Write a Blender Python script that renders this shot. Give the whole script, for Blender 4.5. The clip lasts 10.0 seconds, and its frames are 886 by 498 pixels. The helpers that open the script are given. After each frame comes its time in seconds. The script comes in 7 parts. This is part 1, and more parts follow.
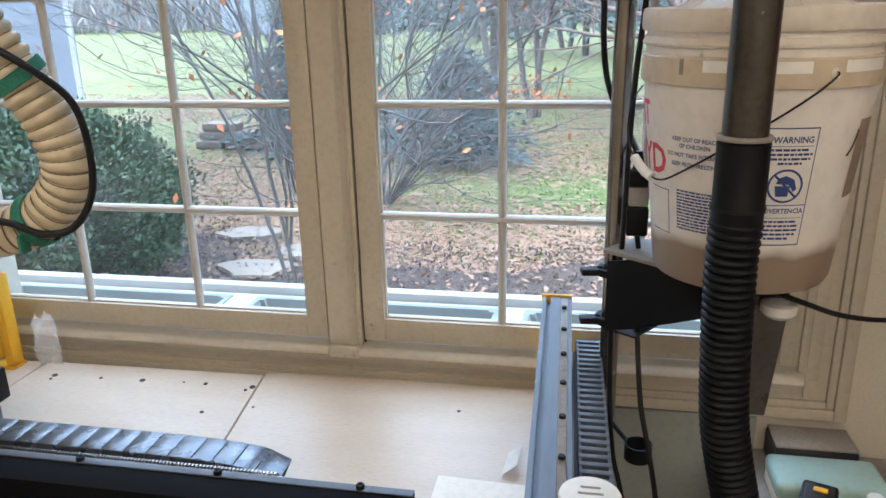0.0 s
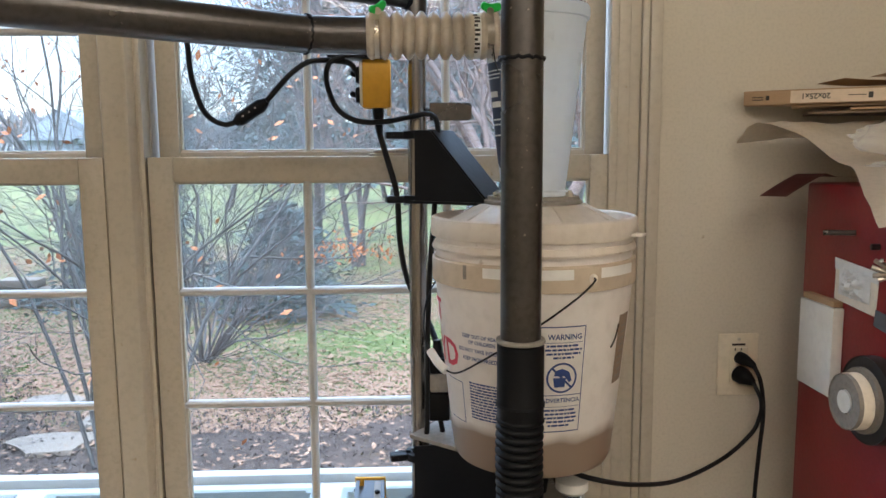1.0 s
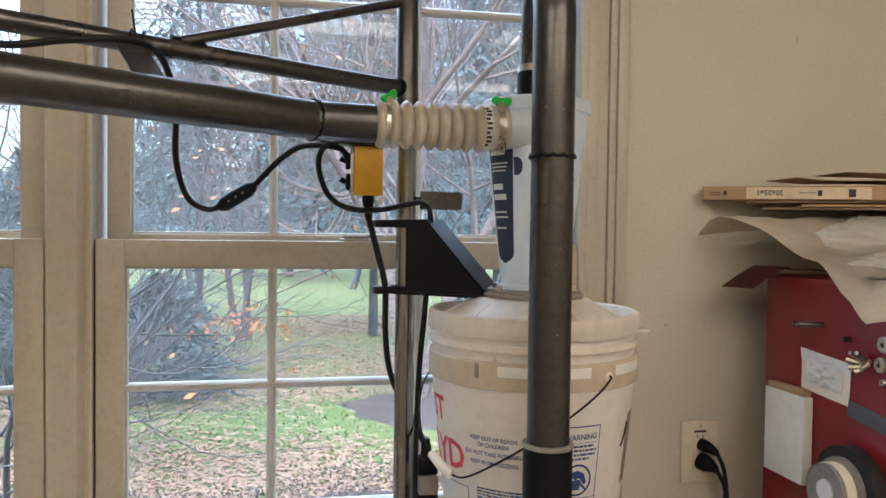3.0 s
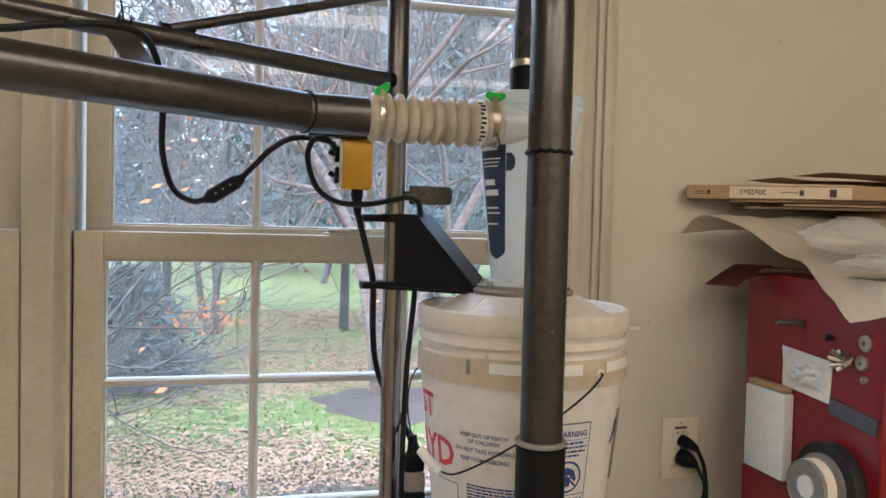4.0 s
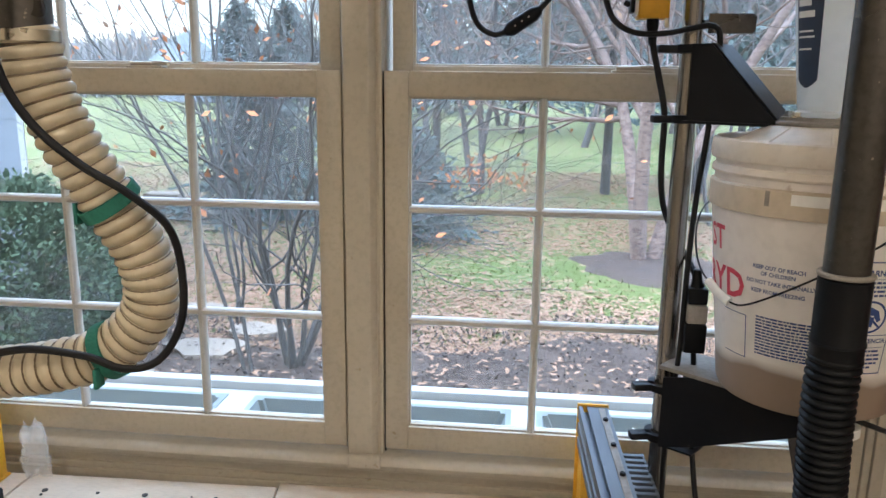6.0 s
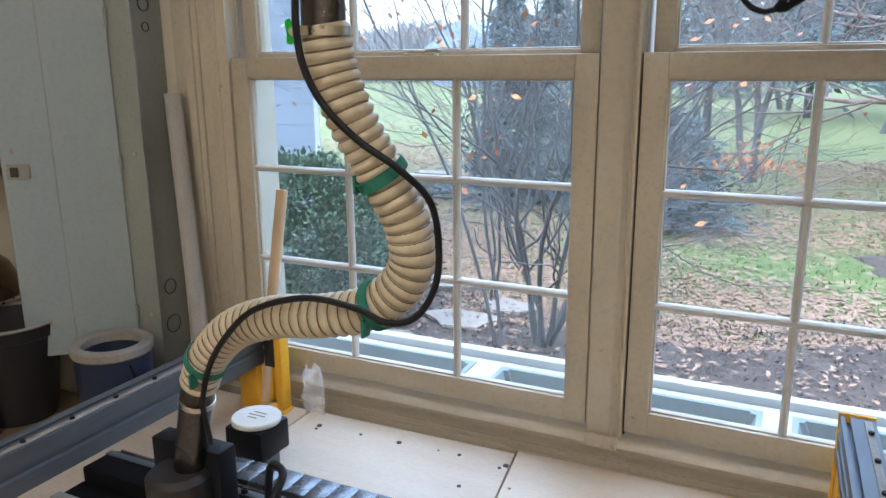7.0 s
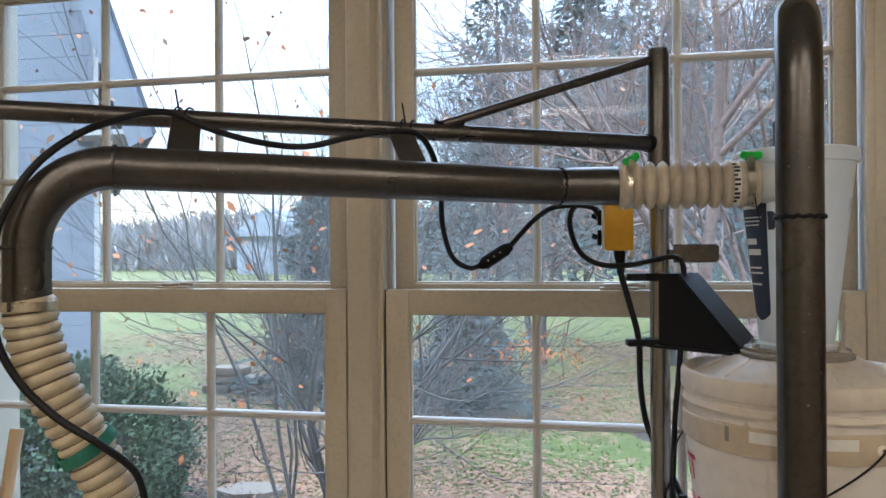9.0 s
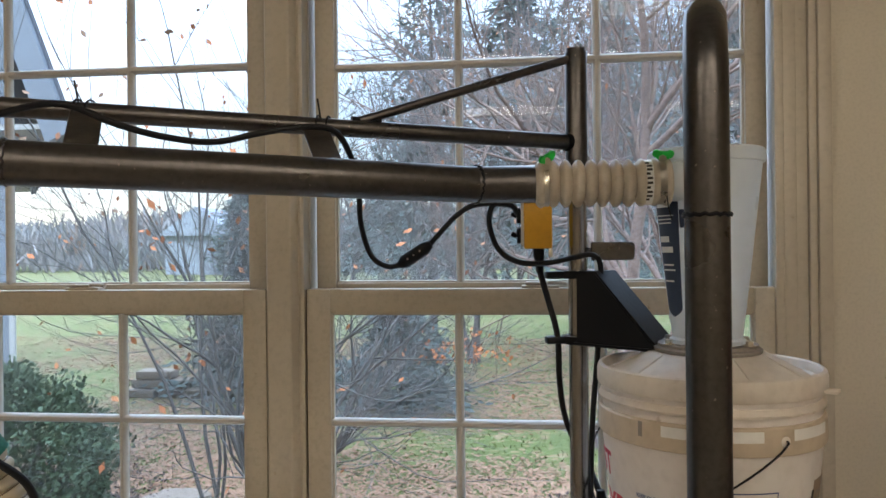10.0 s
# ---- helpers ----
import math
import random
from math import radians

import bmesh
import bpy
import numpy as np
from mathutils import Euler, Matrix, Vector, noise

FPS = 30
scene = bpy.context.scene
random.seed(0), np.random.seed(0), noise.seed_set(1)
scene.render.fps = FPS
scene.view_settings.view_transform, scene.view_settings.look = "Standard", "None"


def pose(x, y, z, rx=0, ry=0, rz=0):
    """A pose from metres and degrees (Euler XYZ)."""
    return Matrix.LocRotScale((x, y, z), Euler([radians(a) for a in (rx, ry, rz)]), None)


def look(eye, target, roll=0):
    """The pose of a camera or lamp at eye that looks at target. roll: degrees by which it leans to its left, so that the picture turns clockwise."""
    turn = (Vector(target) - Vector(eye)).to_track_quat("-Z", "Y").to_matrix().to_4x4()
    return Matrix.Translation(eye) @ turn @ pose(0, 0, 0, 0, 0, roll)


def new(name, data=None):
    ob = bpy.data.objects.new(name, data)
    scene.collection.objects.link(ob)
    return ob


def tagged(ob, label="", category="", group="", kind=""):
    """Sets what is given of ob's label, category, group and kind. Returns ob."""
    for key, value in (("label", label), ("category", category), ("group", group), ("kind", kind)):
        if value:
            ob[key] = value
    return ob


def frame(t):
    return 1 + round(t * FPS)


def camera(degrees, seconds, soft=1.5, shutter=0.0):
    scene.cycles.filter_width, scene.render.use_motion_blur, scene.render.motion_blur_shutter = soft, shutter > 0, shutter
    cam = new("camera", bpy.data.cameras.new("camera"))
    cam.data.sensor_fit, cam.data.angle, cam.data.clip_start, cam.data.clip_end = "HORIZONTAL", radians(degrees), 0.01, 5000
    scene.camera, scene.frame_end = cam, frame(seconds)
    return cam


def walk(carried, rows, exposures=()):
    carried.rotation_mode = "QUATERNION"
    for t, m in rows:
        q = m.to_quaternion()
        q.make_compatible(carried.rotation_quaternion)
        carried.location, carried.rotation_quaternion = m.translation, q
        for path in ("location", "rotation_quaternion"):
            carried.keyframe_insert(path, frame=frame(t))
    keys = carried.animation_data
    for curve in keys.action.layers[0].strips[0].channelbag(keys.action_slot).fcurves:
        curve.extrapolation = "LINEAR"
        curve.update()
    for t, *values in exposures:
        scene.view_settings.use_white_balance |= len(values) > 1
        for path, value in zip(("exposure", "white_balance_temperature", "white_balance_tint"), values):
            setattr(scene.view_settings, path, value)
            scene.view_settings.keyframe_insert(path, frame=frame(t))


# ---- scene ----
cam = camera(61.1, 10.0)
PATH = [
    (0, (0.059, 0.051, 1.345), (-0.314, 1.918, 0.734), -1.3),
    (0.5, (0.093, 0.048, 1.391), (0.004, 2.0, 0.964), -0.7),
    (1, (0.1, 0.034, 1.425), (0.172, 2.017, 1.179), -0.4),
    (1.5, (0.101, 0.029, 1.447), (0.276, 2.018, 1.334), -0.2),
    (2, (0.089, 0.041, 1.448), (0.351, 2.023, 1.393), -0.1),
    (2.5, (0.003, 0.069, 1.45), (0.328, 2.042, 1.404), 0.2),
    (2.7, (-0.034, 0.081, 1.452), (0.316, 2.047, 1.402), 0.4),
    (4, (-0.09, 0.109, 1.452), (0.376, 2.053, 1.384), 1.4),
    (4.5, (-0.085, 0.105, 1.449), (0.359, 2.053, 1.347), 1.7),
    (5, (-0.085, 0.095, 1.444), (0.24, 2.061, 1.269), 1.8),
    (5.5, (-0.101, 0.085, 1.424), (-0.019, 2.062, 1.13), 1.6),
    (6, (-0.137, 0.065, 1.406), (-0.339, 2.007, 0.973), 0.7),
    (6.2, (-0.136, 0.059, 1.389), (-0.491, 1.967, 0.907), 0.3),
    (7.3, (-0.108, 0.02, 1.426), (-1.03, 1.741, 0.991), -0.7),
    (7.5, (-0.107, 0.011, 1.445), (-1.035, 1.75, 1.104), -0.4),
    (8, (-0.089, 0.001, 1.5), (-0.966, 1.792, 1.348), -0.3),
    (8.5, (-0.057, 0.008, 1.5), (-0.732, 1.89, 1.465), -0.2),
    (9, (0.002, 0.035, 1.501), (-0.388, 1.997, 1.505), -0.4),
    (9.5, (0.034, 0.049, 1.502), (-0.117, 2.043, 1.514), -0.6),
    (10, (0.024, 0.052, 1.5), (-0.196, 2.04, 1.5), -0.6),
]
walk(cam, [(t, look(eye, target, roll)) for t, eye, target, roll in PATH], [(t, e, k, 9) for t, e, k in ((0, 1.15, 5620), (0.6, 1.08, 5560), (1, 1.06, 5580), (2, 1.07, 5640), (2.5, 1.12, 5640), (4.5, 1.18, 5660), (5.5, 1.12, 5600), (6, 1.06, 5600), (7.5, 1.02, 5330), (8.5, 0.92, 5480), (9, 0.72, 5640), (10, 0.58, 5820))])

# ---- world and light: a bright overcast sky, and ceiling tubes behind with added fill ----
world = bpy.data.worlds.new("sky")
scene.world = world
world.use_nodes = True
wn = world.node_tree
wn.nodes.clear()
w_out = wn.nodes.new("ShaderNodeOutputWorld")
w_bg = wn.nodes.new("ShaderNodeBackground")
w_sky = wn.nodes.new("ShaderNodeTexSky")
w_sky.sky_type, w_sky.sun_disc = "NISHITA", False
w_sky.sun_elevation, w_sky.sun_rotation = radians(35), radians(-40)
w_mix = wn.nodes.new("ShaderNodeMix")
w_mix.data_type = "RGBA"
w_mix.inputs[0].default_value = 0.75
# an overcast dome: the zenith is three times as bright as the horizon
w_co = wn.nodes.new("ShaderNodeTexCoord")
w_sep = wn.nodes.new("ShaderNodeSeparateXYZ")
w_ramp = wn.nodes.new("ShaderNodeMapRange")
w_ramp.inputs[1].default_value, w_ramp.inputs[2].default_value, w_ramp.inputs[3].default_value, w_ramp.inputs[4].default_value = 0.14, 1.0, 0.175, 3.2
w_cl = wn.nodes.new("ShaderNodeTexNoise")
w_cl.inputs["Scale"].default_value, w_cl.inputs["Detail"].default_value = 2.2, 6.0
w_cm = wn.nodes.new("ShaderNodeMapRange")
w_cm.inputs[1].default_value, w_cm.inputs[2].default_value, w_cm.inputs[3].default_value, w_cm.inputs[4].default_value = 0.3, 0.7, 0.8, 1.15
w_mul = wn.nodes.new("ShaderNodeMath")
w_mul.operation = "MULTIPLY"
w_tint = wn.nodes.new("ShaderNodeVectorMath")
w_tint.operation = "SCALE"
w_tint.inputs[0].default_value = (6.0, 7.2, 8.9)
wn.links.new(w_co.outputs["Generated"], w_sep.inputs[0])
wn.links.new(w_co.outputs["Generated"], w_cl.inputs["Vector"])
wn.links.new(w_sep.outputs[2], w_ramp.inputs[0])
wn.links.new(w_cl.outputs[0], w_cm.inputs[0])
wn.links.new(w_ramp.outputs[0], w_mul.inputs[0])
wn.links.new(w_cm.outputs[0], w_mul.inputs[1])
wn.links.new(w_mul.outputs[0], w_tint.inputs["Scale"])
wn.links.new(w_tint.outputs[0], w_mix.inputs[7])
wn.links.new(w_sky.outputs[0], w_mix.inputs[6])
wn.links.new(w_mix.outputs[2], w_bg.inputs[0])
w_bg.inputs[1].default_value = 0.30
wn.links.new(w_bg.outputs[0], w_out.inputs[0])

sun = new("sun", bpy.data.lights.new("sun", "SUN"))
sun.data.energy, sun.data.angle, sun.data.color = 1.5, radians(15), (1.0, 0.97, 0.92)
sun.matrix_world = look((-4, 3, 6), (0, 8, 0))

# ---- small helpers ----


def thing(name, loc, label, category, group="", kind=""):
    ob = new(name)
    ob.empty_display_size = 0.05
    ob.location = loc
    return tagged(ob, label, category, group, kind)


def finish(bm, name, material, smooth=35):
    bmesh.ops.recalc_face_normals(bm, faces=bm.faces[:])
    me = bpy.data.meshes.new(name)
    bm.to_mesh(me)
    bm.free()
    me.materials.append(material)
    if smooth:
        me.polygons.foreach_set("use_smooth", [True] * len(me.polygons))
        me.set_sharp_from_angle(angle=radians(smooth))
    return me


def root_offset(ob):
    v = Vector()
    while ob:
        v += ob.location
        ob = ob.parent
    return v


def part(name, bm, material, parent=None, label="", smooth=35):
    """One mesh, modelled in world places, under a thing or a part."""
    ob = new(name, finish(bm, name, material, smooth))
    if parent:
        ob.parent = parent
        base = parent
        while base.parent:
            base = base.parent
        if parent is base:
            ob.matrix_parent_inverse = Matrix.Translation(-base.location)
    if label:
        ob["label"] = label
    return ob


def alone(name, bm, material, label, category, group="", kind="", smooth=35):
    return tagged(part(name, bm, material, None, "", smooth), label, category, group, kind)


def box(x0, x1, y0, y1, z0, z1, bevel=0.0, seg=2, m=None, bm=None):
    own = bmesh.new()
    bmesh.ops.create_cube(own, size=1, matrix=Matrix.Translation(((x0 + x1) / 2, (y0 + y1) / 2, (z0 + z1) / 2)) @ Matrix.Diagonal((abs(x1 - x0), abs(y1 - y0), abs(z1 - z0), 1)))
    if bevel:
        bmesh.ops.bevel(own, geom=own.edges[:], offset=bevel, segments=seg, affect="EDGES", profile=0.5)
    if m is not None:
        bmesh.ops.transform(own, matrix=m, verts=own.verts)
    return merge(bm, own)


def merge(bm, own):
    if bm is None:
        return own
    me = bpy.data.meshes.new("tmp")
    own.to_mesh(me)
    own.free()
    bm.from_mesh(me)
    bpy.data.meshes.remove(me)
    return bm


def rings(profile, axis=(0, 0), n=48, closed=False, cap=True, m=None, bm=None):
    """A turned shape: profile of (radius, z), about an upright axis."""
    own = bmesh.new()
    rows = []
    for r, z in profile:
        if r < 1e-5:
            rows.append([own.verts.new((axis[0], axis[1], z))])
        else:
            rows.append([own.verts.new((axis[0] + r * math.cos(2 * math.pi * i / n), axis[1] + r * math.sin(2 * math.pi * i / n), z)) for i in range(n)])
    pairs = list(zip(rows, rows[1:])) + ([(rows[-1], rows[0])] if closed else [])
    for a, b in pairs:
        for i in range(n):
            j = (i + 1) % n
            if len(a) == 1 and len(b) > 1:
                own.faces.new((a[0], b[i], b[j]))
            elif len(b) == 1 and len(a) > 1:
                own.faces.new((a[i], a[j], b[0]))
            elif len(a) > 1:
                own.faces.new((a[i], a[j], b[j], b[i]))
    if cap and not closed:
        for row in (rows[0], rows[-1]):
            if len(row) > 1:
                own.faces.new(row)
    if m is not None:
        bmesh.ops.transform(own, matrix=m, verts=own.verts)
    return merge(bm, own)


def smooth_path(points, step=0.01):
    """A Catmull-Rom line through the points, at even steps."""
    pts = [Vector(p) for p in points]
    if len(pts) < 3:
        dense = [pts[0].lerp(pts[1], i / 8) for i in range(9)]
    else:
        ext = [2 * pts[0] - pts[1]] + pts + [2 * pts[-1] - pts[-2]]
        dense = []
        for i in range(1, len(ext) - 2):
            a, b, c, d = ext[i - 1:i + 3]
            for k in range(24):
                t = k / 24
                dense.append(0.5 * (2 * b + (c - a) * t + (2 * a - 5 * b + 4 * c - d) * t * t + (3 * b - a - 3 * c + d) * t ** 3))
        dense.append(pts[-1])
    out, run = [dense[0]], 0.0
    for p, q in zip(dense, dense[1:]):
        run += (q - p).length
        if run >= step:
            out.append(q)
            run = 0.0
    if (out[-1] - dense[-1]).length > step * 0.3:
        out.append(dense[-1])
    else:
        out[-1] = dense[-1]
    return out


def sweep(path, radius, n=12, cap=True, bm=None):
    """A tube along a path; radius is a number or a function of the way along it in metres."""
    own = bmesh.new()
    path = [Vector(p) for p in path]
    tangents = [((path[min(i + 1, len(path) - 1)] - path[max(i - 1, 0)]).normalized()) for i in range(len(path))]
    up = Vector((0, 0, 1)) if abs(tangents[0].z) < 0.9 else Vector((1, 0, 0))
    u = tangents[0].cross(up).normalized()
    rows, run = [], 0.0
    for i, (p, t) in enumerate(zip(path, tangents)):
        if i:
            run += (p - path[i - 1]).length
        u = (u - t * u.dot(t)).normalized()
        v = t.cross(u)
        r = radius(run) if callable(radius) else radius
        rows.append([own.verts.new(p + r * (math.cos(2 * math.pi * k / n) * u + math.sin(2 * math.pi * k / n) * v)) for k in range(n)])
    for a, b in zip(rows, rows[1:]):
        for k in range(n):
            own.faces.new((a[k], a[(k + 1) % n], b[(k + 1) % n], b[k]))
    if cap:
        own.faces.new(rows[0])
        own.faces.new(rows[-1])
    return merge(bm, own)


def rod(a, b, r, n=20, bm=None, bevel=0.0):
    a, b = Vector(a), Vector(b)
    if bevel:
        d = (b - a).normalized()
        return sweep_radii([(a, r - bevel), (a + d * bevel, r), (b - d * bevel, r), (b, r - bevel)], n, bm)
    return sweep([a, b], r, n, True, bm)


def sweep_radii(pairs, n=16, bm=None):
    run, table = 0.0, []
    for i, (p, r) in enumerate(pairs):
        if i:
            run += (Vector(p) - Vector(pairs[i - 1][0])).length
        table.append((run, r))

    def radius(s):
        return min(table, key=lambda e: abs(e[0] - s))[1]
    return sweep([p for p, r in pairs], radius, n, True, bm)


def prism(outline, thick, m=None, bevel=0.0, bm=None):
    """A plate: an outline of (x, y), given a thickness along z."""
    own = bmesh.new()
    low = [own.verts.new((x, y, 0)) for x, y in outline]
    high = [own.verts.new((x, y, thick)) for x, y in outline]
    n = len(outline)
    own.faces.new(low[::-1])
    own.faces.new(high)
    for i in range(n):
        own.faces.new((low[i], low[(i + 1) % n], high[(i + 1) % n], high[i]))
    if bevel:
        bmesh.ops.bevel(own, geom=own.edges[:], offset=bevel, segments=1, affect="EDGES")
    if m is not None:
        bmesh.ops.transform(own, matrix=m, verts=own.verts)
    return merge(bm, own)


def frame_of(origin, xdir, ydir):
    """The pose whose x and y axes lie along these two ways."""
    x = Vector(xdir).normalized()
    z = x.cross(Vector(ydir)).normalized()
    y = z.cross(x)
    m = Matrix((x, y, z)).transposed().to_4x4()
    m.translation = Vector(origin)
    return m


# ---- materials ----
def material(name, colour, rough=0.5, metal=0.0, second=None, big=4.0, fine=60.0, mix=0.5, bump=0.05, spots=None, spot_scale=20.0, spot_cut=0.62,
             stretch=(1, 1, 1), rough_var=0.12, transmission=0.0, coat=0.0, spec=0.5, random_value=0.0):
    """A surface with large blotches, fine grain, optional spots, and bump."""
    mat = bpy.data.materials.new(name)
    mat.use_nodes = True
    t = mat.node_tree
    b = t.nodes["Principled BSDF"]
    co = t.nodes.new("ShaderNodeTexCoord")
    mp = t.nodes.new("ShaderNodeMapping")
    mp.inputs["Scale"].default_value = stretch
    t.links.new(co.outputs["Object"], mp.inputs[0])

    def noise_at(scale, detail):
        n = t.nodes.new("ShaderNodeTexNoise")
        n.inputs["Scale"].default_value, n.inputs["Detail"].default_value = scale, detail
        t.links.new(mp.outputs[0], n.inputs["Vector"])
        return n

    def blend(fac, a, c):
        m = t.nodes.new("ShaderNodeMix")
        m.data_type = "RGBA"
        t.links.new(fac, m.inputs[0])
        for socket, value in ((m.inputs[6], a), (m.inputs[7], c)):
            if isinstance(value, tuple):
                socket.default_value = (*value, 1)
            else:
                t.links.new(value, socket)
        return m.outputs[2]

    def ramp(fac, lo, hi, top=1.0):
        r = t.nodes.new("ShaderNodeMapRange")
        r.inputs[1].default_value, r.inputs[2].default_value, r.inputs[4].default_value = lo, hi, top
        t.links.new(fac, r.inputs[0])
        return r.outputs[0]
    n1, n2 = noise_at(big, 4), noise_at(fine, 5)
    second = second or tuple(c * 0.72 for c in colour)
    col = blend(ramp(n1.outputs[0], 0.35, 0.7, mix), colour, second)
    col = blend(ramp(n2.outputs[0], 0.45, 0.75, mix * 0.6), col, tuple(c * 0.6 for c in second))
    if spots:
        n3 = noise_at(spot_scale, 3)
        col = blend(ramp(n3.outputs[0], spot_cut, spot_cut + 0.06), col, spots)
    if random_value:
        info = t.nodes.new("ShaderNodeObjectInfo")
        h = t.nodes.new("ShaderNodeHueSaturation")
        t.links.new(ramp(info.outputs["Random"], 0, 1, 1), h.inputs["Value"])
        r = h.inputs["Value"].links[0].from_node
        r.inputs[3].default_value, r.inputs[4].default_value = 1 - random_value, 1 + random_value
        t.links.new(col, h.inputs["Color"])
        col = h.outputs[0]
    t.links.new(col, b.inputs["Base Color"])
    rr = t.nodes.new("ShaderNodeMapRange")
    rr.inputs[3].default_value, rr.inputs[4].default_value = max(0.02, rough - rough_var), min(1, rough + rough_var)
    t.links.new(n1.outputs[0], rr.inputs[0])
    t.links.new(rr.outputs[0], b.inputs["Roughness"])
    b.inputs["Metallic"].default_value = metal
    b.inputs["Transmission Weight"].default_value = transmission
    b.inputs["Coat Weight"].default_value = coat
    b.inputs["Specular IOR Level"].default_value = spec
    if bump:
        bp = t.nodes.new("ShaderNodeBump")
        bp.inputs["Strength"].default_value, bp.inputs["Distance"].default_value = bump, 0.01
        t.links.new(n2.outputs[0], bp.inputs["Height"])
        t.links.new(bp.outputs[0], b.inputs["Normal"])
    return mat


M_WALL = material("wall_paint", (0.63, 0.575, 0.475), 0.75, second=(0.56, 0.505, 0.405), big=2.0, fine=180, mix=0.35, bump=0.06, spots=(0.40, 0.33, 0.23), spot_scale=28, spot_cut=0.745)
M_TRIM = material("trim_paint", (0.50, 0.445, 0.355), 0.42, second=(0.43, 0.375, 0.29), big=5, fine=90, mix=0.4, bump=0.04, spots=(0.36, 0.28, 0.18), spot_scale=45, spot_cut=0.72)
M_SASH = material("sash_paint", (0.47, 0.415, 0.325), 0.45, second=(0.40, 0.345, 0.26), big=6, fine=110, mix=0.45, bump=0.04, spots=(0.30, 0.23, 0.14), spot_scale=55, spot_cut=0.73)
M_MUNTIN = material("muntin_paint", (0.50, 0.47, 0.42), 0.4, second=(0.42, 0.39, 0.34), big=8, fine=90, mix=0.4, bump=0.03)
M_CEIL = material("ceiling_paint", (0.78, 0.76, 0.70), 0.85, big=2, fine=120, mix=0.2, bump=0.1)
M_FLOOR = material("concrete_floor", (0.34, 0.33, 0.31), 0.7, second=(0.25, 0.24, 0.22), big=1.5, fine=40, mix=0.5, bump=0.1)
M_PLY = material("plywood", (0.62, 0.50, 0.375), 0.38, second=(0.53, 0.41, 0.295), big=3, fine=70, mix=0.5, bump=0.06, stretch=(1, 5, 1), spots=(0.16, 0.10, 0.06), spot_scale=14, spot_cut=0.77)
M_STEEL = material("raw_steel", (0.118, 0.109, 0.104), 0.30, 0.95, second=(0.066, 0.061, 0.059), big=9, fine=120, mix=0.6, bump=0.03, spots=(0.30, 0.26, 0.22), spot_scale=160, spot_cut=0.70)
M_BRIGHT = material("bright_steel", (0.36, 0.34, 0.32), 0.24, 0.95, second=(0.2, 0.17, 0.15), big=12, fine=100, mix=0.5, bump=0.03, stretch=(1, 1, 0.2))
M_CLAMP = material("clamp_steel", (0.6, 0.55, 0.46), 0.3, 1.0, big=30, fine=200, mix=0.4, bump=0.03)
M_CHAIN = material("chain_plastic", (0.16, 0.175, 0.20), 0.27, 0.7, second=(0.13, 0.14, 0.16), big=16, fine=150, mix=0.3, bump=0.008)
M_BLACK = material("black_steel", (0.007, 0.008, 0.011), 0.42, 0.0, second=(0.016, 0.016, 0.018), big=10, fine=150, mix=0.5, bump=0.04, spots=(0.06, 0.055, 0.05), spot_scale=120, spot_cut=0.76)
M_RUBBER = material("black_rubber", (0.005, 0.0055, 0.007), 0.42, big=20, fine=150, mix=0.4, bump=0.03, second=(0.012, 0.012, 0.013))
M_CABLE = material("cable_sheath", (0.012, 0.012, 0.014), 0.48, big=20, fine=100, mix=0.4, bump=0.02)
M_HOSE = material("cream_hose", (0.63, 0.55, 0.40), 0.35, second=(0.46, 0.38, 0.25), big=14, fine=90, mix=0.5, bump=0.03)
M_HOSEW = material("clear_hose", (0.62, 0.56, 0.46), 0.3, second=(0.34, 0.25, 0.16), big=22, fine=90, mix=0.6, bump=0.03)
M_ALU = material("aluminium", (0.13, 0.14, 0.155), 0.50, 0.5, second=(0.09, 0.10, 0.11), big=6, fine=150, mix=0.4, bump=0.02, stretch=(1, 0.1, 1))
M_YELLOW = material("yellow_paint", (0.78, 0.42, 0.02), 0.45, second=(0.70, 0.34, 0.01), big=12, fine=90, mix=0.4, bump=0.02)
M_GREEN = material("green_plastic", (0.03, 0.50, 0.06), 0.35, second=(0.02, 0.36, 0.04), big=30, fine=90, mix=0.4, bump=0.02)
M_STRAP = material("green_strap", (0.025, 0.17, 0.12), 0.8, second=(0.015, 0.11, 0.08), big=30, fine=260, mix=0.5, bump=0.25)
M_WHITEP = material("white_plastic", (0.78, 0.77, 0.74), 0.4, big=14, fine=80, mix=0.25, bump=0.02)
M_BEIGEP = material("outlet_plastic", (0.76, 0.68, 0.53), 0.38, big=20, fine=80, mix=0.25, bump=0.01)
M_RED = material("red_enamel", (0.215, 0.006, 0.010), 0.34, second=(0.165, 0.005, 0.008), big=4, fine=120, mix=0.4, bump=0.03, spots=(0.16, 0.02, 0.02), spot_scale=60, spot_cut=0.74)
M_CARD = material("cardboard", (0.42, 0.28, 0.16), 0.8, second=(0.34, 0.22, 0.12), big=6, fine=160, mix=0.4, bump=0.06, stretch=(1, 1, 6))
M_PAPER = material("kraft_paper", (0.84, 0.76, 0.64), 0.5, second=(0.78, 0.68, 0.54), big=4, fine=120, mix=0.4, bump=0.05)
M_GREY = material("panel_grey", (0.27, 0.285, 0.27), 0.5, second=(0.22, 0.23, 0.215), big=4, fine=100, mix=0.4, bump=0.03, spots=(0.22, 0.21, 0.18), spot_scale=50, spot_cut=0.74)
M_PDOOR = material("panel_door_grey", (0.29, 0.335, 0.36), 0.45, second=(0.25, 0.29, 0.31), big=3, fine=100, mix=0.3, bump=0.02)
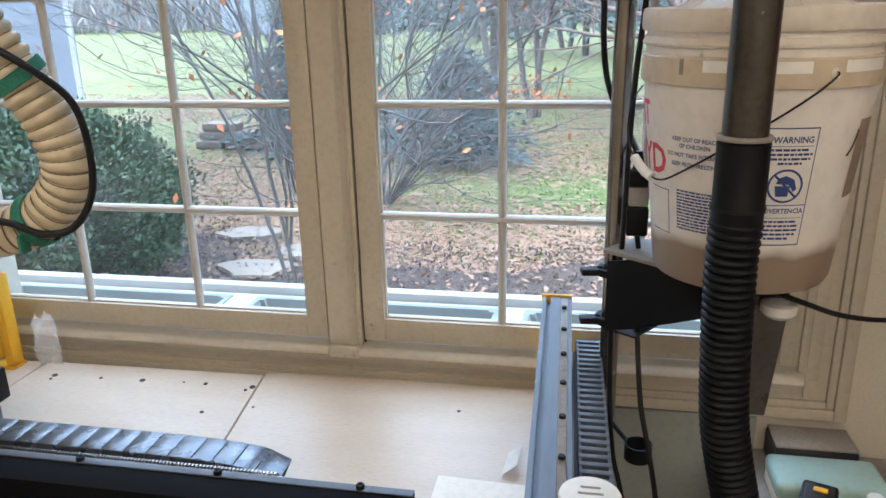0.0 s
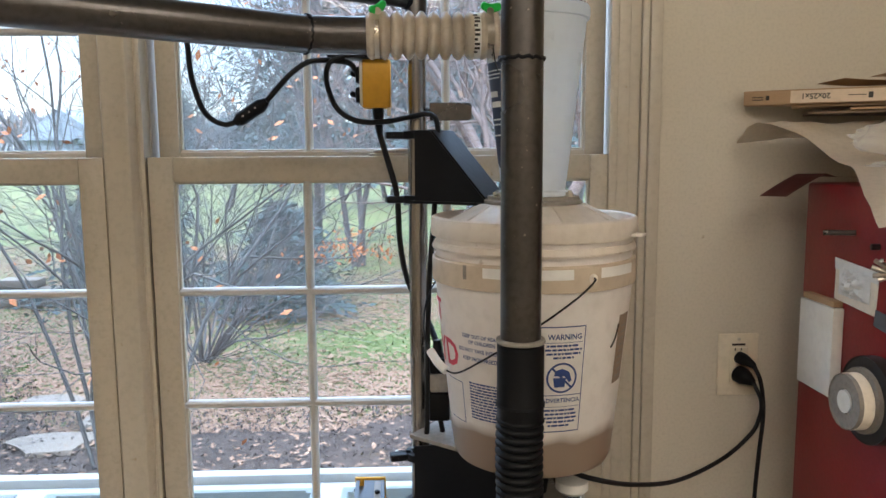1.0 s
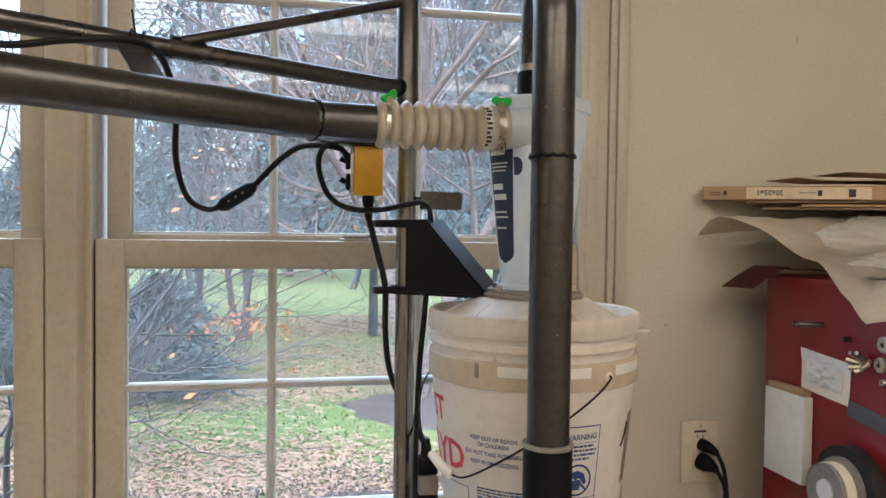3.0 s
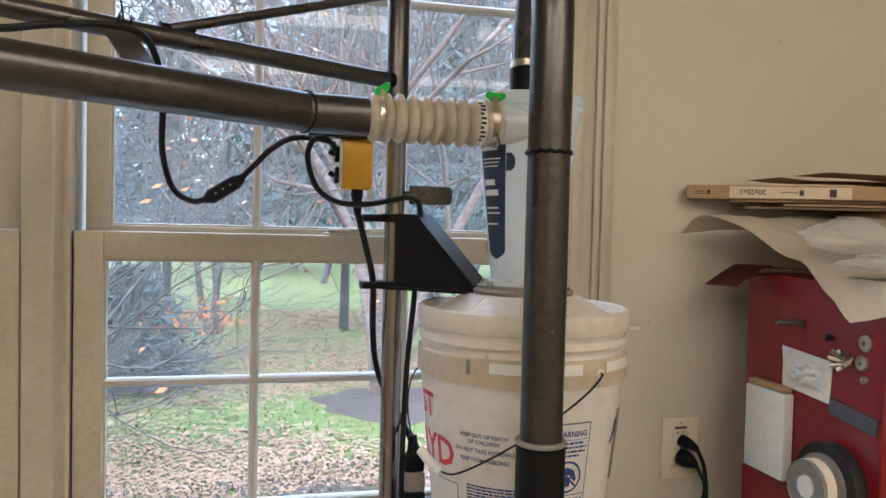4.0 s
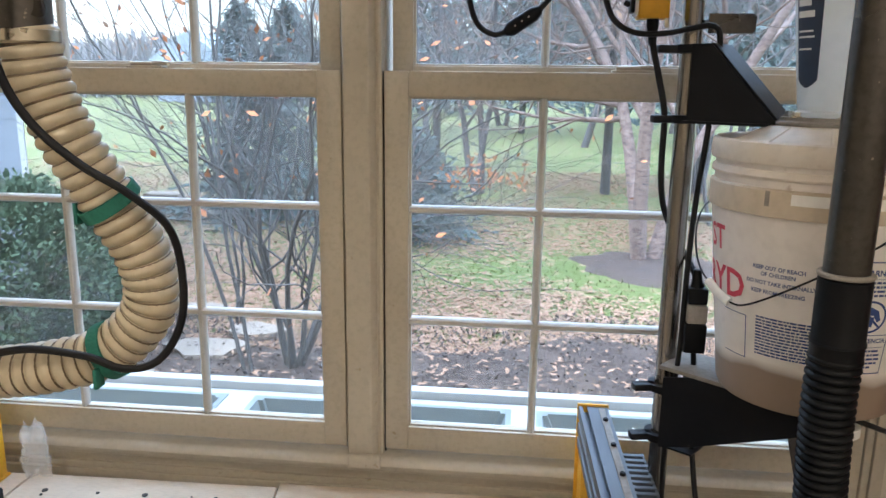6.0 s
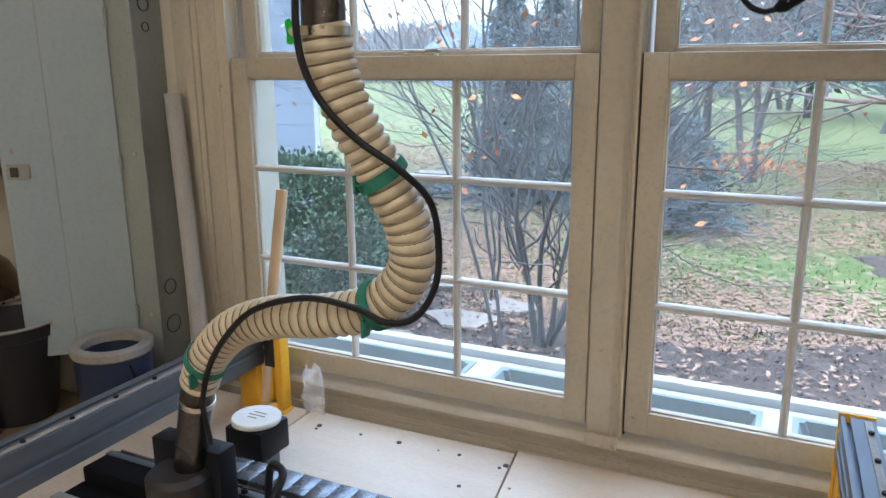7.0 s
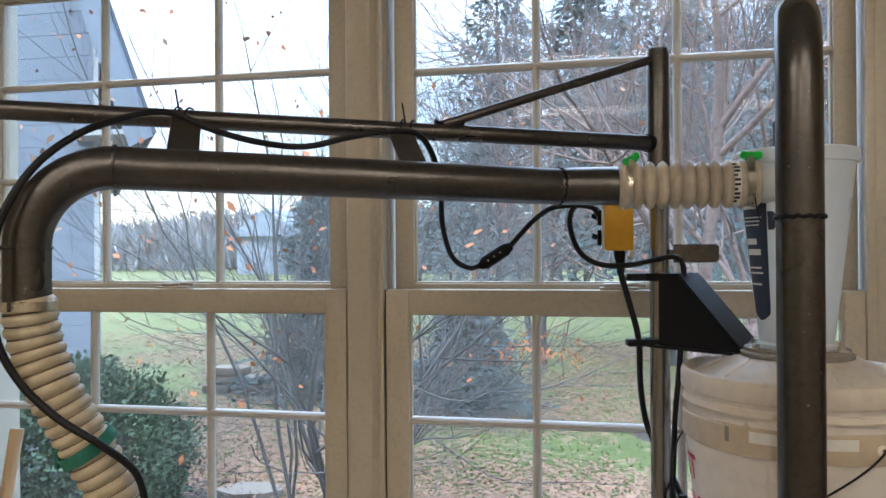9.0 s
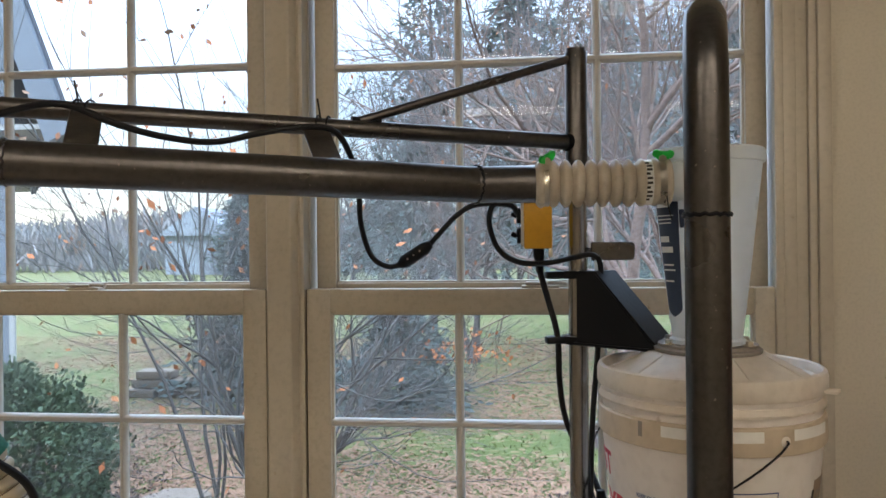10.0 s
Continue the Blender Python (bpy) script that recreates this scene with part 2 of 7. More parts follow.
M_DARK = material("dark_clutter", (0.020, 0.020, 0.022), 0.5, second=(0.035, 0.03, 0.028), big=8, fine=80, mix=0.5, bump=0.05)
M_DUST = material("dusty_grey", (0.30, 0.27, 0.24), 0.8, second=(0.20, 0.18, 0.16), big=12, fine=140, mix=0.6, bump=0.2)
M_BLUEP = material("navy_plastic", (0.015, 0.025, 0.06), 0.4, big=10, fine=80, mix=0.4, bump=0.02)
M_INK_B = material("blue_ink", (0.03, 0.06, 0.22), 0.6, big=40, fine=300, mix=0.4, bump=0)
M_INK_R = material("red_ink", (0.62, 0.06, 0.10), 0.6, big=40, fine=300, mix=0.4, bump=0)
M_INK_K = material("black_ink", (0.04, 0.035, 0.03), 0.7, big=40, fine=300, mix=0.4, bump=0)
M_WOODP = material("pale_wood", (0.62, 0.46, 0.29), 0.55, second=(0.5, 0.35, 0.2), big=8, fine=60, mix=0.4, bump=0.04, stretch=(1, 1, 0.2))
M_OLDWOOD = material("dark_old_wood", (0.17, 0.115, 0.07), 0.6, second=(0.11, 0.075, 0.045), big=8, fine=60, mix=0.5, bump=0.05, stretch=(1, 1, 0.2))
M_BEAM = material("matt_black_beam", (0.005, 0.005, 0.006), 0.75, second=(0.009, 0.009, 0.010), big=10, fine=150, mix=0.5, bump=0.03)
for _m, _k in ((M_BEAM, 0.08), (M_BLACK, 0.16), (M_RUBBER, 0.14), (M_CABLE, 0.22), (M_DARK, 0.3)):
    _m.node_tree.nodes["Principled BSDF"].inputs["Specular IOR Level"].default_value = _k

# ---- glass ----
M_GLASS = bpy.data.materials.new("window_glass")
M_GLASS.use_nodes = True
_t = M_GLASS.node_tree
_t.nodes.clear()
_o = _t.nodes.new("ShaderNodeOutputMaterial")
_tr = _t.nodes.new("ShaderNodeBsdfTransparent")
_tr.inputs[0].default_value = (0.93, 0.95, 0.95, 1)
_gl = _t.nodes.new("ShaderNodeBsdfGlossy")
_gl.inputs["Roughness"].default_value = 0.02
_df = _t.nodes.new("ShaderNodeBsdfDiffuse")
_df.inputs[0].default_value = (0.62, 0.78, 1.0, 1)
_lw = _t.nodes.new("ShaderNodeLayerWeight")
_lw.inputs["Blend"].default_value = 0.5
_pw = _t.nodes.new("ShaderNodeMath")
_pw.operation = "POWER"
_pw.inputs[1].default_value = 4.0
_fr = _t.nodes.new("ShaderNodeMath")
_fr.operation = "MULTIPLY_ADD"
_fr.inputs[1].default_value, _fr.inputs[2].default_value = 0.8, 0.008
_t.links.new(_lw.outputs["Facing"], _pw.inputs[0])
_t.links.new(_pw.outputs[0], _fr.inputs[0])
_m1 = _t.nodes.new("ShaderNodeMixShader")
_m2 = _t.nodes.new("ShaderNodeMixShader")
_nz = _t.nodes.new("ShaderNodeTexNoise")
_nz.inputs["Scale"].default_value = 5.0
_mr = _t.nodes.new("ShaderNodeMapRange")
_mr.inputs[1].default_value, _mr.inputs[2].default_value, _mr.inputs[3].default_value, _mr.inputs[4].default_value = 0.4, 0.8, 0.03, 0.11
_co = _t.nodes.new("ShaderNodeTexCoord")
_t.links.new(_co.outputs["Object"], _nz.inputs["Vector"])
_t.links.new(_nz.outputs[0], _mr.inputs[0])
_t.links.new(_mr.outputs[0], _m1.inputs[0])
_t.links.new(_tr.outputs[0], _m1.inputs[1])
_t.links.new(_df.outputs[0], _m1.inputs[2])
_t.links.new(_fr.outputs[0], _m2.inputs[0])
_t.links.new(_m1.outputs[0], _m2.inputs[1])
_t.links.new(_gl.outputs[0], _m2.inputs[2])
_t.links.new(_m2.outputs[0], _o.inputs[0])

# ---- the room ----
WALL_Y = 1.45
OX0, OX1, OZ0, OZ1 = -1.40, 0.50, 0.655, 2.14     # the window opening
RX0, RX1, RY0, CEIL = -2.75, 2.5, -3.6, 2.6
bm = box(RX0, OX0, WALL_Y, WALL_Y + 0.16, -0.5, CEIL)
box(OX1, RX1, WALL_Y, WALL_Y + 0.16, -0.5, CEIL, bm=bm)
box(OX0, OX1, WALL_Y, WALL_Y + 0.16, -0.5, OZ0, bm=bm)
box(OX0, OX1, WALL_Y, WALL_Y + 0.16, OZ1, CEIL, bm=bm)
alone("wall_north", bm, M_WALL, "cream painted drywall round a double window", "wall", kind="structure", smooth=0)
alone("wall_west", box(RX0 - 0.1, RX0, RY0, WALL_Y + 0.16, -0.5, CEIL), M_WALL, "cream painted drywall side wall", "wall", kind="structure", smooth=0)
alone("wall_east", box(RX1, RX1 + 0.1, RY0, WALL_Y + 0.16, -0.5, CEIL), M_WALL, "cream painted drywall side wall", "wall", kind="structure", smooth=0)
alone("wall_south", box(RX0 - 0.1, RX1 + 0.1, RY0 - 0.1, RY0, -0.5, CEIL), M_WALL, "cream painted drywall back wall", "wall", kind="structure", smooth=0)
alone("floor", box(RX0, RX1, RY0, WALL_Y, -0.1, 0.0), M_FLOOR, "worn grey concrete workshop floor", "floor", kind="structure", smooth=0)
alone("ceiling", box(RX0 - 0.1, RX1 + 0.1, RY0 - 0.1, WALL_Y + 0.16, CEIL, CEIL + 0.1), M_CEIL, "flat white painted ceiling", "ceiling", kind="structure", smooth=0)

# tube lamps on the ceiling behind the walker; x -0.9, 0.75, -1.45 are added fill
M_TUBE = bpy.data.materials.new("lit_tube")
M_TUBE.use_nodes = True
_b = M_TUBE.node_tree.nodes["Principled BSDF"]
_b.inputs["Emission Color"].default_value = (1.0, 0.82, 0.60, 1)
_b.inputs["Emission Strength"].default_value = 9.8
# weaker glow for the two added fill fittings nearest the window
M_FILL = M_TUBE.copy()
M_FILL.name = "lit_tube_dim"
M_FILL.node_tree.nodes["Principled BSDF"].inputs["Emission Strength"].default_value = 5.5
for lx, ly, glow in ((-0.9, -0.35, M_FILL), (0.75, -0.35, M_FILL), (-1.45, -1.25, M_TUBE), (0.05, -1.25, M_TUBE), (1.55, -1.25, M_TUBE), (-0.05, -2.75, M_TUBE), (1.55, -2.75, M_TUBE)):
    lamp = thing("ceiling_light", (lx, ly, CEIL), "lit fluorescent fitting with a wide diffuser on the ceiling; three of seven are added fill", "ceiling light", "ceiling lights")
    part("housing", box(lx - 0.52, lx + 0.52, ly - 0.13, ly + 0.13, CEIL - 0.05, CEIL, 0.008), M_WHITEP, lamp)
    part("diffuser", box(lx - 0.50, lx + 0.50, ly - 0.11, ly + 0.11, CEIL - 0.075, CEIL - 0.0502, 0.006), glow, lamp, "glowing plastic diffuser")
    for ex in (lx - 0.51, lx + 0.51):
        part("end_cap", box(ex - 0.009, ex + 0.009, ly - 0.12, ly + 0.12, CEIL - 0.078, CEIL - 0.0503, 0.003), M_WHITEP, lamp)

# ---- the double window: two double-hung units with grilles ----
SY = 1.445            # inner face of the lower sash's bars
ZB, ZR1, ZR2, ZT = 0.732, 0.952, 1.172, 1.380
UB, UR1, UR2, UT = 1.436, 1.650, 1.857, 2.062


def muntin(a, b, y, vertical):
    """A bar with a rounded, stepped face toward the room."""
    bm = bmesh.new()
    prof = [(-0.0078, 0.016), (-0.0078, 0.008), (-0.0056, 0.004), (-0.0028, 0.001), (0.0028, 0.001), (0.0056, 0.004), (0.0078, 0.008), (0.0078, 0.016)]
    ends = []
    for e in (a, b):
        ends.append([bm.verts.new((e[0] + p, y + d, e[1]) if vertical else (e[0], y + d, e[1] + p)) for p, d in prof])
    n = len(prof)
    for i in range(n):
        bm.faces.new((ends[0][i], ends[0][(i + 1) % n], ends[1][(i + 1) % n], ends[1][i]))
    bm.faces.new(ends[0])
    bm.faces.new(ends[1])
    return bm


def sash(name, win, x0, x1, xs, y, z0, z1, zs, stile, top, bottom):
    """Frame, bars and nine panes; x0..z1 is the glass."""
    bm = box(x0 - stile, x0, y, y + 0.034, z0 - bottom, z1 + top, 0.0025)
    box(x1, x1 + stile, y, y + 0.034, z0 - bottom, z1 + top, 0.0025, bm=bm)
    box(x0, x1, y + 0.0005, y + 0.0335, z1, z1 + top, 0.002, bm=bm)
    box(x0, x1, y + 0.0005, y + 0.0335, z0 - bottom, z0, 0.002, bm=bm)
    # the sloped glazing bead
    for a, b in (((x0, z0), (x1, z0)), ((x0, z1), (x1, z1)), ((x0, z0), (x0, z1)), ((x1, z0), (x1, z1))):
        box(min(a[0], b[0]) - 0.004, max(a[0], b[0]) + 0.004, y + 0.008, y + 0.022, min(a[1], b[1]) - 0.004, max(a[1], b[1]) + 0.004, 0.003, bm=bm)
    s = part(name, bm, M_SASH, win)
    for x in xs:
        part("muntin", muntin((x, z0), (x, z1), y + 0.004, True), M_MUNTIN, s)
    for z in zs:
        part("muntin", muntin((x0, z), (x1, z), y + 0.0035, False), M_MUNTIN, s)
    gx, gz = [x0, *xs, x1], [z0, *zs, z1]
    for i in range(3):
        for k in range(3):
            g = part("pane", box(gx[i] - 0.001, gx[i + 1] + 0.001, y + 0.018, y + 0.0182, gz[k] - 0.001, gz[k + 1] + 0.001), M_GLASS, s, smooth=0)
            g.visible_shadow = False
    return s


for idx, (x0, x1, xs) in enumerate(((-1.294, -0.517, (-1.035, -0.768)), (-0.346, 0.428, (-0.102, 0.160)))):
    win = thing("window_%d" % (idx + 1), ((x0 + x1) / 2, SY, OZ0), "cream double-hung window unit with nine-light sashes, shut", "window", kind="structure")
    sash("lower_sash", win, x0, x1, xs, SY - 0.005, ZB, ZT, (ZR1, ZR2), 0.0455, 0.046, 0.05)
    sash("upper_sash", win, x0 + 0.002, x1 - 0.002, xs, SY + 0.036, UB, UT, (UR1 + 0.010 * (1 - idx), UR2 + 0.011 * (1 - idx)), 0.038, 0.05, 0.036)
    # dusty ledge and the lock on the meeting rail
    lx = -0.72 - 0.13 if idx == 0 else 0.05
    bm = box(lx - 0.035, lx + 0.035, SY + 0.002, SY + 0.028, ZT + 0.046, ZT + 0.051, 0.002)
    box(lx - 0.028, lx + 0.014, SY + 0.004, SY + 0.022, ZT + 0.051, ZT + 0.058, 0.003, bm=bm)
    sweep(smooth_path([(lx + 0.01, SY + 0.012, ZT + 0.056), (lx + 0.03, SY + 0.008, ZT + 0.056), (lx + 0.048, SY + 0.004, ZT + 0.054)], 0.005), 0.004, 8, bm=bm)
    part("sash_lock", bm, M_TRIM, win, "small painted sash lock")
    # jamb liners at both sides, with their tracks
    for side, xe in ((-1, x0 - 0.0455), (1, x1 + 0.0455)):
        xa, xb = sorted((xe + side * 0.001, xe + side * 0.012))
        bm = box(xa, xb, SY + 0.030, SY + 0.085, OZ0, OZ1, 0.0)
        part("jamb_liner", bm, M_MUNTIN, win, smooth=0)
    part("head_stop", box(x0 - 0.042, x1 + 0.042, SY - 0.004, SY + 0.085, UT + 0.051, OZ1 - 0.001), M_TRIM, win, smooth=0)
    # dark strips fill the gaps beside the sash to draw their shadow
    for xa, xb in (((-1.3437, -1.3398), (-0.4712, -0.4683)), ((-0.3947, -0.3918), (0.4738, 0.4777)))[idx]:
        part("weather_strip", box(xa, xb, SY + 0.004, SY + 0.0295, OZ0 + 0.003, ZT + 0.045), M_RUBBER, win, "dark strip standing in for the shadow gap beside the sash", 0)
    part("sill_track", box(x0 - 0.042, x1 + 0.042, SY + 0.03, SY + 0.15, OZ0 + 0.002, OZ0 + 0.02, 0.002), M_MUNTIN, win, smooth=0)

# mullion between the units: a post with a raised moulding
outline = [(-0.468, 1.56), (-0.468, 1.436), (-0.464, 1.430), (-0.428, 1.428), (-0.422, 1.424), (-0.416, 1.424), (-0.411, 1.429), (-0.406, 1.438), (-0.400, 1.434), (-0.395, 1.436), (-0.395, 1.56)]
bm = prism(outline, OZ1 - OZ0, Matrix.Translation((0, 0, OZ0)))
box(-0.465, -0.398, 1.4105, 1.4275, 0.6475, 0.677, 0.006, 3, bm=bm)
alone("mullion", bm, M_TRIM, "cream painted mullion post between the two window units", "window trim", kind="structure")
# reveals
for n, (xa, xb) in (("a", (-1.40, -1.344)), ("b", (0.478, 0.50))):
    alone("jamb", box(xa, xb, 1.436, 1.60, OZ0, OZ1, 0.002), M_TRIM, "cream painted window jamb", "window trim", kind="structure")


STEPS = ((0.0, 0.016, 0.017), (0.016, 0.058, 0.010), (0.058, 0.072, 0.017), (0.072, 0.095, 0.023))
IX0, IX1, IZ0, IZ1 = -1.372, 0.462, 0.672, 2.140      # the casing's inner edge
# a stepped casing, carried round the opening like a picture frame
for side, xi in ((-1, IX0), (1, IX1)):
    bm = bmesh.new()
    for a, b, d in STEPS + (((0.0952, 0.140, 0.0115),) if side < 0 else ()):
        xa, xb = sorted((xi + side * a, xi + side * b))
        box(xa, xb, WALL_Y - d, WALL_Y, IZ0 - b, IZ1 + b, 0.002, bm=bm)
    alone("casing", bm, M_TRIM, "cream stepped window casing, upright", "window trim", kind="structure")
for up, zi, lab in ((-1, IZ0, "cream stepped window casing along the bottom, dusty"), (1, IZ1, "cream stepped head casing over the window")):
    bm = bmesh.new()
    for a, b, d in STEPS:
        za, zb = sorted((zi + up * a, zi + up * b))
        box(IX0 - a, IX1 + a, WALL_Y - d, WALL_Y, za, zb, 0.002, bm=bm)
    alone("casing", bm, M_TRIM, lab, "window trim", kind="structure")
sill = [(1.56, 0.6735), (1.430, 0.6725), (1.421, 0.670), (1.415, 0.664), (1.413, 0.657), (1.416, 0.650), (1.423, 0.6465), (1.4245, 0.640), (1.430, 0.636), (1.432, 0.630), (1.439, 0.628), (1.56, 0.628)]
bm = prism(sill, IX1 - IX0 + 0.016, frame_of((IX0 - 0.008, 0, 0), (0, 1, 0), (0, 0, 1)))
alone("window_sill", bm, M_TRIM, "cream painted window sill with a rounded nose, dusty", "window sill", kind="structure")

# ---- outside ----
GZ = -0.5
M_LAWN = material("lawn_grass", (0.090, 0.112, 0.019), 0.9, second=(0.125, 0.124, 0.032), big=0.7, fine=22, mix=0.7, bump=0.6, spots=(0.24, 0.165, 0.085), spot_scale=9, spot_cut=0.55)
M_MULCH = material("bark_mulch", (0.058, 0.036, 0.026), 0.95, second=(0.085, 0.055, 0.041), big=3, fine=38, mix=0.8, bump=1.0, spots=(0.12, 0.082, 0.062), spot_scale=42, spot_cut=0.62)
M_STONE = material("flagstone", (0.25, 0.195, 0.15), 0.9, second=(0.19, 0.15, 0.118), big=4, fine=40, mix=0.5, bump=0.3)
M_BARK = material("grey_bark", (0.075, 0.065, 0.058), 0.9, second=(0.12, 0.11, 0.10), big=9, fine=70, mix=0.6, bump=0.5)
M_TWIG = material("pale_twigs", (0.125, 0.108, 0.104), 0.9, second=(0.18, 0.16, 0.155), big=5, fine=60, mix=0.6, bump=0.1)
M_BIRCH = material("birch_bark", (0.32, 0.22, 0.18), 0.85, second=(0.12, 0.075, 0.06), big=13, fine=40, mix=0.95, bump=0.4, stretch=(1, 1, 2.5), spots=(0.06, 0.045, 0.04), spot_scale=16, spot_cut=0.64)
M_BOX = material("boxwood_leaf", (0.035, 0.062, 0.024), 0.7, second=(0.055, 0.085, 0.035), big=7, fine=50, mix=0.7, bump=0.0)
# blue-green needles, lightened so that some distance haze sits in their colour
M_SPRUCE = material("spruce_needles", (0.070, 0.092, 0.084), 0.8, second=(0.105, 0.13, 0.118), big=3, fine=30, mix=0.7, bump=0.0)
M_LEAF_O = material("orange_leaf", (0.44, 0.13, 0.04), 0.8, second=(0.40, 0.17, 0.06), big=40, fine=90, mix=0.8, bump=0)
M_LEAF_T = material("tan_leaf", (0.36, 0.215, 0.135), 0.8, second=(0.24, 0.125, 0.07), big=60, fine=90, mix=0.9, bump=0)
M_SIDING = material("grey_siding", (0.20, 0.215, 0.24), 0.7, second=(0.17, 0.185, 0.21), big=1.2, fine=40, mix=0.4, bump=0.1)
M_ROOF = material("roof_shingle", (0.10, 0.105, 0.125), 0.9, second=(0.14, 0.145, 0.16), big=3, fine=40, mix=0.6, bump=0.4)
M_LEDGE = material("white_ledge", (0.44, 0.425, 0.40), 0.8, second=(0.35, 0.335, 0.31), big=5, fine=50, mix=0.4, bump=0.05)
M_TRAY = material("tray_plastic", (0.20, 0.215, 0.205), 0.7, second=(0.15, 0.165, 0.155), big=7, fine=60, mix=0.4, bump=0.05)


M_CHIP = material("bark_chips", (0.038, 0.025, 0.020), 0.9, second=(0.095, 0.066, 0.054), big=45, fine=90, mix=1.0, bump=0)


def loose(name, verts, faces, mat, smooth=False):
    me = bpy.data.meshes.new(name)
    me.from_pydata(verts, [], faces)
    me.materials.append(mat)
    if smooth:
        me.polygons.foreach_set("use_smooth", [True] * len(me.polygons))
    return new(name, me)


def ground_rise(x, y):
    """The lawn swells gently up toward the trees."""
    d = max(0.0, y - 9.0)
    return GZ + 0.010 * d + 0.02 * math.sin(x * 0.4) * min(1, d / 10)


xs_g = [-160, -90, -50] + [-30 + 2 * i for i in range(31)] + [50, 90, 160]
ys_g = [1.61, 3, 5, 7, 9] + [11 + 2 * i for i in range(20)] + [60, 80, 120, 200, 400]
gv = [(x, y, ground_rise(x, y) if y < 60 else ground_rise(x, 52)) for y in ys_g for x in xs_g]
nx = len(xs_g)
gf = [(r * nx + c, r * nx + c + 1, (r + 1) * nx + c + 1, (r + 1) * nx + c) for r in range(len(ys_g) - 1) for c in range(nx - 1)]
tagged(loose("ground", gv, gf, M_LAWN, True), "autumn lawn, green with scattered fallen leaves", "lawn", kind="structure")


def bed_edge(x):
    """How far out the mulch bed reaches."""
    return 5.55 + 0.25 * math.sin(x * 1.3 + 0.6) + 0.12 * math.sin(x * 3.7) + (0.9 if x < -2.6 else 0.0) * min(1, (-2.6 - x) / 1.2 if x < -2.6 else 0)


bx = [-6.5 + 0.15 * i for i in range(75)]
bv, bf = [], []
for i, x in enumerate(bx):
    e = bed_edge(x)
    for k in range(9):
        y = 1.62 + (e - 1.62) * k / 8
        bv.append((x, y, GZ + (0.035 if k < 8 else -0.01) + 0.02 * noise.noise((x * 2, y * 2, 0))))
for i in range(len(bx) - 1):
    for k in range(8):
        bf.append((i * 9 + k, (i + 1) * 9 + k, (i + 1) * 9 + k + 1, i * 9 + k + 1))
tagged(loose("mulch_bed", bv, bf, M_MULCH, True), "dark bark mulch bed along the house", "mulch bed", kind="structure")


def slab(cx, cy, rx, ry, seed, z=GZ + 0.05):
    rnd = random.Random(seed)
    pts = []
    for i in range(14):
        a = 2 * math.pi * i / 14
        k = 1 + rnd.uniform(-0.26, 0.2)
        pts.append((cx + rx * k * math.cos(a), cy + ry * k * math.sin(a)))
    return alone("flagstone", prism(pts, 0.05, Matrix.Translation((0, 0, z - 0.015)), 0.008), M_STONE, "flat irregular tan flagstone lying in the mulch", "stepping stone", "stepping stones")


slab(-2.32, 4.90, 0.30, 0.19, 1, GZ + 0.032)
slab(-2.10, 5.32, 0.21, 0.17, 2, GZ + 0.032)
slab(-2.60, 4.38, 0.17, 0.11, 3, GZ + 0.032)
slab(-2.75, 5.75, 0.26, 0.16, 5, GZ + 0.032)
pile = thing("stone_pile", (-5.0, 9.9, GZ), "low pile of flat tan stones on the lawn", "stone pile")
PILE = random.Random(5)
for px0, pz0, pw in ((-5.42, 0.0, 0.42), (-4.98, 0.0, 0.40), (-4.60, 0.0, 0.30), (-5.36, 0.13, 0.46), (-4.90, 0.13, 0.34), (-5.30, 0.25, 0.52)):
    part("stone", box(px0, px0 + pw - 0.015, 9.72 + PILE.uniform(0, 0.06), 10.05, GZ + pz0 + 0.01, GZ + pz0 + 0.125, 0.022), M_STONE, pile)
# a mulch ring round the birch
RINGX, RINGY = 1.28, 8.05
rv = [(RINGX, RINGY, GZ + 0.07)]
rf = []
for k, kr in enumerate((0.35, 0.7, 1.0)):
    for i in range(36):
        a = 6.2832 * i / 36
        q = kr * (0.82 + 0.07 * math.sin(3 * a) + 0.05 * math.sin(7 * a + 1))
        rv.append((RINGX + q * math.cos(a), RINGY + q * math.sin(a), GZ + (0.06, 0.045, -0.01)[k] + 0.012 * math.sin(9 * a + k)))
for i in range(36):
    j = (i + 1) % 36
    rf.append((0, 1 + i, 1 + j))
    for k in (0, 1):
        rf.append((1 + 36 * k + i, 37 + 36 * k + i, 37 + 36 * k + j, 1 + 36 * k + j))
tagged(loose("mulch_ring", rv, rf, M_MULCH, True), "round dark mulch ring at the foot of the birch", "mulch bed", kind="structure")

# fallen leaves and grass blades
rnd = random.Random(4)


def leaf_quads(count, place, size, tilt=0.35):
    v, f = [], []
    for _ in range(count):
        x, y, z = place()
        a, s = rnd.uniform(0, 6.283), rnd.uniform(*size)
        ca, sa = math.cos(a) * s, math.sin(a) * s
        dz, ez = rnd.uniform(-tilt, tilt) * s, rnd.uniform(-tilt, tilt) * s
        k = len(v)
        v += [(x - ca, y - sa, z - dz), (x + sa * 0.55, y - ca * 0.55, z + ez), (x + ca, y + sa, z + dz), (x - sa * 0.55, y + ca * 0.55, z + ez)]
        f.append((k, k + 1, k + 2, k + 3))
    return v, f


def lawn_spot():
    while True:
        y = 5.1 + 11 * rnd.random() ** 1.25
        x = rnd.uniform(-0.75, 0.62) * (y + 1)
        if noise.noise((x * 0.5, y * 0.45, 3.0)) + 0.45 > rnd.random() * 0.9:
            return x, y, ground_rise(x, y) + 0.015


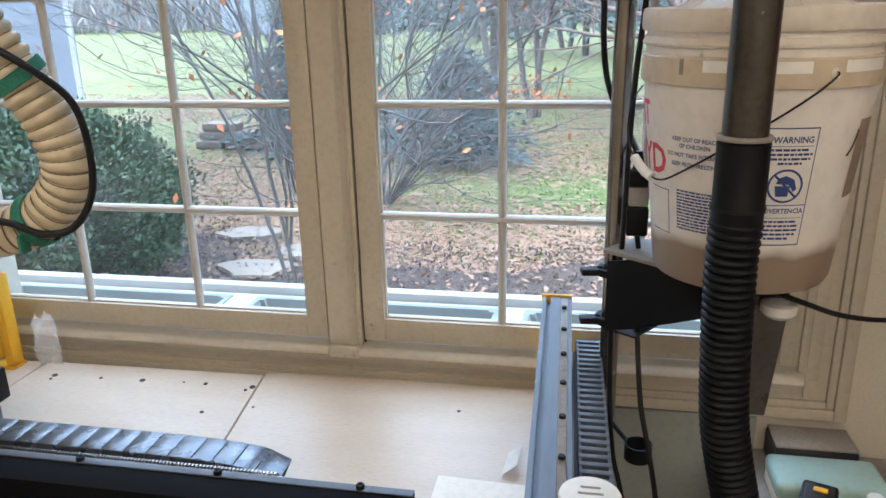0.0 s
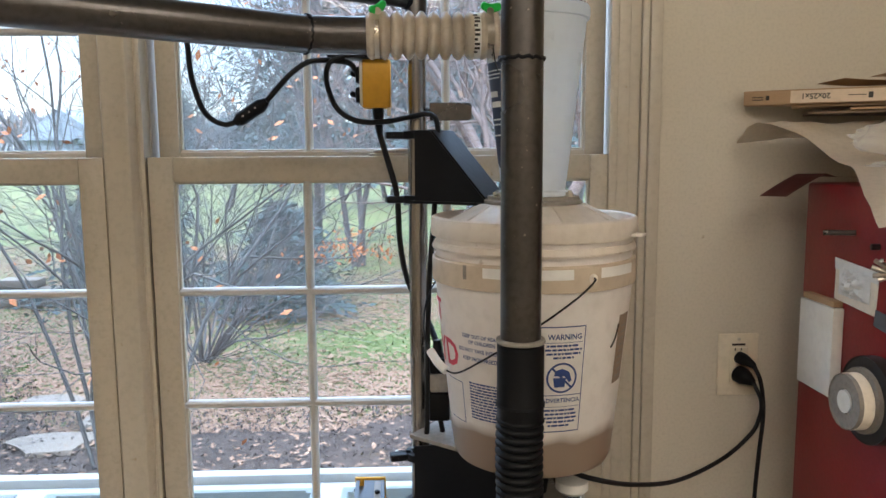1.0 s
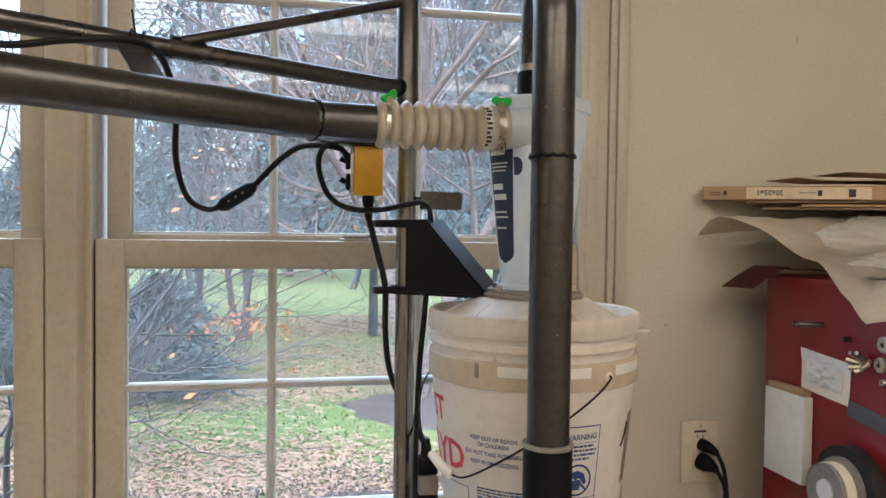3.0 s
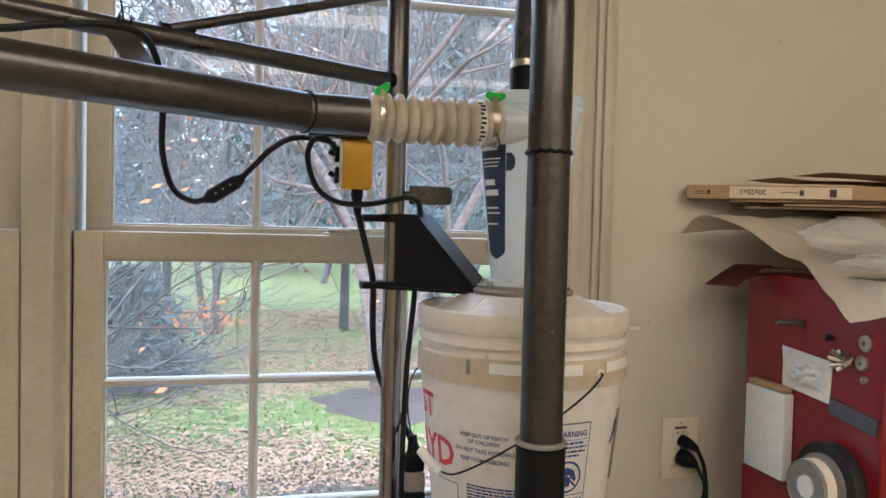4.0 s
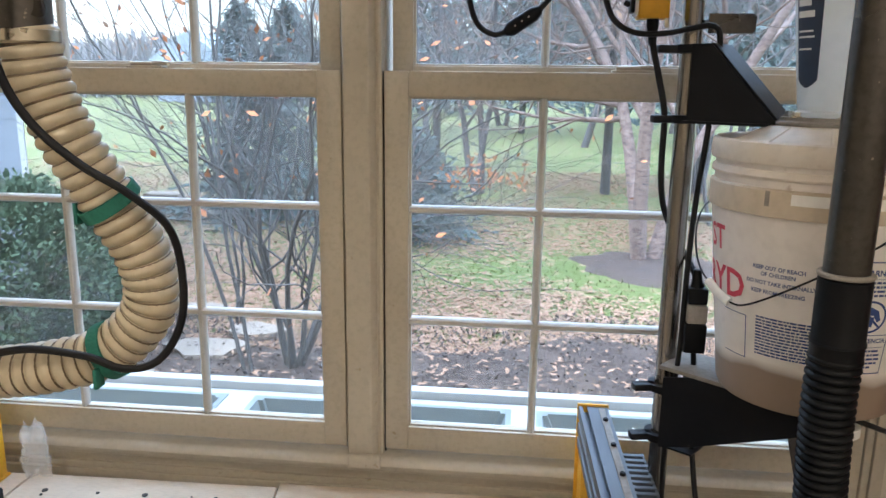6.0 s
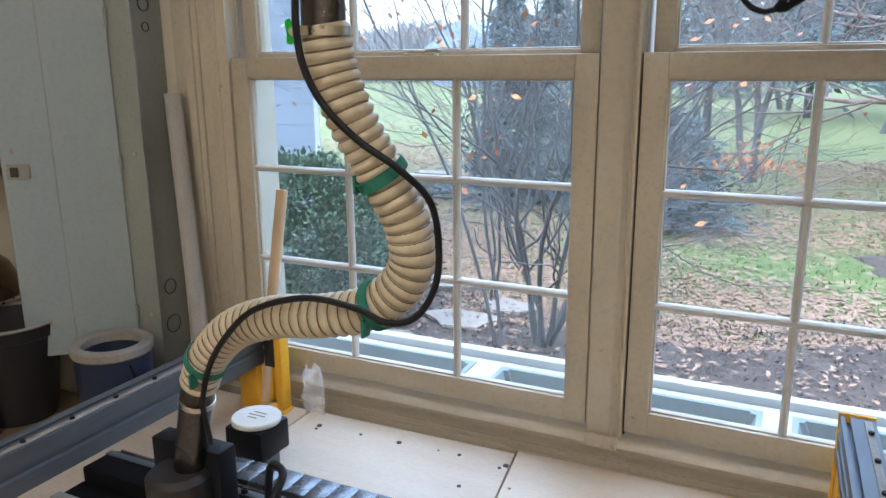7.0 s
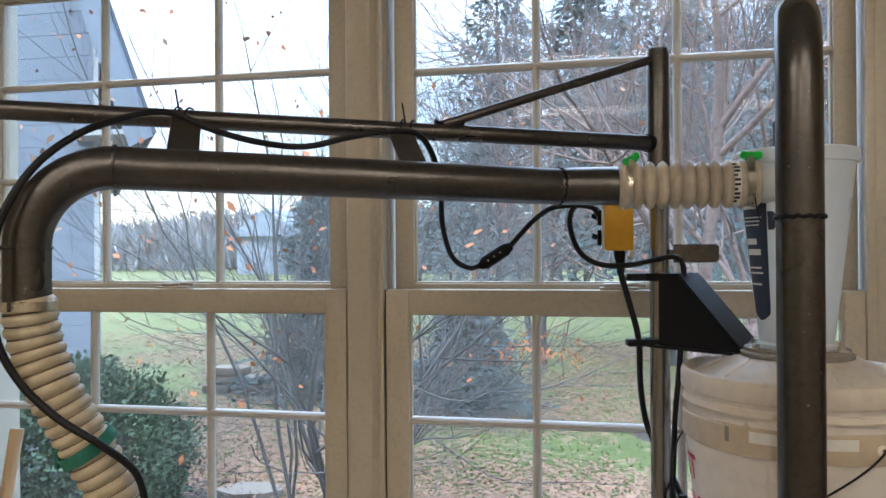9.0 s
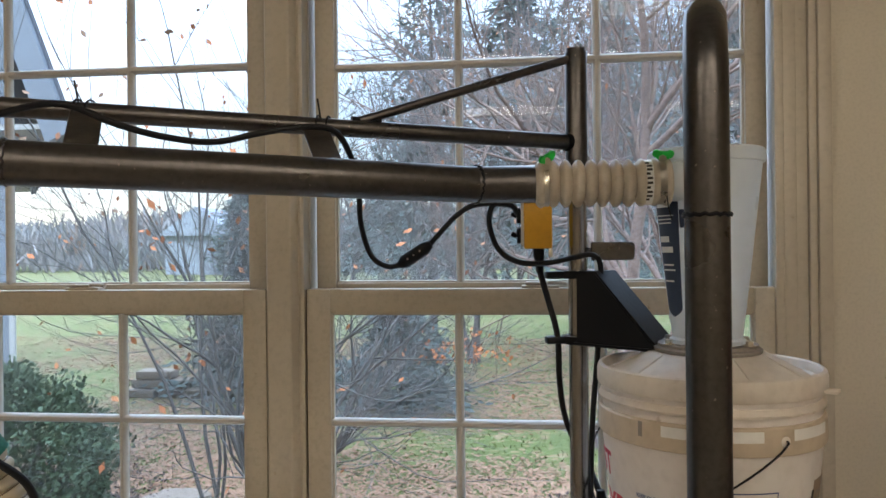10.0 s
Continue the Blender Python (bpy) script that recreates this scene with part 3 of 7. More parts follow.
tagged(loose("fallen_leaves", *leaf_quads(95000, lawn_spot, (0.016, 0.04)), M_LEAF_T), "tan and brown fallen leaves strewn over the lawn", "fallen leaves", kind="stuff")


def bed_spot():
    x = rnd.uniform(-4.5, 3)
    return x, rnd.uniform(1.9, bed_edge(x) + 0.2), GZ + 0.06


tagged(loose("bed_leaves", *leaf_quads(3600, bed_spot, (0.014, 0.036)), M_LEAF_T), "dry leaves lying on the mulch", "fallen leaves", kind="stuff")
tagged(loose("mulch_chips", *leaf_quads(20000, bed_spot, (0.007, 0.022), 0.9), M_CHIP), "loose bark chips on the bed", "bark chips", kind="stuff")
gv, gf = [], []
for _ in range(26000):
    y = 5.4 + 14 * rnd.random() ** 1.6
    x = rnd.uniform(-0.75, 0.62) * (y + 1)
    z = ground_rise(x, y)
    h, w, a = rnd.uniform(0.015, 0.045), rnd.uniform(0.004, 0.009), rnd.uniform(0, 3.14)
    k = len(gv)
    gv += [(x - w * math.cos(a), y - w * math.sin(a), z), (x + w * math.cos(a), y + w * math.sin(a), z), (x + rnd.uniform(-0.04, 0.04), y + rnd.uniform(-0.04, 0.04), z + h)]
    gf.append((k, k + 1, k + 2))
M_BLADE = material("grass_blades", (0.095, 0.106, 0.019), 0.95, second=(0.145, 0.145, 0.042), big=0.8, fine=8, mix=0.6, bump=0)
tagged(loose("grass", gv, gf, M_BLADE), "short green lawn grass", "grass", kind="stuff")


class Wood:
    """Collects tapered limbs into one mesh, and leaf places at the tips."""

    def __init__(self):
        self.v, self.f, self.tips = [], [], []

    def limb(self, pts, r0, r1, n):
        rows = []
        for i, p in enumerate(pts):
            r = r0 + (r1 - r0) * i / (len(pts) - 1)
            t = (pts[min(i + 1, len(pts) - 1)] - pts[max(i - 1, 0)]).normalized()
            u = t.orthogonal().normalized()
            w = t.cross(u)
            k = len(self.v)
            for j in range(n):
                q = p + r * (math.cos(6.2832 * j / n) * u + math.sin(6.2832 * j / n) * w)
                self.v.append((q.x, q.y, q.z))
            rows.append(k)
        for a, b in zip(rows, rows[1:]):
            for j in range(n):
                self.f.append((a + j, a + (j + 1) % n, b + (j + 1) % n, b + j))

    def grow(self, rnd, base, way, length, radius, depth, spread=0.6, kids=3, bend=0.22, lift=0.12, first=0.35):
        n = 7 if radius > 0.03 else (5 if radius > 0.008 else 3)
        pts, p, d = [base], base.copy(), way.normalized()
        steps = 5 if depth > 1 else 4
        for _ in range(steps):
            d = (d + bend * Vector((rnd.gauss(0, 1), rnd.gauss(0, 1), rnd.gauss(0, 0.7))) * 0.5 + Vector((0, 0, lift * 0.4))).normalized()
            p = p + d * (length / steps)
            pts.append(p.copy())
        self.limb(pts, radius, radius * (0.55 if depth else 0.25), n)
        if depth == 0:
            self.tips.append(pts[-1])
            return
        for _ in range(kids):
            k = rnd.uniform(first, 1.0) * steps
            i = min(int(k), steps - 1)
            q = pts[i].lerp(pts[i + 1], k - i)
            out = d.orthogonal().normalized()
            out = Matrix.Rotation(rnd.uniform(0, 6.283), 3, d) @ out
            self.grow(rnd, q, d * (1 - spread * 0.5) + out * spread * rnd.uniform(0.6, 1.3), length * rnd.uniform(0.5, 0.78), radius * 0.43, depth - 1, spread, kids, bend, lift)
        self.grow(rnd, pts[-1], d, length * 0.6, radius * 0.55, depth - 1, spread, kids, bend, lift)


def leaf_mesh(points, count, size, seed, jitter=0.12):
    r2 = random.Random(seed)
    v, f = [], []
    for _ in range(count):
        p = Vector(r2.choice(points)) + Vector((r2.gauss(0, 1), r2.gauss(0, 1), r2.gauss(0, 1))) * jitter
        a = Vector((r2.gauss(0, 1), r2.gauss(0, 1), r2.gauss(0, 1))).normalized()
        b = a.orthogonal().normalized()
        s = r2.uniform(0.6, 1.2) * size
        k = len(v)
        v += [tuple(p - a * s), tuple(p + b * s * 0.5), tuple(p + a * s), tuple(p - b * s * 0.5)]
        f.append((k, k + 1, k + 2, k + 3))
    return v, f


def bare_tree(name, label, base, stems, height, radius, depth, seed, mat, leaves=0, leaf_size=0.03, lean=(0, 0), spread=0.6, kids=3, fan=0.25, bend=0.22, lift=0.12, leaf_mat=None, category="tree", group=""):
    rnd = random.Random(seed)
    t = thing(name, base, label, category, group)
    w = Wood()
    for s in range(stems):
        a = 6.283 * s / stems + rnd.uniform(-0.4, 0.4)
        way = Vector((lean[0] + fan * math.cos(a), lean[1] + fan * math.sin(a), 1))
        off = Vector((math.cos(a), math.sin(a), 0)) * radius * (1.2 if stems > 1 else 0)
        w.grow(rnd, Vector(base) + off - Vector((0, 0, 0.05)), way, height * rnd.uniform(0.8, 1.1), radius, depth, spread, kids, bend, lift)
    ob = loose("branches", w.v, w.f, mat, True)
    ob.parent = t
    ob.matrix_parent_inverse = Matrix.Translation(-Vector(base))
    if leaves:
        lv = loose("leaves", *leaf_mesh([tuple(p) for p in w.tips], leaves, leaf_size, seed + 1), leaf_mat or M_LEAF_O)
        lv.parent = t
        lv.matrix_parent_inverse = Matrix.Translation(-Vector(base))
        lv["label"] = "last orange leaves clinging to the twigs"
    return t


G = GZ + 0.02
# shrubs and small trees in the bed and just past it
bare_tree("serviceberry", "multi-stemmed bare shrub tree with grey trunks, rooted in mulch", (-1.62, 4.70, G), 7, 1.5, 0.022, 4, 11, M_BARK, 170, 0.030, fan=0.24, spread=0.6, bend=0.34, category="shrub tree")
bare_tree("sapling", "thin leaning bare sapling with a few orange leaves", (-1.85, 4.50, G), 2, 2.0, 0.015, 4, 23, M_BARK, 110, 0.030, lean=(-0.30, 0.05), fan=0.14, spread=0.55, category="sapling")
bare_tree("viburnum", "wide bare shrub of many pale arching twigs", (-1.93, 7.05, G), 9, 1.75, 0.013, 4, 31, M_TWIG, 120, 0.019, lean=(0.28, -0.05), fan=0.42, spread=0.75, kids=4, bend=0.3, lift=0.02, category="shrub")
bare_tree("sapling", "slim bare sapling with dry leaves at its tips", (-2.35, 5.6, G), 2, 2.2, 0.014, 4, 29, M_BARK, 90, 0.034, lean=(-0.04, 0.0), fan=0.12, spread=0.6, bend=0.3, leaf_mat=M_LEAF_T, category="sapling")
bare_tree("maple_sapling", "slim bare young tree with fine twigs", (2.5, 10.6, G), 2, 2.6, 0.030, 5, 47, M_TWIG, 160, 0.03, fan=0.22, spread=0.8, kids=3, bend=0.3, category="tree")
SPRAY = Vector((-1.85, 6.95, G))
spray = thing("leafy_spray", SPRAY, "low shrub branch still bearing orange leaves", "shrub")
w = Wood()
r8 = random.Random(77)
for k in range(11):
    w.grow(r8, SPRAY, Vector((1.0 + r8.gauss(0, 0.3), -0.5 + r8.gauss(0, 0.2), 1.15 + r8.gauss(0, 0.3))), 1.15, 0.012, 3, 0.6, 3, bend=0.3, lift=0.0)
# one long branch reaching out low over the lawn
w.grow(r8, SPRAY + Vector((0.9, -0.4, 0.75)), Vector((1, -0.1, 0.02)), 1.1, 0.008, 2, 0.5, 3, bend=0.25, lift=0.0)
near = [(-0.50 + r8.gauss(0, 0.20), 6.2 + r8.gauss(0, 0.10), 0.66 + r8.gauss(0, 0.065)) for _ in range(60)]
for nm, (v, f), mt in (("branches", (w.v, w.f), M_TWIG), ("leaves", leaf_mesh(near, 170, 0.024, 78, 0.03), M_LEAF_O)):
    o = loose(nm, v, f, mt)
    o.parent = spray
    o.matrix_parent_inverse = Matrix.Translation(-SPRAY)
bare_tree("maple_sapling", "slim bare young tree with fine twigs", (-3.4, 8.6, G), 2, 1.8, 0.024, 3, 43, M_TWIG, 30, 0.03, fan=0.25, spread=0.6, kids=3, category="tree")
for k, (x, y, h, seed) in enumerate(((1.20, 8.3, 3.4, 51), (2.9, 13.5, 4.0, 52), (-0.9, 13.0, 3.6, 53))):
    bare_tree("river_birch", "bare birch with peeling pinkish bark" if k == 0 else "bare many-stemmed tree with pale grey bark", (x, y, ground_rise(x, y)), 3, h, 0.088 if k == 0 else 0.06, 4, seed, M_BIRCH if k == 0 else M_TWIG, 200, 0.034, fan=0.16, spread=0.75, kids=5, category="tree", group="birches")
for k, (x, y, h, seed) in enumerate(((4.5, 17, 4.4, 61), (7.5, 20, 5.0, 62), (1.6, 22, 5.0, 63), (-3.0, 24, 4.6, 64), (-6.5, 27, 4.4, 65), (5.0, 28, 6.0, 66), (10.5, 27, 6.0, 67), (-1.0, 31, 6.2, 68), (-10.5, 34, 3.6, 69), (13, 33, 7, 70), (2.8, 35, 7, 71), (8, 38, 7, 72))):
    bare_tree("bare_tree", "tall bare deciduous tree at the far side of the lawn", (x, y, ground_rise(x, y)), 1 + k % 2, h, 0.11, 4, seed, M_TWIG, 60, 0.05, fan=0.2, spread=0.65, kids=4, category="tree", group="far bare trees")


def conifer(name, label, base, height, radius, seed, mat=None, clear=0.0, count=2600, size=0.16):
    """A trunk and drooping sprays of needles, ragged at the edge."""
    r3 = random.Random(seed)
    t = thing(name, base, label, "conifer", "conifers")
    w = Wood()
    b = Vector(base)
    w.limb([b - Vector((0, 0, 0.05)), b + Vector((0.02, 0, height * 0.5)), b + Vector((0, 0.02, height * 0.97))], radius * 0.036, 0.02, 8)
    tr = loose("trunk", w.v, w.f, M_BARK, True)
    v, f = [], []
    arms = 60
    for a in range(arms):
        h = clear + (height - clear) * (a + 0.5) / arms
        reach = radius * (1 - (h - clear) / (height - clear)) ** 0.75 * r3.uniform(0.7, 1.15) + 0.08
        ang = a * 2.39996 + r3.uniform(-0.3, 0.3)
        for _ in range(count // arms):
            s = reach * r3.random() ** 0.55
            wid = 0.22 * reach
            p = b + Vector((s * math.cos(ang) + r3.gauss(0, wid), s * math.sin(ang) + r3.gauss(0, wid), h - 0.25 * s + r3.gauss(0, 0.05 * height / 3)))
            d = Vector((math.cos(ang) + r3.gauss(0, 0.5), math.sin(ang) + r3.gauss(0, 0.5), r3.gauss(-0.3, 0.4))).normalized()
            o = d.orthogonal().normalized()
            q = r3.uniform(0.6, 1.3) * size
            k = len(v)
            v += [tuple(p), tuple(p + d * q * 0.6 + o * q * 0.22), tuple(p + d * q * 1.3), tuple(p + d * q * 0.6 - o * q * 0.22)]
            f.append((k, k + 1, k + 2, k + 3))
    cr = loose("needles", v, f, mat or M_SPRUCE)
    for o in (tr, cr):
        o.parent = t
        o.matrix_parent_inverse = Matrix.Translation(-b)
    return t


conifer("blue_spruce", "broad blue-green spruce behind the bare shrub", (-3.75, 10.2, G), 2.05, 1.15, 82, count=8000, size=0.10)
conifer("juniper", "low spreading dark juniper behind the bare shrub", (-1.55, 9.3, G), 1.35, 0.95, 83, count=5000, size=0.09)
for k, (x, y, h, r, c) in enumerate(((1.30, 13.2, 7.5, 2.4, 1.9), (-2.0, 16.3, 8.0, 2.6, 1.9), (6.2, 23, 11, 3.2, 1.5), (-0.2, 27, 12, 3.4, 1.5), (-5.5, 40, 9, 3.4, 0.8), (4.2, 36, 13, 3.6, 1.0), (11, 40, 14, 4, 0.8), (-14.5, 46, 6, 2.6, 0.4), (-19, 50, 6.5, 2.8, 0.4), (-10, 52, 6, 3.0, 0.4), (17, 45, 14, 4, 0.5))):
    conifer("pine", "tall dark conifer at the back of the lawn", (x, y, ground_rise(x, min(y, 52))), h, r, 90 + k, clear=c, count=4200 if y > 20 else 2400, size=0.36 if y > 20 else 0.19)

# the far belt of woods, too dense to count
r4 = random.Random(7)
wv, wf = [], []
for _ in range(64000):
    x = r4.uniform(-75, 60)
    y = r4.uniform(56, 72)
    top = 4.0 + 2.4 * noise.noise((x * 0.11, 0, 0)) + 1.4 * noise.noise((x * 0.5, 3, 0)) + max(0, (x + 12) * 0.22)
    z = ground_rise(0, 52) + abs(top) * r4.random() ** 0.7
    a = Vector((r4.gauss(0, 0.45), r4.gauss(0, 0.3), 1)).normalized()
    b = a.cross(Vector((r4.gauss(0, 0.4), 1, 0))).normalized()
    s = r4.uniform(0.25, 0.8)
    k = len(wv)
    p = Vector((x, y, z))
    wv += [tuple(p - a * s), tuple(p + b * s * 0.13), tuple(p + a * s), tuple(p - b * s * 0.13)]
    wf.append((k, k + 1, k + 2, k + 3))
# colours paled well above the nearer twigs: distance haze painted in
M_HAZED_WOODS = material("far_woods", (0.33, 0.29, 0.285), 0.95, second=(0.20, 0.215, 0.21), big=0.22, fine=2, mix=0.9, bump=0, spots=(0.32, 0.19, 0.13), spot_scale=0.35, spot_cut=0.62)
tagged(loose("far_woods", wv, wf, M_HAZED_WOODS), "distant belt of bare and evergreen woods", "woods", kind="stuff")

# clipped evergreen bush by the house corner
bush = thing("boxwood_bush", (-3.45, 4.55, G), "rounded dark green boxwood bush by the house", "bush")
v, f, r5 = [], [], random.Random(17)
for _ in range(26000):
    a, e = r5.uniform(0, 6.283), math.asin(r5.uniform(-0.75, 1))
    n = Vector((math.cos(a) * math.cos(e), math.sin(a) * math.cos(e), math.sin(e)))
    k = 0.84 + 0.22 * noise.noise(n * 2.6) + 0.10 * noise.noise(n * 9) + r5.uniform(-0.16, 0.05)
    p = Vector((-3.45, 4.55, G + 0.58)) + Vector((n.x * 0.86 * k, n.y * 0.80 * k, n.z * 0.74 * k))
    if p.z < G:
        continue
    d = (n + Vector((r5.gauss(0, 0.7), r5.gauss(0, 0.7), r5.gauss(0.3, 0.7)))).normalized()
    o = d.orthogonal().normalized()
    s = r5.uniform(0.012, 0.026)
    i0 = len(v)
    v += [tuple(p - d * s), tuple(p + o * s * 0.55), tuple(p + d * s), tuple(p - o * s * 0.55)]
    f.append((i0, i0 + 1, i0 + 2, i0 + 3))
lf = loose("leaves", v, f, M_BOX)
w = Wood()
for s in range(9):
    w.grow(r5, Vector((-3.45, 4.55, G)), Vector((r5.gauss(0, 0.6), r5.gauss(0, 0.6), 1)), 0.5, 0.02, 2, 0.7, 3)
cr = loose("branches", w.v, w.f, M_BARK, True)
for o in (lf, cr):
    o.parent = bush
    o.matrix_parent_inverse = Matrix.Translation(-Vector((-3.45, 4.55, G)))

# the wing of the house, grey lap siding under a steep gable
wing = thing("house_wing", (-6.4, 7.2, GZ), "grey lap-sided house wing with a steep shingled gable", "house")
WX1, WY0 = -3.98, 5.55
part("wall", prism([(-9.5, GZ), (WX1, GZ), (WX1, 4.05), (-4.25, 4.75), (-9.5, 4.75)], 5.0, frame_of((0, WY0 + 5.0, 0), (1, 0, 0), (0, 0, 1))), M_SIDING, wing, smooth=0)
z = GZ + 0.1
while z < 4.5:
    xe = WX1 if z < 3.9 else WX1 - (z - 3.9) * 0.4
    part("lap_board", box(-9.4, xe - 0.03, WY0 - 0.012, WY0 - 0.0005, z, z + 0.182, m=Matrix.Translation((0, 0, 0))), M_SIDING, wing, smooth=0)
    z += 0.186
part("corner_board", box(WX1 - 0.028, WX1 + 0.02, WY0 - 0.028, WY0 + 0.10, GZ, 4.0), M_LEDGE, wing, smooth=0)
sd = Vector((1.05, 0, -2.78))
part("roof", prism([(0, -0.35), (sd.length, -0.35), (sd.length, 5.2), (0, 5.2)], 0.08, frame_of((-4.36, WY0, 5.17), sd, (0, 1, 0))), M_ROOF, wing, smooth=0)
part("rake_board", prism([(0, -0.10), (sd.length, -0.10), (sd.length, 0.10), (0, 0.10)], 0.04, frame_of((-4.40, WY0 - 0.35, 5.12), sd, (0, 0, 1))), M_SIDING, wing, smooth=0)
part("soffit", box(WX1 + 0.021, -3.36, WY0 - 0.3, WY0 + 5.0, 2.42, 2.46), M_LEDGE, wing, smooth=0)
for o in wing.children:
    for v in o.data.vertices:
        v.co.x -= max(0.0, v.co.y - WY0) * 0.80
ACX = -0.6
M_UNIT = material("unit_grey", (0.26, 0.27, 0.27), 0.6, second=(0.21, 0.215, 0.215), big=3, fine=40, mix=0.4, bump=0.05)
ac = thing("condenser_unit", (-4.0 + ACX, 4.35, GZ), "pale grey outdoor condenser unit by the house", "condenser unit")
part("cabinet", box(-4.4 + ACX, -3.6 + ACX, 3.95, 4.75, GZ + 0.05, 0.32, 0.03), M_UNIT, ac)
part("top_cover", box(-4.42 + ACX, -3.58 + ACX, 3.93, 4.77, 0.3205, 0.37, 0.015), M_LEDGE, ac)
part("pad", box(-4.5 + ACX, -3.5 + ACX, 3.85, 4.85, GZ, GZ + 0.0495), M_STONE, ac, smooth=0)
nb = thing("neighbour_house", (-24, 52, GZ), "distant blue-grey gabled house behind trees", "house")
# one pale blue-grey for wall and roof, with air haze put into it
M_HAZE = material("hazed_house", (0.34, 0.36, 0.40), 0.9, second=(0.29, 0.31, 0.35), big=0.5, fine=4, mix=0.4, bump=0)
part("wall", box(-25, -20.2, 50, 58, GZ, 2.6), M_HAZE, nb, smooth=0)
part("roof", prism([(-25.4, 2.6), (-19.8, 2.6), (-22.6, 4.6)], 9, frame_of((0, 58.6, 0), (1, 0, 0), (0, 0, 1))), M_HAZE, nb, smooth=0)

# white ledge outside the window with growing trays on it
lg = thing("window_ledge", (-0.45, 1.8, 0.45), "white painted ledge outside the window", "ledge")
part("top_board", box(-1.75, 0.85, 1.611, 1.96, 0.535, 0.562, 0.004), M_LEDGE, lg)
part("back_rail", box(-1.75, 0.85, 1.9605, 2.0, 0.49, 0.585, 0.005), M_LEDGE, lg)
for bx_ in (-1.6, -0.45, 0.7):
    part("bracket", box(bx_ - 0.02, bx_ + 0.02, 1.611, 1.92, 0.44, 0.5345), M_LEDGE, lg, smooth=0)


def tray(x0, x1, y0, y1, z0, z1):
    t = thing("growing_tray", ((x0 + x1) / 2, (y0 + y1) / 2, z0), "grey plastic growing tray with a flared rim, empty", "tray", "growing trays")
    bm = bmesh.new()
    loops = []
    for dx, z in ((0.03, z0), (0.004, z1 - 0.006), (-0.008, z1 - 0.004), (-0.008, z1), (0.006, z1), (0.034, z0 + 0.005)):
        loops.append([bm.verts.new(c) for c in ((x0 + dx, y0 + dx, z), (x1 - dx, y0 + dx, z), (x1 - dx, y1 - dx, z), (x0 + dx, y1 - dx, z))])
    for a, b in zip(loops, loops[1:]):
        for i in range(4):
            bm.faces.new((a[i], a[(i + 1) % 4], b[(i + 1) % 4], b[i]))
    bm.faces.new(loops[0])
    bm.faces.new(loops[-1])
    bmesh.ops.bevel(bm, geom=[e for e in bm.edges if abs(e.verts[0].co.z - e.verts[1].co.z) > 0.02], offset=0.012, segments=2, affect="EDGES")
    part("shell", bm, M_TRAY, t)
    for k in range(3):
        part("rib", box(x0 + 0.1 + k * 0.18, x0 + 0.106 + k * 0.18, y0 + 0.05, y1 - 0.05, z0 + 0.0052, z0 + 0.012), M_TRAY, t, smooth=0)


for x0, x1 in ((-1.50, -0.862), (-0.775, -0.150), (-0.075, 0.56)):
    tray(x0, x1, 1.625, 1.762, 0.5622, 0.633)

# ---- dust boom: post, swing arm and steel duct ----
PX, PY = 0.104, 1.240
BX, BY = 0.271, 1.120     # the bucket's axis
FX, FY = 0.225, 0.916     # the upright pipe in front

stand = thing("boom_stand", (PX, PY, 0), "polished steel post standing on a base plate beside the window", "post")
part("post", rod((PX, PY, 0.012), (PX, PY, 1.622), 0.0152, 28), M_BRIGHT, stand)
part("base_plate", box(PX - 0.1, PX + 0.1, PY - 0.1, PY + 0.1, 0, 0.012, 0.002), M_BLACK, stand)
bm = rings([(0.0158, 1.612), (0.024, 1.612), (0.028, 1.617), (0.028, 1.622), (0.0158, 1.622)], (PX, PY), 32, closed=True)
for a in (0.4, 3.5):
    rod((PX + 0.022 * math.cos(a), PY + 0.022 * math.sin(a), 1.607), (PX + 0.022 * math.cos(a), PY + 0.022 * math.sin(a), 1.632), 0.004, 6, bm)
part("collar", bm, M_BLACK, stand, "dark bolted shaft collar")
# a cup hook ring low on the post
bm = rings([(0.0205, 0.640), (0.0222, 0.640), (0.0222, 0.667), (0.0205, 0.667)], (0.155, 1.15), 28, closed=True)
rod((PX + 0.01, PY - 0.01, 0.655), (0.141, 1.168, 0.655), 0.004, 8, bm)
part("hook_ring", bm, M_BLACK, stand, "black steel ring on a short stalk")

DU = Vector((-0.8838, -0.4678, 0.02)).normalized()     # the duct's way out from the post
boom = thing("swing_boom", (PX, PY, 1.622), "raw steel swing arm carrying a dust duct", "duct boom")
part("sleeve", rings([(0.0155, 1.622), (0.0172, 1.622), (0.0172, 1.802), (0.0155, 1.806), (0.0155, 1.81), (0.0, 1.81)], (PX, PY), 28), M_STEEL, boom)
ARM_END = Vector((-0.984, 0.666, 1.678))
ARM0 = Vector((PX, PY, 1.664))
part("arm", rod(ARM0, ARM_END, 0.0122, 20, bevel=0.0), M_STEEL, boom)
bm = bmesh.new()
sweep(smooth_path([ARM0 + (ARM_END - ARM0).normalized() * 0.012, ARM0 + (ARM_END - ARM0).normalized() * 0.020], 0.002), 0.0145, 16, bm=bm)
part("weld_bead", bm, M_BLACK, boom)
br = ARM0 + (ARM_END - ARM0) * 0.283 + Vector((0, 0, 0.011))
part("brace", rod((PX - 0.012, PY - 0.006, 1.793), br, 0.0068, 14), M_STEEL, boom)
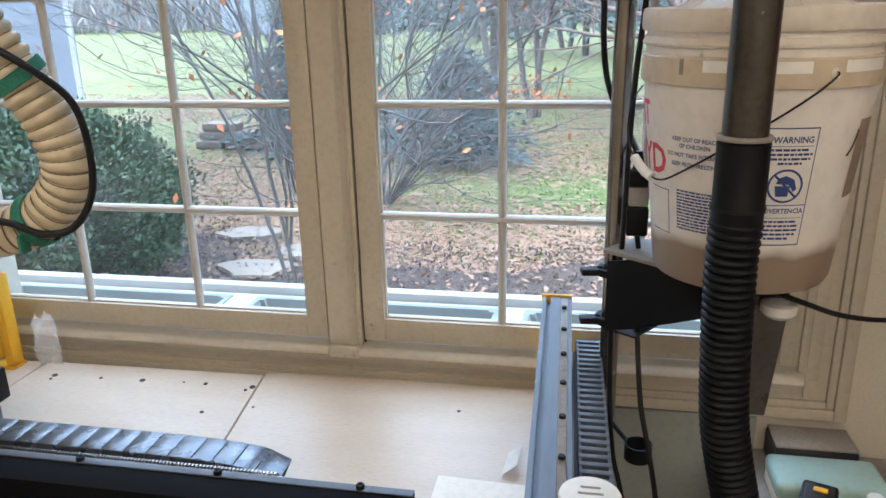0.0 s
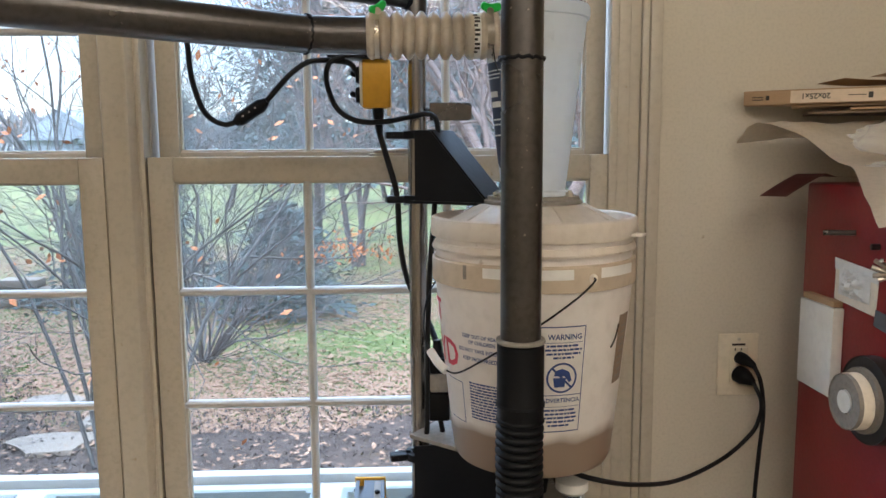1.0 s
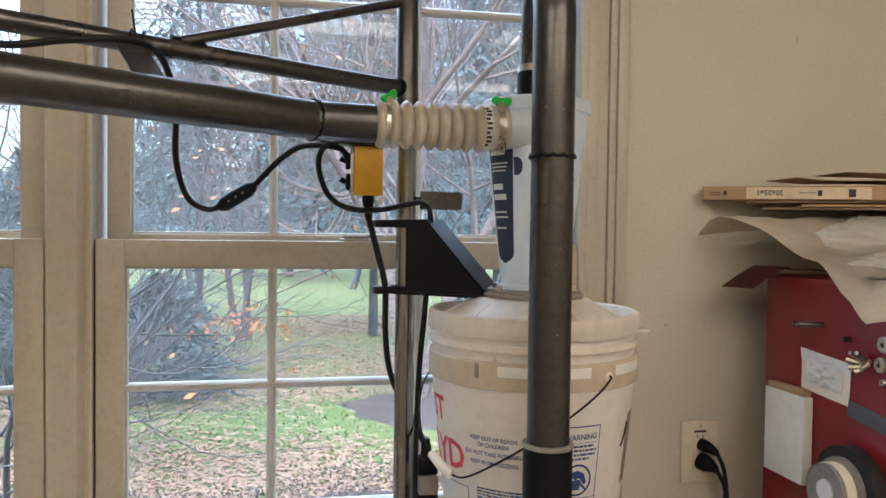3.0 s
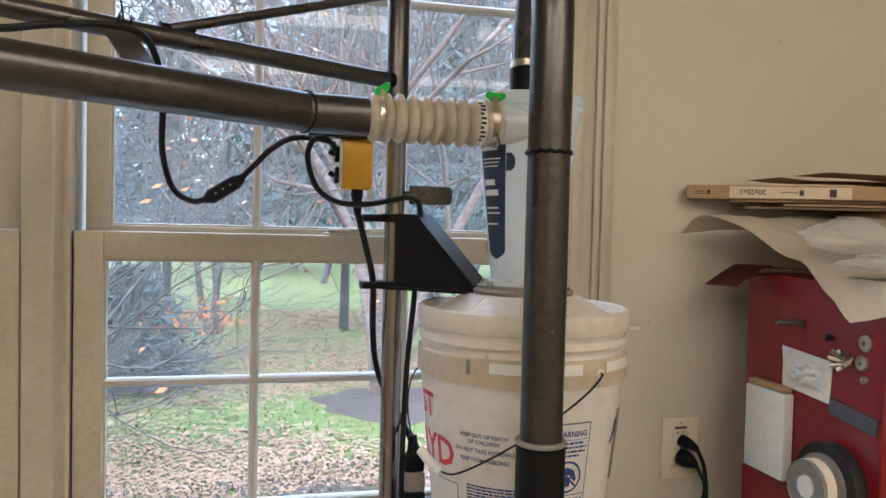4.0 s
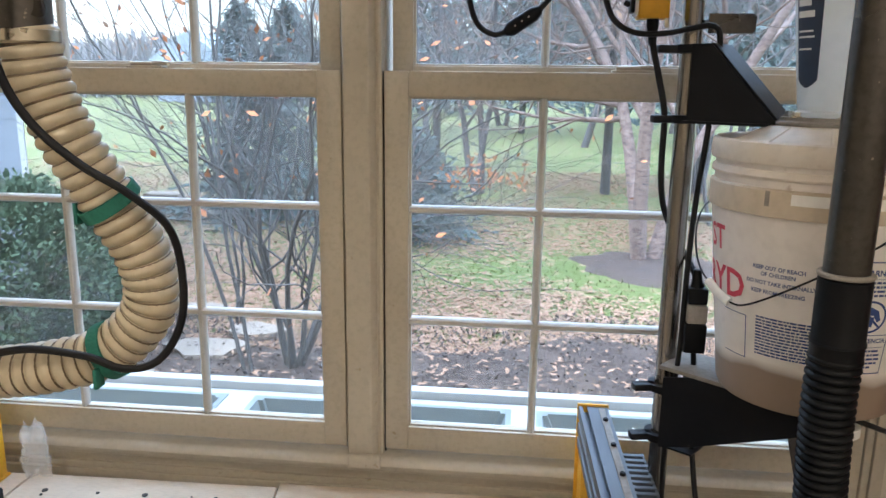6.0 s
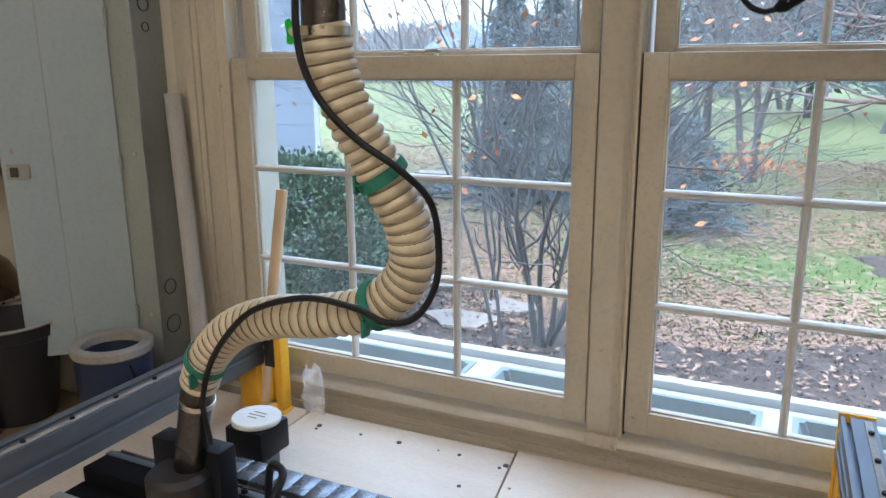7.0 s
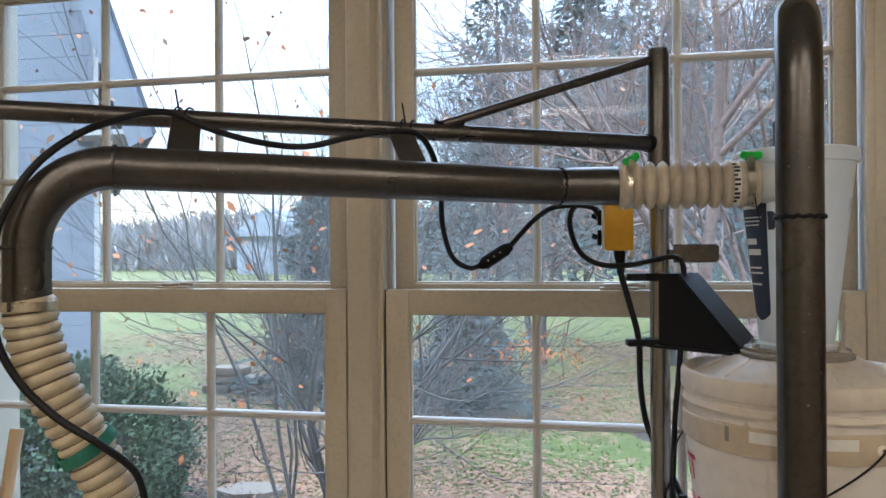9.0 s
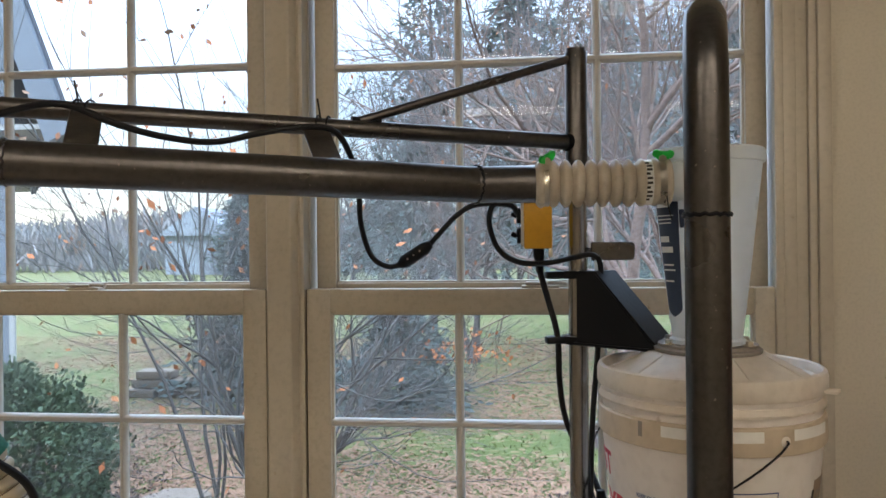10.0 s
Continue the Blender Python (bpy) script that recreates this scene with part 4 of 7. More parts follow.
for k in (0.283,):
    q = ARM0 + (ARM_END - ARM0) * k + Vector((0, 0, 0.012))
    part("weld_bead", sweep(smooth_path([q - 0.03 * DU, q, q + 0.012 * DU], 0.006), lambda s: 0.0065 + 0.0012 * math.sin(s * 900), 8), M_BLACK, boom)
D0, D1, D2 = Vector((0.052, 1.068, 1.585)), Vector((-0.042, 1.060, 1.586)), Vector((-0.526, 0.795, 1.597))
DR = 0.0246
part("duct_end", rod(D0, D1, DR, 36), M_STEEL, boom)
part("duct", rod(D1, D2, DR, 36), M_STEEL, boom)
# elbow: turns from the duct's way to straight down
ER = 0.090
pts = []
for i in range(15):
    a = math.pi / 2 * i / 14
    flat = Vector((DU.x, DU.y, 0)).normalized()
    pts.append(D2 + flat * ER * math.sin(a) + Vector((0, 0, -ER * (1 - math.cos(a)))))
pts.append(pts[-1] - Vector((0, 0, 0.075)))
part("elbow", sweep(pts, DR, 36), M_STEEL, boom)
EL_END = pts[-1]
for p, d in ((D1, (D2 - D1).normalized()), (D2, DU), (pts[-2], Vector((0, 0, -1)))):
    n = d.orthogonal().normalized()
    w = d.cross(n)
    ring = [p + (DR + 0.0007) * (math.cos(6.2832 * i / 40) * n + math.sin(6.2832 * i / 40) * w) + d * 0.0012 * math.sin(i * 2.7) for i in range(41)]
    bead = 0.0019 if p is D1 else 0.0012
    part("weld_bead", sweep(ring, lambda s: bead + 0.0005 * math.sin(s * 1500), 6), M_BLACK if p is D1 else M_STEEL, boom)
for k, tilt in ((0.565, 0.0), (0.325, 0.35)):
    a = ARM0 + (ARM_END - ARM0) * k
    t = (a.x - D1.x) / (D2.x - D1.x)
    d = D1 + (D2 - D1) * t + Vector((0, 0, DR - 0.002))
    dx = a.x + 0.048 - 0.05 * tilt
    d = Vector((dx, D1.y + (D2.y - D1.y) * ((dx - D1.x) / (D2.x - D1.x)), d.z))
    up = (a + Vector((0, 0, 0.006)) - d)
    m = frame_of(d - DU * 0.018, DU, up)
    part("hanger_tab", prism([(0, 0), (0.036, 0), (0.036, up.length), (0, up.length)], 0.003, m, 0.0006), M_STEEL, boom)
    for j in (0.010, 0.024):
        q = a + DU * (j - 0.018)
        ring = [q + 0.0150 * Vector((0, math.cos(6.2832 * i / 14), math.sin(6.2832 * i / 14))) for i in range(15)]
        part("cable_tie", sweep(ring, 0.0014, 6), M_CABLE, boom)
    part("cable_tie", rod(a + Vector((0, -0.012, 0.008)), a + Vector((-0.004, -0.014, 0.036)), 0.0013, 6), M_CABLE, boom)

# ---- ribbed hoses ----


def ribbed(path_pts, r, depth, period, step=None, n=26):
    fine, step = smooth_path(path_pts, period / 60), step or period / 8
    path, run = [fine[0]], 0.0
    for p, q in zip(fine, fine[1:]):
        gap = (q - p).length
        while run + gap >= step:
            p = p.lerp(q, (step - run) / gap)
            path.append(p)
            gap, run = (q - p).length, 0.0
        run += gap
    return path, sweep(path, lambda s: r + depth * (abs(math.sin(math.pi * s / period)) ** 0.8 - 0.5), n)


HOSE = [EL_END + Vector((0, 0, 0.02)), (EL_END.x + 0.006, EL_END.y + 0.006, 1.40), (-0.580, 0.765, 1.345), (-0.553, 0.78, 1.285), (-0.527, 0.795, 1.22), (-0.530, 0.80, 1.165),
        (-0.575, 0.795, 1.118), (-0.645, 0.785, 1.098), (-0.725, 0.785, 1.085), (-0.80, 0.79, 1.055), (-0.855, 0.795, 1.005), (-0.885, 0.80, 0.955)]
hose = thing("suction_hose", (-0.6, 0.78, 1.0), "cream translucent ribbed suction hose hanging in an S from the duct", "hose")
hpath, bm = ribbed(HOSE, 0.0270, 0.0046, 0.0138)
part("hose_wall", bm, M_HOSE, hose)
M_WIRE = material("hose_wire", (0.17, 0.12, 0.07), 0.5, big=20, fine=80, mix=0.4, bump=0)
run, nxt = 0.0, 0.0138
for a, b in zip(hpath, hpath[1:]):
    run += (b - a).length
    if run >= nxt:
        nxt += 0.0138
        d = (b - a).normalized()
        n = d.orthogonal().normalized()
        part("wire_turn", sweep([b + 0.0256 * (math.cos(6.2832 * i / 22) * n + math.sin(6.2832 * i / 22) * d.cross(n)) for i in range(23)], 0.0014, 5, False), M_WIRE, hose)


def band(p, d, r, width, thick, mat, parent, name, label="", n=36):
    """A ring round a tube at p whose way is d."""
    d = Vector(d).normalized()
    q = d.to_track_quat("Z", "Y").to_matrix().to_4x4()
    q.translation = Vector(p)
    bm = rings([(r, -width / 2), (r + thick, -width / 2 + thick * 0.4), (r + thick, width / 2 - thick * 0.4), (r, width / 2)], n=n, closed=True, m=q)
    return part(name, bm, mat, parent, label)


def key_clamp(p, d, r, side, wing, name="hose_clamp"):
    """A worm clamp with a green butterfly key."""
    p, d, side = Vector(p), Vector(d).normalized(), Vector(side).normalized()
    c = thing(name, p, "steel hose clamp with a green butterfly key", "hose clamp", "hose clamps")
    band(p, d, r, 0.011, 0.0012, M_CLAMP, c, "steel_band")
    s = p + side * (r + 0.004)
    part("screw_housing", rod(s - side.cross(d) * 0.009, s + side.cross(d) * 0.009, 0.0048, 12), M_CLAMP, c)
    k0 = s - side * 0.003
    m = frame_of(k0, wing, side)
    part("stem", rod(s, k0 + side * 0.006, 0.0035, 10), M_CLAMP, c)
    lobes = [(-0.005, -0.003), (0.005, -0.003), (0.007, 0.003), (0.016, 0.003), (0.021, 0.008), (0.020, 0.014), (0.013, 0.017), (0.004, 0.013), (-0.004, 0.013), (-0.011, 0.018), (-0.017, 0.016), (-0.019, 0.009), (-0.014, 0.004), (-0.007, 0.003)]
    part("key", prism([(x * 0.72, y * 0.80) for x, y in lobes], 0.005, m, 0.0012), M_GREEN, c, "bright green plastic key")
    return c


key_clamp((EL_END.x, EL_END.y, EL_END.z + 0.012), (0, 0, -1), DR + 0.0045, (-0.95, -0.3, 0.0), (0.1, -0.3, 1))
for i, k in enumerate((0.243, 0.50, 0.935)):
    idx = int(k * (len(hpath) - 1))
    d = (hpath[idx + 2] - hpath[idx - 2]).normalized()
    strap = thing("hook_strap", hpath[idx], "green fabric strap holding the cable to the hose", "cable strap", "cable straps")
    band(hpath[idx], d + Vector((0.0, 0.1, 0.12)), 0.0305, 0.015, 0.0018, M_STRAP, strap, "loop")
    side = d.cross(Vector((0, 1, 0))).normalized() * (1 if i == 0 else -1)
    e = hpath[idx] + Vector((-0.031, -0.004, -0.012)) if i == 0 else hpath[idx] + Vector((0.0, -0.030, -0.020))
    part("loose_end", box(e.x - 0.002, e.x + 0.002, e.y - 0.008, e.y + 0.008, e.z - 0.012, e.z + 0.010, 0.001), M_STRAP, strap)
# nozzle that the hose ends in
noz = thing("dust_nozzle", (-0.93, 0.81, 0.83), "dull steel dust nozzle on the router carriage", "nozzle")
nd = (Vector((-0.885, 0.80, 0.962)) - Vector((-0.935, 0.815, 0.80))).normalized()
part("tube", rod((-0.935, 0.815, 0.80), (-0.882, 0.799, 0.972), 0.0246, 32), M_STEEL, noz)
band((-0.895, 0.803, 0.925), nd, 0.0258, 0.010, 0.0012, M_CLAMP, noz, "steel_band")
rt = thing("router_carriage", (-0.96, 0.83, 0.70), "black router carriage block with a plate", "machine carriage")
part("plate", box(-1.02, -0.88, 0.82, 0.86, 0.66, 0.83, 0.004), M_BLACK, rt)
part("body", rings([(0.045, 0.68), (0.05, 0.69), (0.05, 0.79), (0.042, 0.80)], (-0.945, 0.80), 32), M_DARK, rt)

wh = thing("coupling_hose", (0.12, 1.07, 1.585), "short clear ribbed coupling hose, dusty brown at one end", "hose")
wpath, bm = ribbed([(0.036, 1.067, 1.585), (0.09, 1.069, 1.5855), (0.15, 1.071, 1.585), (0.214, 1.073, 1.586)], 0.0272, 0.0095, 0.0165)
part("hose_wall", bm, M_HOSEW, wh)
part("print_band", rings([(0.0285, -0.008), (0.0302, -0.007), (0.0302, 0.007), (0.0285, 0.008)], n=32, closed=True, m=frame_of((0.182, 1.072, 1.5855), (0, 1, 0), (0, 0, 1))), M_WHITEP, wh, "white printed band")
for j in range(10):
    a = -0.9 + 0.2 * j
    c = Vector((0.182 + (0.002 if j % 3 else -0.001), 1.072 - 0.0304 * math.cos(a), 1.5855 + 0.0304 * math.sin(a)))
    part("print_bar", box(-0.0035, 0.0035, -0.0003, 0.0003, -0.0016, 0.0016, m=Matrix.Translation(c) @ Matrix.Rotation(-a, 4, "X")), M_INK_K, wh, smooth=0)
key_clamp((0.050, 1.0675, 1.585), (1, 0, 0), 0.0286, (0.1, -0.25, 1), (0.75, 0.5, 0.5))
key_clamp((0.202, 1.0728, 1.586), (1, 0, 0), 0.0290, (0, -0.35, 1), (1, 0.1, 0.0))

# ---- upright pipe, over-bend and black hose ----
riser = thing("riser_pipe", (FX, FY, 1.1), "raw steel riser pipe bending over into the cyclone top", "pipe")
zt = 1.676
part("upright", rod((FX, FY, 1.205), (FX, FY, 1.535), DR, 36), M_STEEL, riser)
span = Vector((BX - FX, BY - FY, 0))
ctr, R = Vector((FX, FY, zt)) + span / 2, span.length / 2
bend = [Vector((FX, FY, 1.535)), Vector((FX, FY, 1.60))] + [ctr - span / 2 * math.cos(math.pi * i / 18) + Vector((0, 0, R * math.sin(math.pi * i / 18))) for i in range(19)] + [Vector((BX, BY, 1.70 - 0.045))]
part("bend", sweep(bend, DR, 36), M_STEEL, riser)
ring = [Vector((FX + (DR + 0.0006) * math.cos(6.2832 * i / 40), FY + (DR + 0.0006) * math.sin(6.2832 * i / 40), 1.535 + 0.0012 * math.sin(i * 2.3))) for i in range(41)]
part("weld_bead", sweep(ring, lambda s: 0.0021 + 0.0007 * math.sin(s * 1500), 6), M_BLACK, riser)
band((BX, BY, 1.678), (0, 0, 1), 0.0257, 0.010, 0.0012, M_CLAMP, riser, "steel_band")
part("rubber_sleeve", rings([(0.0252, 1.634), (0.0275, 1.636), (0.0275, 1.672), (0.0252, 1.674)], (BX, BY), 36, closed=True), M_RUBBER, riser)
cuff = thing("black_hose", (FX, FY, 0.4), "black corrugated vacuum hose with a rubber cuff", "hose")
part("collar_ring", rings([(0.0250, 1.2005), (0.0292, 1.2010), (0.0302, 1.2035), (0.0292, 1.206), (0.0250, 1.2065)], (FX, FY), 40, closed=True), M_DUST, cuff, "pale dusty plastic ring")
part("rubber_cuff", rings([(0.0252, 1.10), (0.0285, 1.101), (0.0285, 1.122), (0.0295, 1.124), (0.0295, 1.127), (0.0285, 1.129), (0.0285, 1.198), (0.0252, 1.2)], (FX, FY), 40, closed=True), M_RUBBER, cuff)
band((FX, FY, 1.125), (0, 0, 1), 0.0290, 0.004, 0.0010, M_BLACK, cuff, "wire_band")
_, bm = ribbed([(FX, FY, 1.11), (FX - 0.001, FY, 1.05), (FX + 0.003, FY + 0.002, 0.95), (FX + 0.012, FY + 0.004, 0.84), (FX + 0.038, FY + 0.006, 0.72), (FX + 0.070, FY + 0.004, 0.58), (FX + 0.11, FY, 0.40), (FX + 0.18, FY - 0.05, 0.2), (FX + 0.30, FY - 0.12, 0.06), (FX + 0.6, FY - 0.2, 0.034)], 0.0278, 0.0042, 0.0100, 0.0100 / 8, 24)
part("hose_wall", bm, M_RUBBER, cuff)

# ---- cyclone ----
M_CYC = material("milky_plastic", (0.80, 0.83, 0.85), 0.28, second=(0.73, 0.76, 0.77), big=6, fine=60, mix=0.3, bump=0.01)


def let_light_through(mat, share, tint):
    """Thin milky plastic: part of the light that falls on it comes out on the other side."""
    t = mat.node_tree
    b, out = t.nodes["Principled BSDF"], t.nodes["Material Output"]
    tr, mx = t.nodes.new("ShaderNodeBsdfTranslucent"), t.nodes.new("ShaderNodeMixShader")
    tr.inputs[0].default_value = (*tint, 1)
    mx.inputs[0].default_value = share
    t.links.new(b.outputs[0], mx.inputs[1])
    t.links.new(tr.outputs[0], mx.inputs[2])
    t.links.new(mx.outputs[0], out.inputs[0])


let_light_through(M_CYC, 0.5, (0.86, 0.90, 0.92))
let_light_through(M_HOSEW, 0.2, (0.8, 0.72, 0.6))
let_light_through(M_HOSE, 0.18, (0.75, 0.62, 0.42))
cyc = thing("cyclone_separator", (BX, BY, 1.36), "milky white plastic cyclone dust separator on the bucket lid", "dust cyclone")


def cone_r(z):
    return 0.046 + (z - 1.372) * (0.073 - 0.046) / (1.612 - 1.372)


part("cone", rings([(0.044, 1.366), (0.050, 1.368), (0.050, 1.373), (0.046, 1.376), (cone_r(1.45), 1.45), (cone_r(1.53), 1.53), (cone_r(1.612), 1.612), (0.0765, 1.613), (0.0775, 1.616), (0.0775, 1.628), (0.075, 1.631), (0.03, 1.632), (0.028, 1.636), (0.0, 1.636)], (BX, BY), 56), M_CYC, cyc)
part("inlet", sweep([(0.196, 1.0728, 1.586), (0.24, 1.074, 1.586), (0.285, 1.077, 1.586)], 0.0262, 32), M_CYC, cyc)
part("flange", rings([(0.03, 1.356), (0.070, 1.356), (0.071, 1.358), (0.071, 1.361), (0.066, 1.363), (0.066, 1.367), (0.03, 1.367)], (BX, BY), 48, closed=True), M_DUST, cyc, "dusty steel flange ring")
for i in range(6):
    a = 0.35 + i * 6.2832 / 6
    q = (BX + 0.059 * math.cos(a), BY + 0.059 * math.sin(a))
    bm = rings([(0.008, 1.367), (0.008, 1.3685), (0.0, 1.3685)], q, 16)
    rings([(0.0052, 1.3685), (0.0052, 1.3735), (0.0, 1.3735)], q, 6, bm=bm)
    part("bolt", bm, M_CLAMP, cyc)


def wrapped(outline_fn, az0, az1, z0, z1, nu=8, nv=8, radius=None, lift=0.0006, shape=None):
    """A thin skin on an upright turned body; azimuth in degrees from the room's side, growing to the east."""
    bm = bmesh.new()
    rows = []
    for j in range(nv + 1):
        z = z0 + (z1 - z0) * j / nv
        a, b = outline_fn(z) if outline_fn else (az0, az1)
        row = []
        for i in range(nu + 1):
            az = radians(a + (b - a) * i / nu)
            r = radius(z) + lift
            row.append(bm.verts.new((BX + r * math.sin(az), BY - r * math.cos(az), z)))
        rows.append(row)
    for p, q in zip(rows, rows[1:]):
        for i in range(nu):
            bm.faces.new((p[i], p[i + 1], q[i + 1], q[i]))
    return bm


def decal_edges(z):
    """A cyclone's outline: a tapered body, rounded at its foot, narrowing at the neck."""
    k = (z - 1.405) / (1.566 - 1.405)
    foot = 16 * max(0.0, 1 - (z - 1.405) / 0.012) ** 2
    neck = 22 * max(0.0, min(1.0, (z - 1.560) / 0.008))
    return -88 + foot, -50 + 6 * k - foot - neck


part("decal", wrapped(decal_edges, 0, 0, 1.405, 1.592, 8, 40, cone_r), material("decal_print", (0.022, 0.035, 0.075), 0.5, big=20, fine=80, mix=0.4, bump=0), cyc, "navy printed decal shaped like a cyclone")
part("decal", wrapped(lambda z: (-44, -33 - 5 * abs((z - 1.537) / 0.012) ** 3), 0, 0, 1.525, 1.549, 4, 8, cone_r), bpy.data.materials["decal_print"], cyc)
for z, a0, a1, h in ((1.553, -84, -56, 0.006), (1.541, -84, -52, 0.0016), (1.536, -84, -54, 0.0016), (1.531, -84, -56, 0.0016), (1.506, -84, -62, 0.008), (1.492, -84, -57, 0.008), (1.474, -84, -58, 0.0024), (1.467, -84, -56, 0.0024), (1.452, -84, -60, 0.0024)):
    part("print_bar", wrapped(None, a0, a1, z, z + h, 6, 1, cone_r, 0.0011), M_WHITEP, cyc, smooth=0)
part("tie_wire", sweep(smooth_path([(0.205, 1.045, 1.566), (0.207, 1.044, 1.55), (0.212, 1.05, 1.535)], 0.004), 0.0009, 6), M_CABLE, cyc)

# ---- bucket ----
def buck_r(z):
    return 0.136 + (z - 1.18) * 0.105


M_BUCK = material("bucket_plastic", (0.90, 0.86, 0.82), 0.42, second=(0.84, 0.77, 0.70), big=7, fine=50, mix=0.5, bump=0.02, spots=(0.42, 0.34, 0.26), spot_scale=30, spot_cut=0.735)
_t = M_BUCK.node_tree
_p = _t.nodes["Principled BSDF"]
_src = _p.inputs["Base Color"].links[0].from_socket
_co = _t.nodes.new("ShaderNodeTexCoord")
_sep = _t.nodes.new("ShaderNodeSeparateXYZ")
_nz = _t.nodes.new("ShaderNodeTexNoise")
_nz.inputs["Scale"].default_value = 9.0
_ad = _t.nodes.new("ShaderNodeMath")
_ad.operation = "MULTIPLY_ADD"
_ad.inputs[1].default_value = 0.05
_mr = _t.nodes.new("ShaderNodeMapRange")
_mr.inputs[1].default_value, _mr.inputs[2].default_value, _mr.inputs[3].default_value, _mr.inputs[4].default_value = 1.078, 1.062, 0.0, 0.95
_mx = _t.nodes.new("ShaderNodeMix")
_mx.data_type = "RGBA"
_mx.inputs[7].default_value = (0.235, 0.165, 0.115, 1)
_t.links.new(_co.outputs["Object"], _sep.inputs[0])
_t.links.new(_co.outputs["Object"], _nz.inputs["Vector"])
_t.links.new(_nz.outputs[0], _ad.inputs[0])
_t.links.new(_sep.outputs[2], _ad.inputs[2])
_t.links.new(_ad.outputs[0], _mr.inputs[0])
_t.links.new(_mr.outputs[0], _mx.inputs[0])
_t.links.new(_src, _mx.inputs[6])
_t.links.new(_mx.outputs[2], _p.inputs["Base Color"])
M_LID = material("lid_plastic", (0.87, 0.82, 0.75), 0.45, second=(0.72, 0.62, 0.50), big=9, fine=60, mix=0.6, bump=0.03, spots=(0.42, 0.32, 0.22), spot_scale=14, spot_cut=0.66)
let_light_through(M_BUCK, 0.45, (0.88, 0.78, 0.70))
_sh = _t.nodes.new("ShaderNodeMath")
_sh.operation = "MULTIPLY_ADD"
_sh.inputs[1].default_value, _sh.inputs[2].default_value = -0.30, 0.30
_t.links.new(_mr.outputs[0], _sh.inputs[0])
_t.links.new(_sh.outputs[0], [n for n in _t.nodes if n.bl_idname == "ShaderNodeMixShader"][0].inputs[0])
let_light_through(M_LID, 0.35, (0.85, 0.76, 0.66))
M_LIDRING = material("lid_band", (0.56, 0.47, 0.36), 0.5, second=(0.46, 0.37, 0.26), big=9, fine=60, mix=0.5, bump=0.03)

bucket = thing("plastic_bucket", (BX, BY, 0.980), "white five-gallon plastic bucket part filled with sawdust, on a bracket", "bucket")
Z0 = 0.984
part("body", rings([(0.0, Z0), (buck_r(Z0) - 0.012, Z0), (buck_r(Z0) - 0.003, Z0 + 0.003), (buck_r(Z0 + 0.012), Z0 + 0.012), (buck_r(1.10), 1.10), (buck_r(1.196), 1.196), (buck_r(1.24), 1.24), (0.1420, 1.30), (0.1420, 1.315)], (BX, BY), 72), M_BUCK, bucket)
part("band", rings([(buck_r(1.248) + 0.0002, 1.248), (0.1468, 1.2485), (0.1476, 1.251), (0.1470, 1.281), (0.1450, 1.283), (0.1415, 1.2835)], (BX, BY), 72, cap=False), M_LIDRING, bucket, "dusty moulded band under the rim")
part("rib", rings([(0.1415, 1.293), (0.1466, 1.294), (0.1474, 1.297), (0.1440, 1.304), (0.1415, 1.305)], (BX, BY), 72, cap=False), M_LID, bucket)
for a0, a1 in ((-35, 12), (28, 56)):
    part("tape_strip", wrapped(None, a0, a1, 1.266, 1.2795, 8, 1, lambda z: 0.1474, 0.0006), M_WHITEP, bucket, "strip of pale tape")
bm = rings([(0.1425, 1.313), (0.1475, 1.312), (0.1492, 1.315), (0.1492, 1.332), (0.1475, 1.338), (0.1435, 1.340), (0.141, 1.338), (0.139, 1.327), (0.133, 1.324), (0.127, 1.329), (0.078, 1.3545), (0.066, 1.3558), (0.0, 1.3558)], (BX, BY), 72, cap=False)
lid = part("lid", bm, M_LID, bucket, "dusty white snap-on lid with a raised cone")
for a in (12, 55, 100, 150, 200, 250, 300, 340):
    az = radians(a)
    v = Vector((math.sin(az), -math.cos(az), 0))
    p0, p1 = Vector((BX, BY, 1.3255)) + v * 0.134, Vector((BX, BY, 1.354)) + v * 0.078
    part("radial_rib", sweep([p0, p1], 0.0022, 6), M_LID, lid)
az = radians(58)
v = Vector((math.sin(az), -math.cos(az), 0))
part("pull_tab", box(-0.012, 0.012, 0.0, 0.016, -0.003, 0.001, 0.001, m=frame_of(Vector((BX, BY, 1.318)) + v * 0.147, v.cross(Vector((0, 0, 1))), v)), M_LID, lid)



def text_bm(words, size, place):
    """Letters as a mesh; place maps (x, y) of the text plane to the world."""
    cu = bpy.data.curves.new("lettering", "FONT")
    cu.body, cu.size, cu.align_x, cu.resolution_u, cu.offset = words, size, "CENTER", 2, size * 0.022
    ob = new("lettering", cu)
    bpy.context.view_layer.update()
    me = bpy.data.meshes.new_from_object(ob.evaluated_get(bpy.context.evaluated_depsgraph_get()))
    bpy.data.objects.remove(ob)
    bm = bmesh.new()
    bm.from_mesh(me)
    for v in bm.verts:
        v.co = place(v.co.x, v.co.y)
    bpy.data.meshes.remove(me)
    return bm


def on_bucket(az, z, squeeze=1.0, slope=0.0):
    def place(x, y):
        zz = z + y + slope * x
        r = buck_r(zz) + 0.0008
        a = radians(az) + x * squeeze / r
        return Vector((BX + r * math.sin(a), BY - r * math.cos(a), zz))
    return place


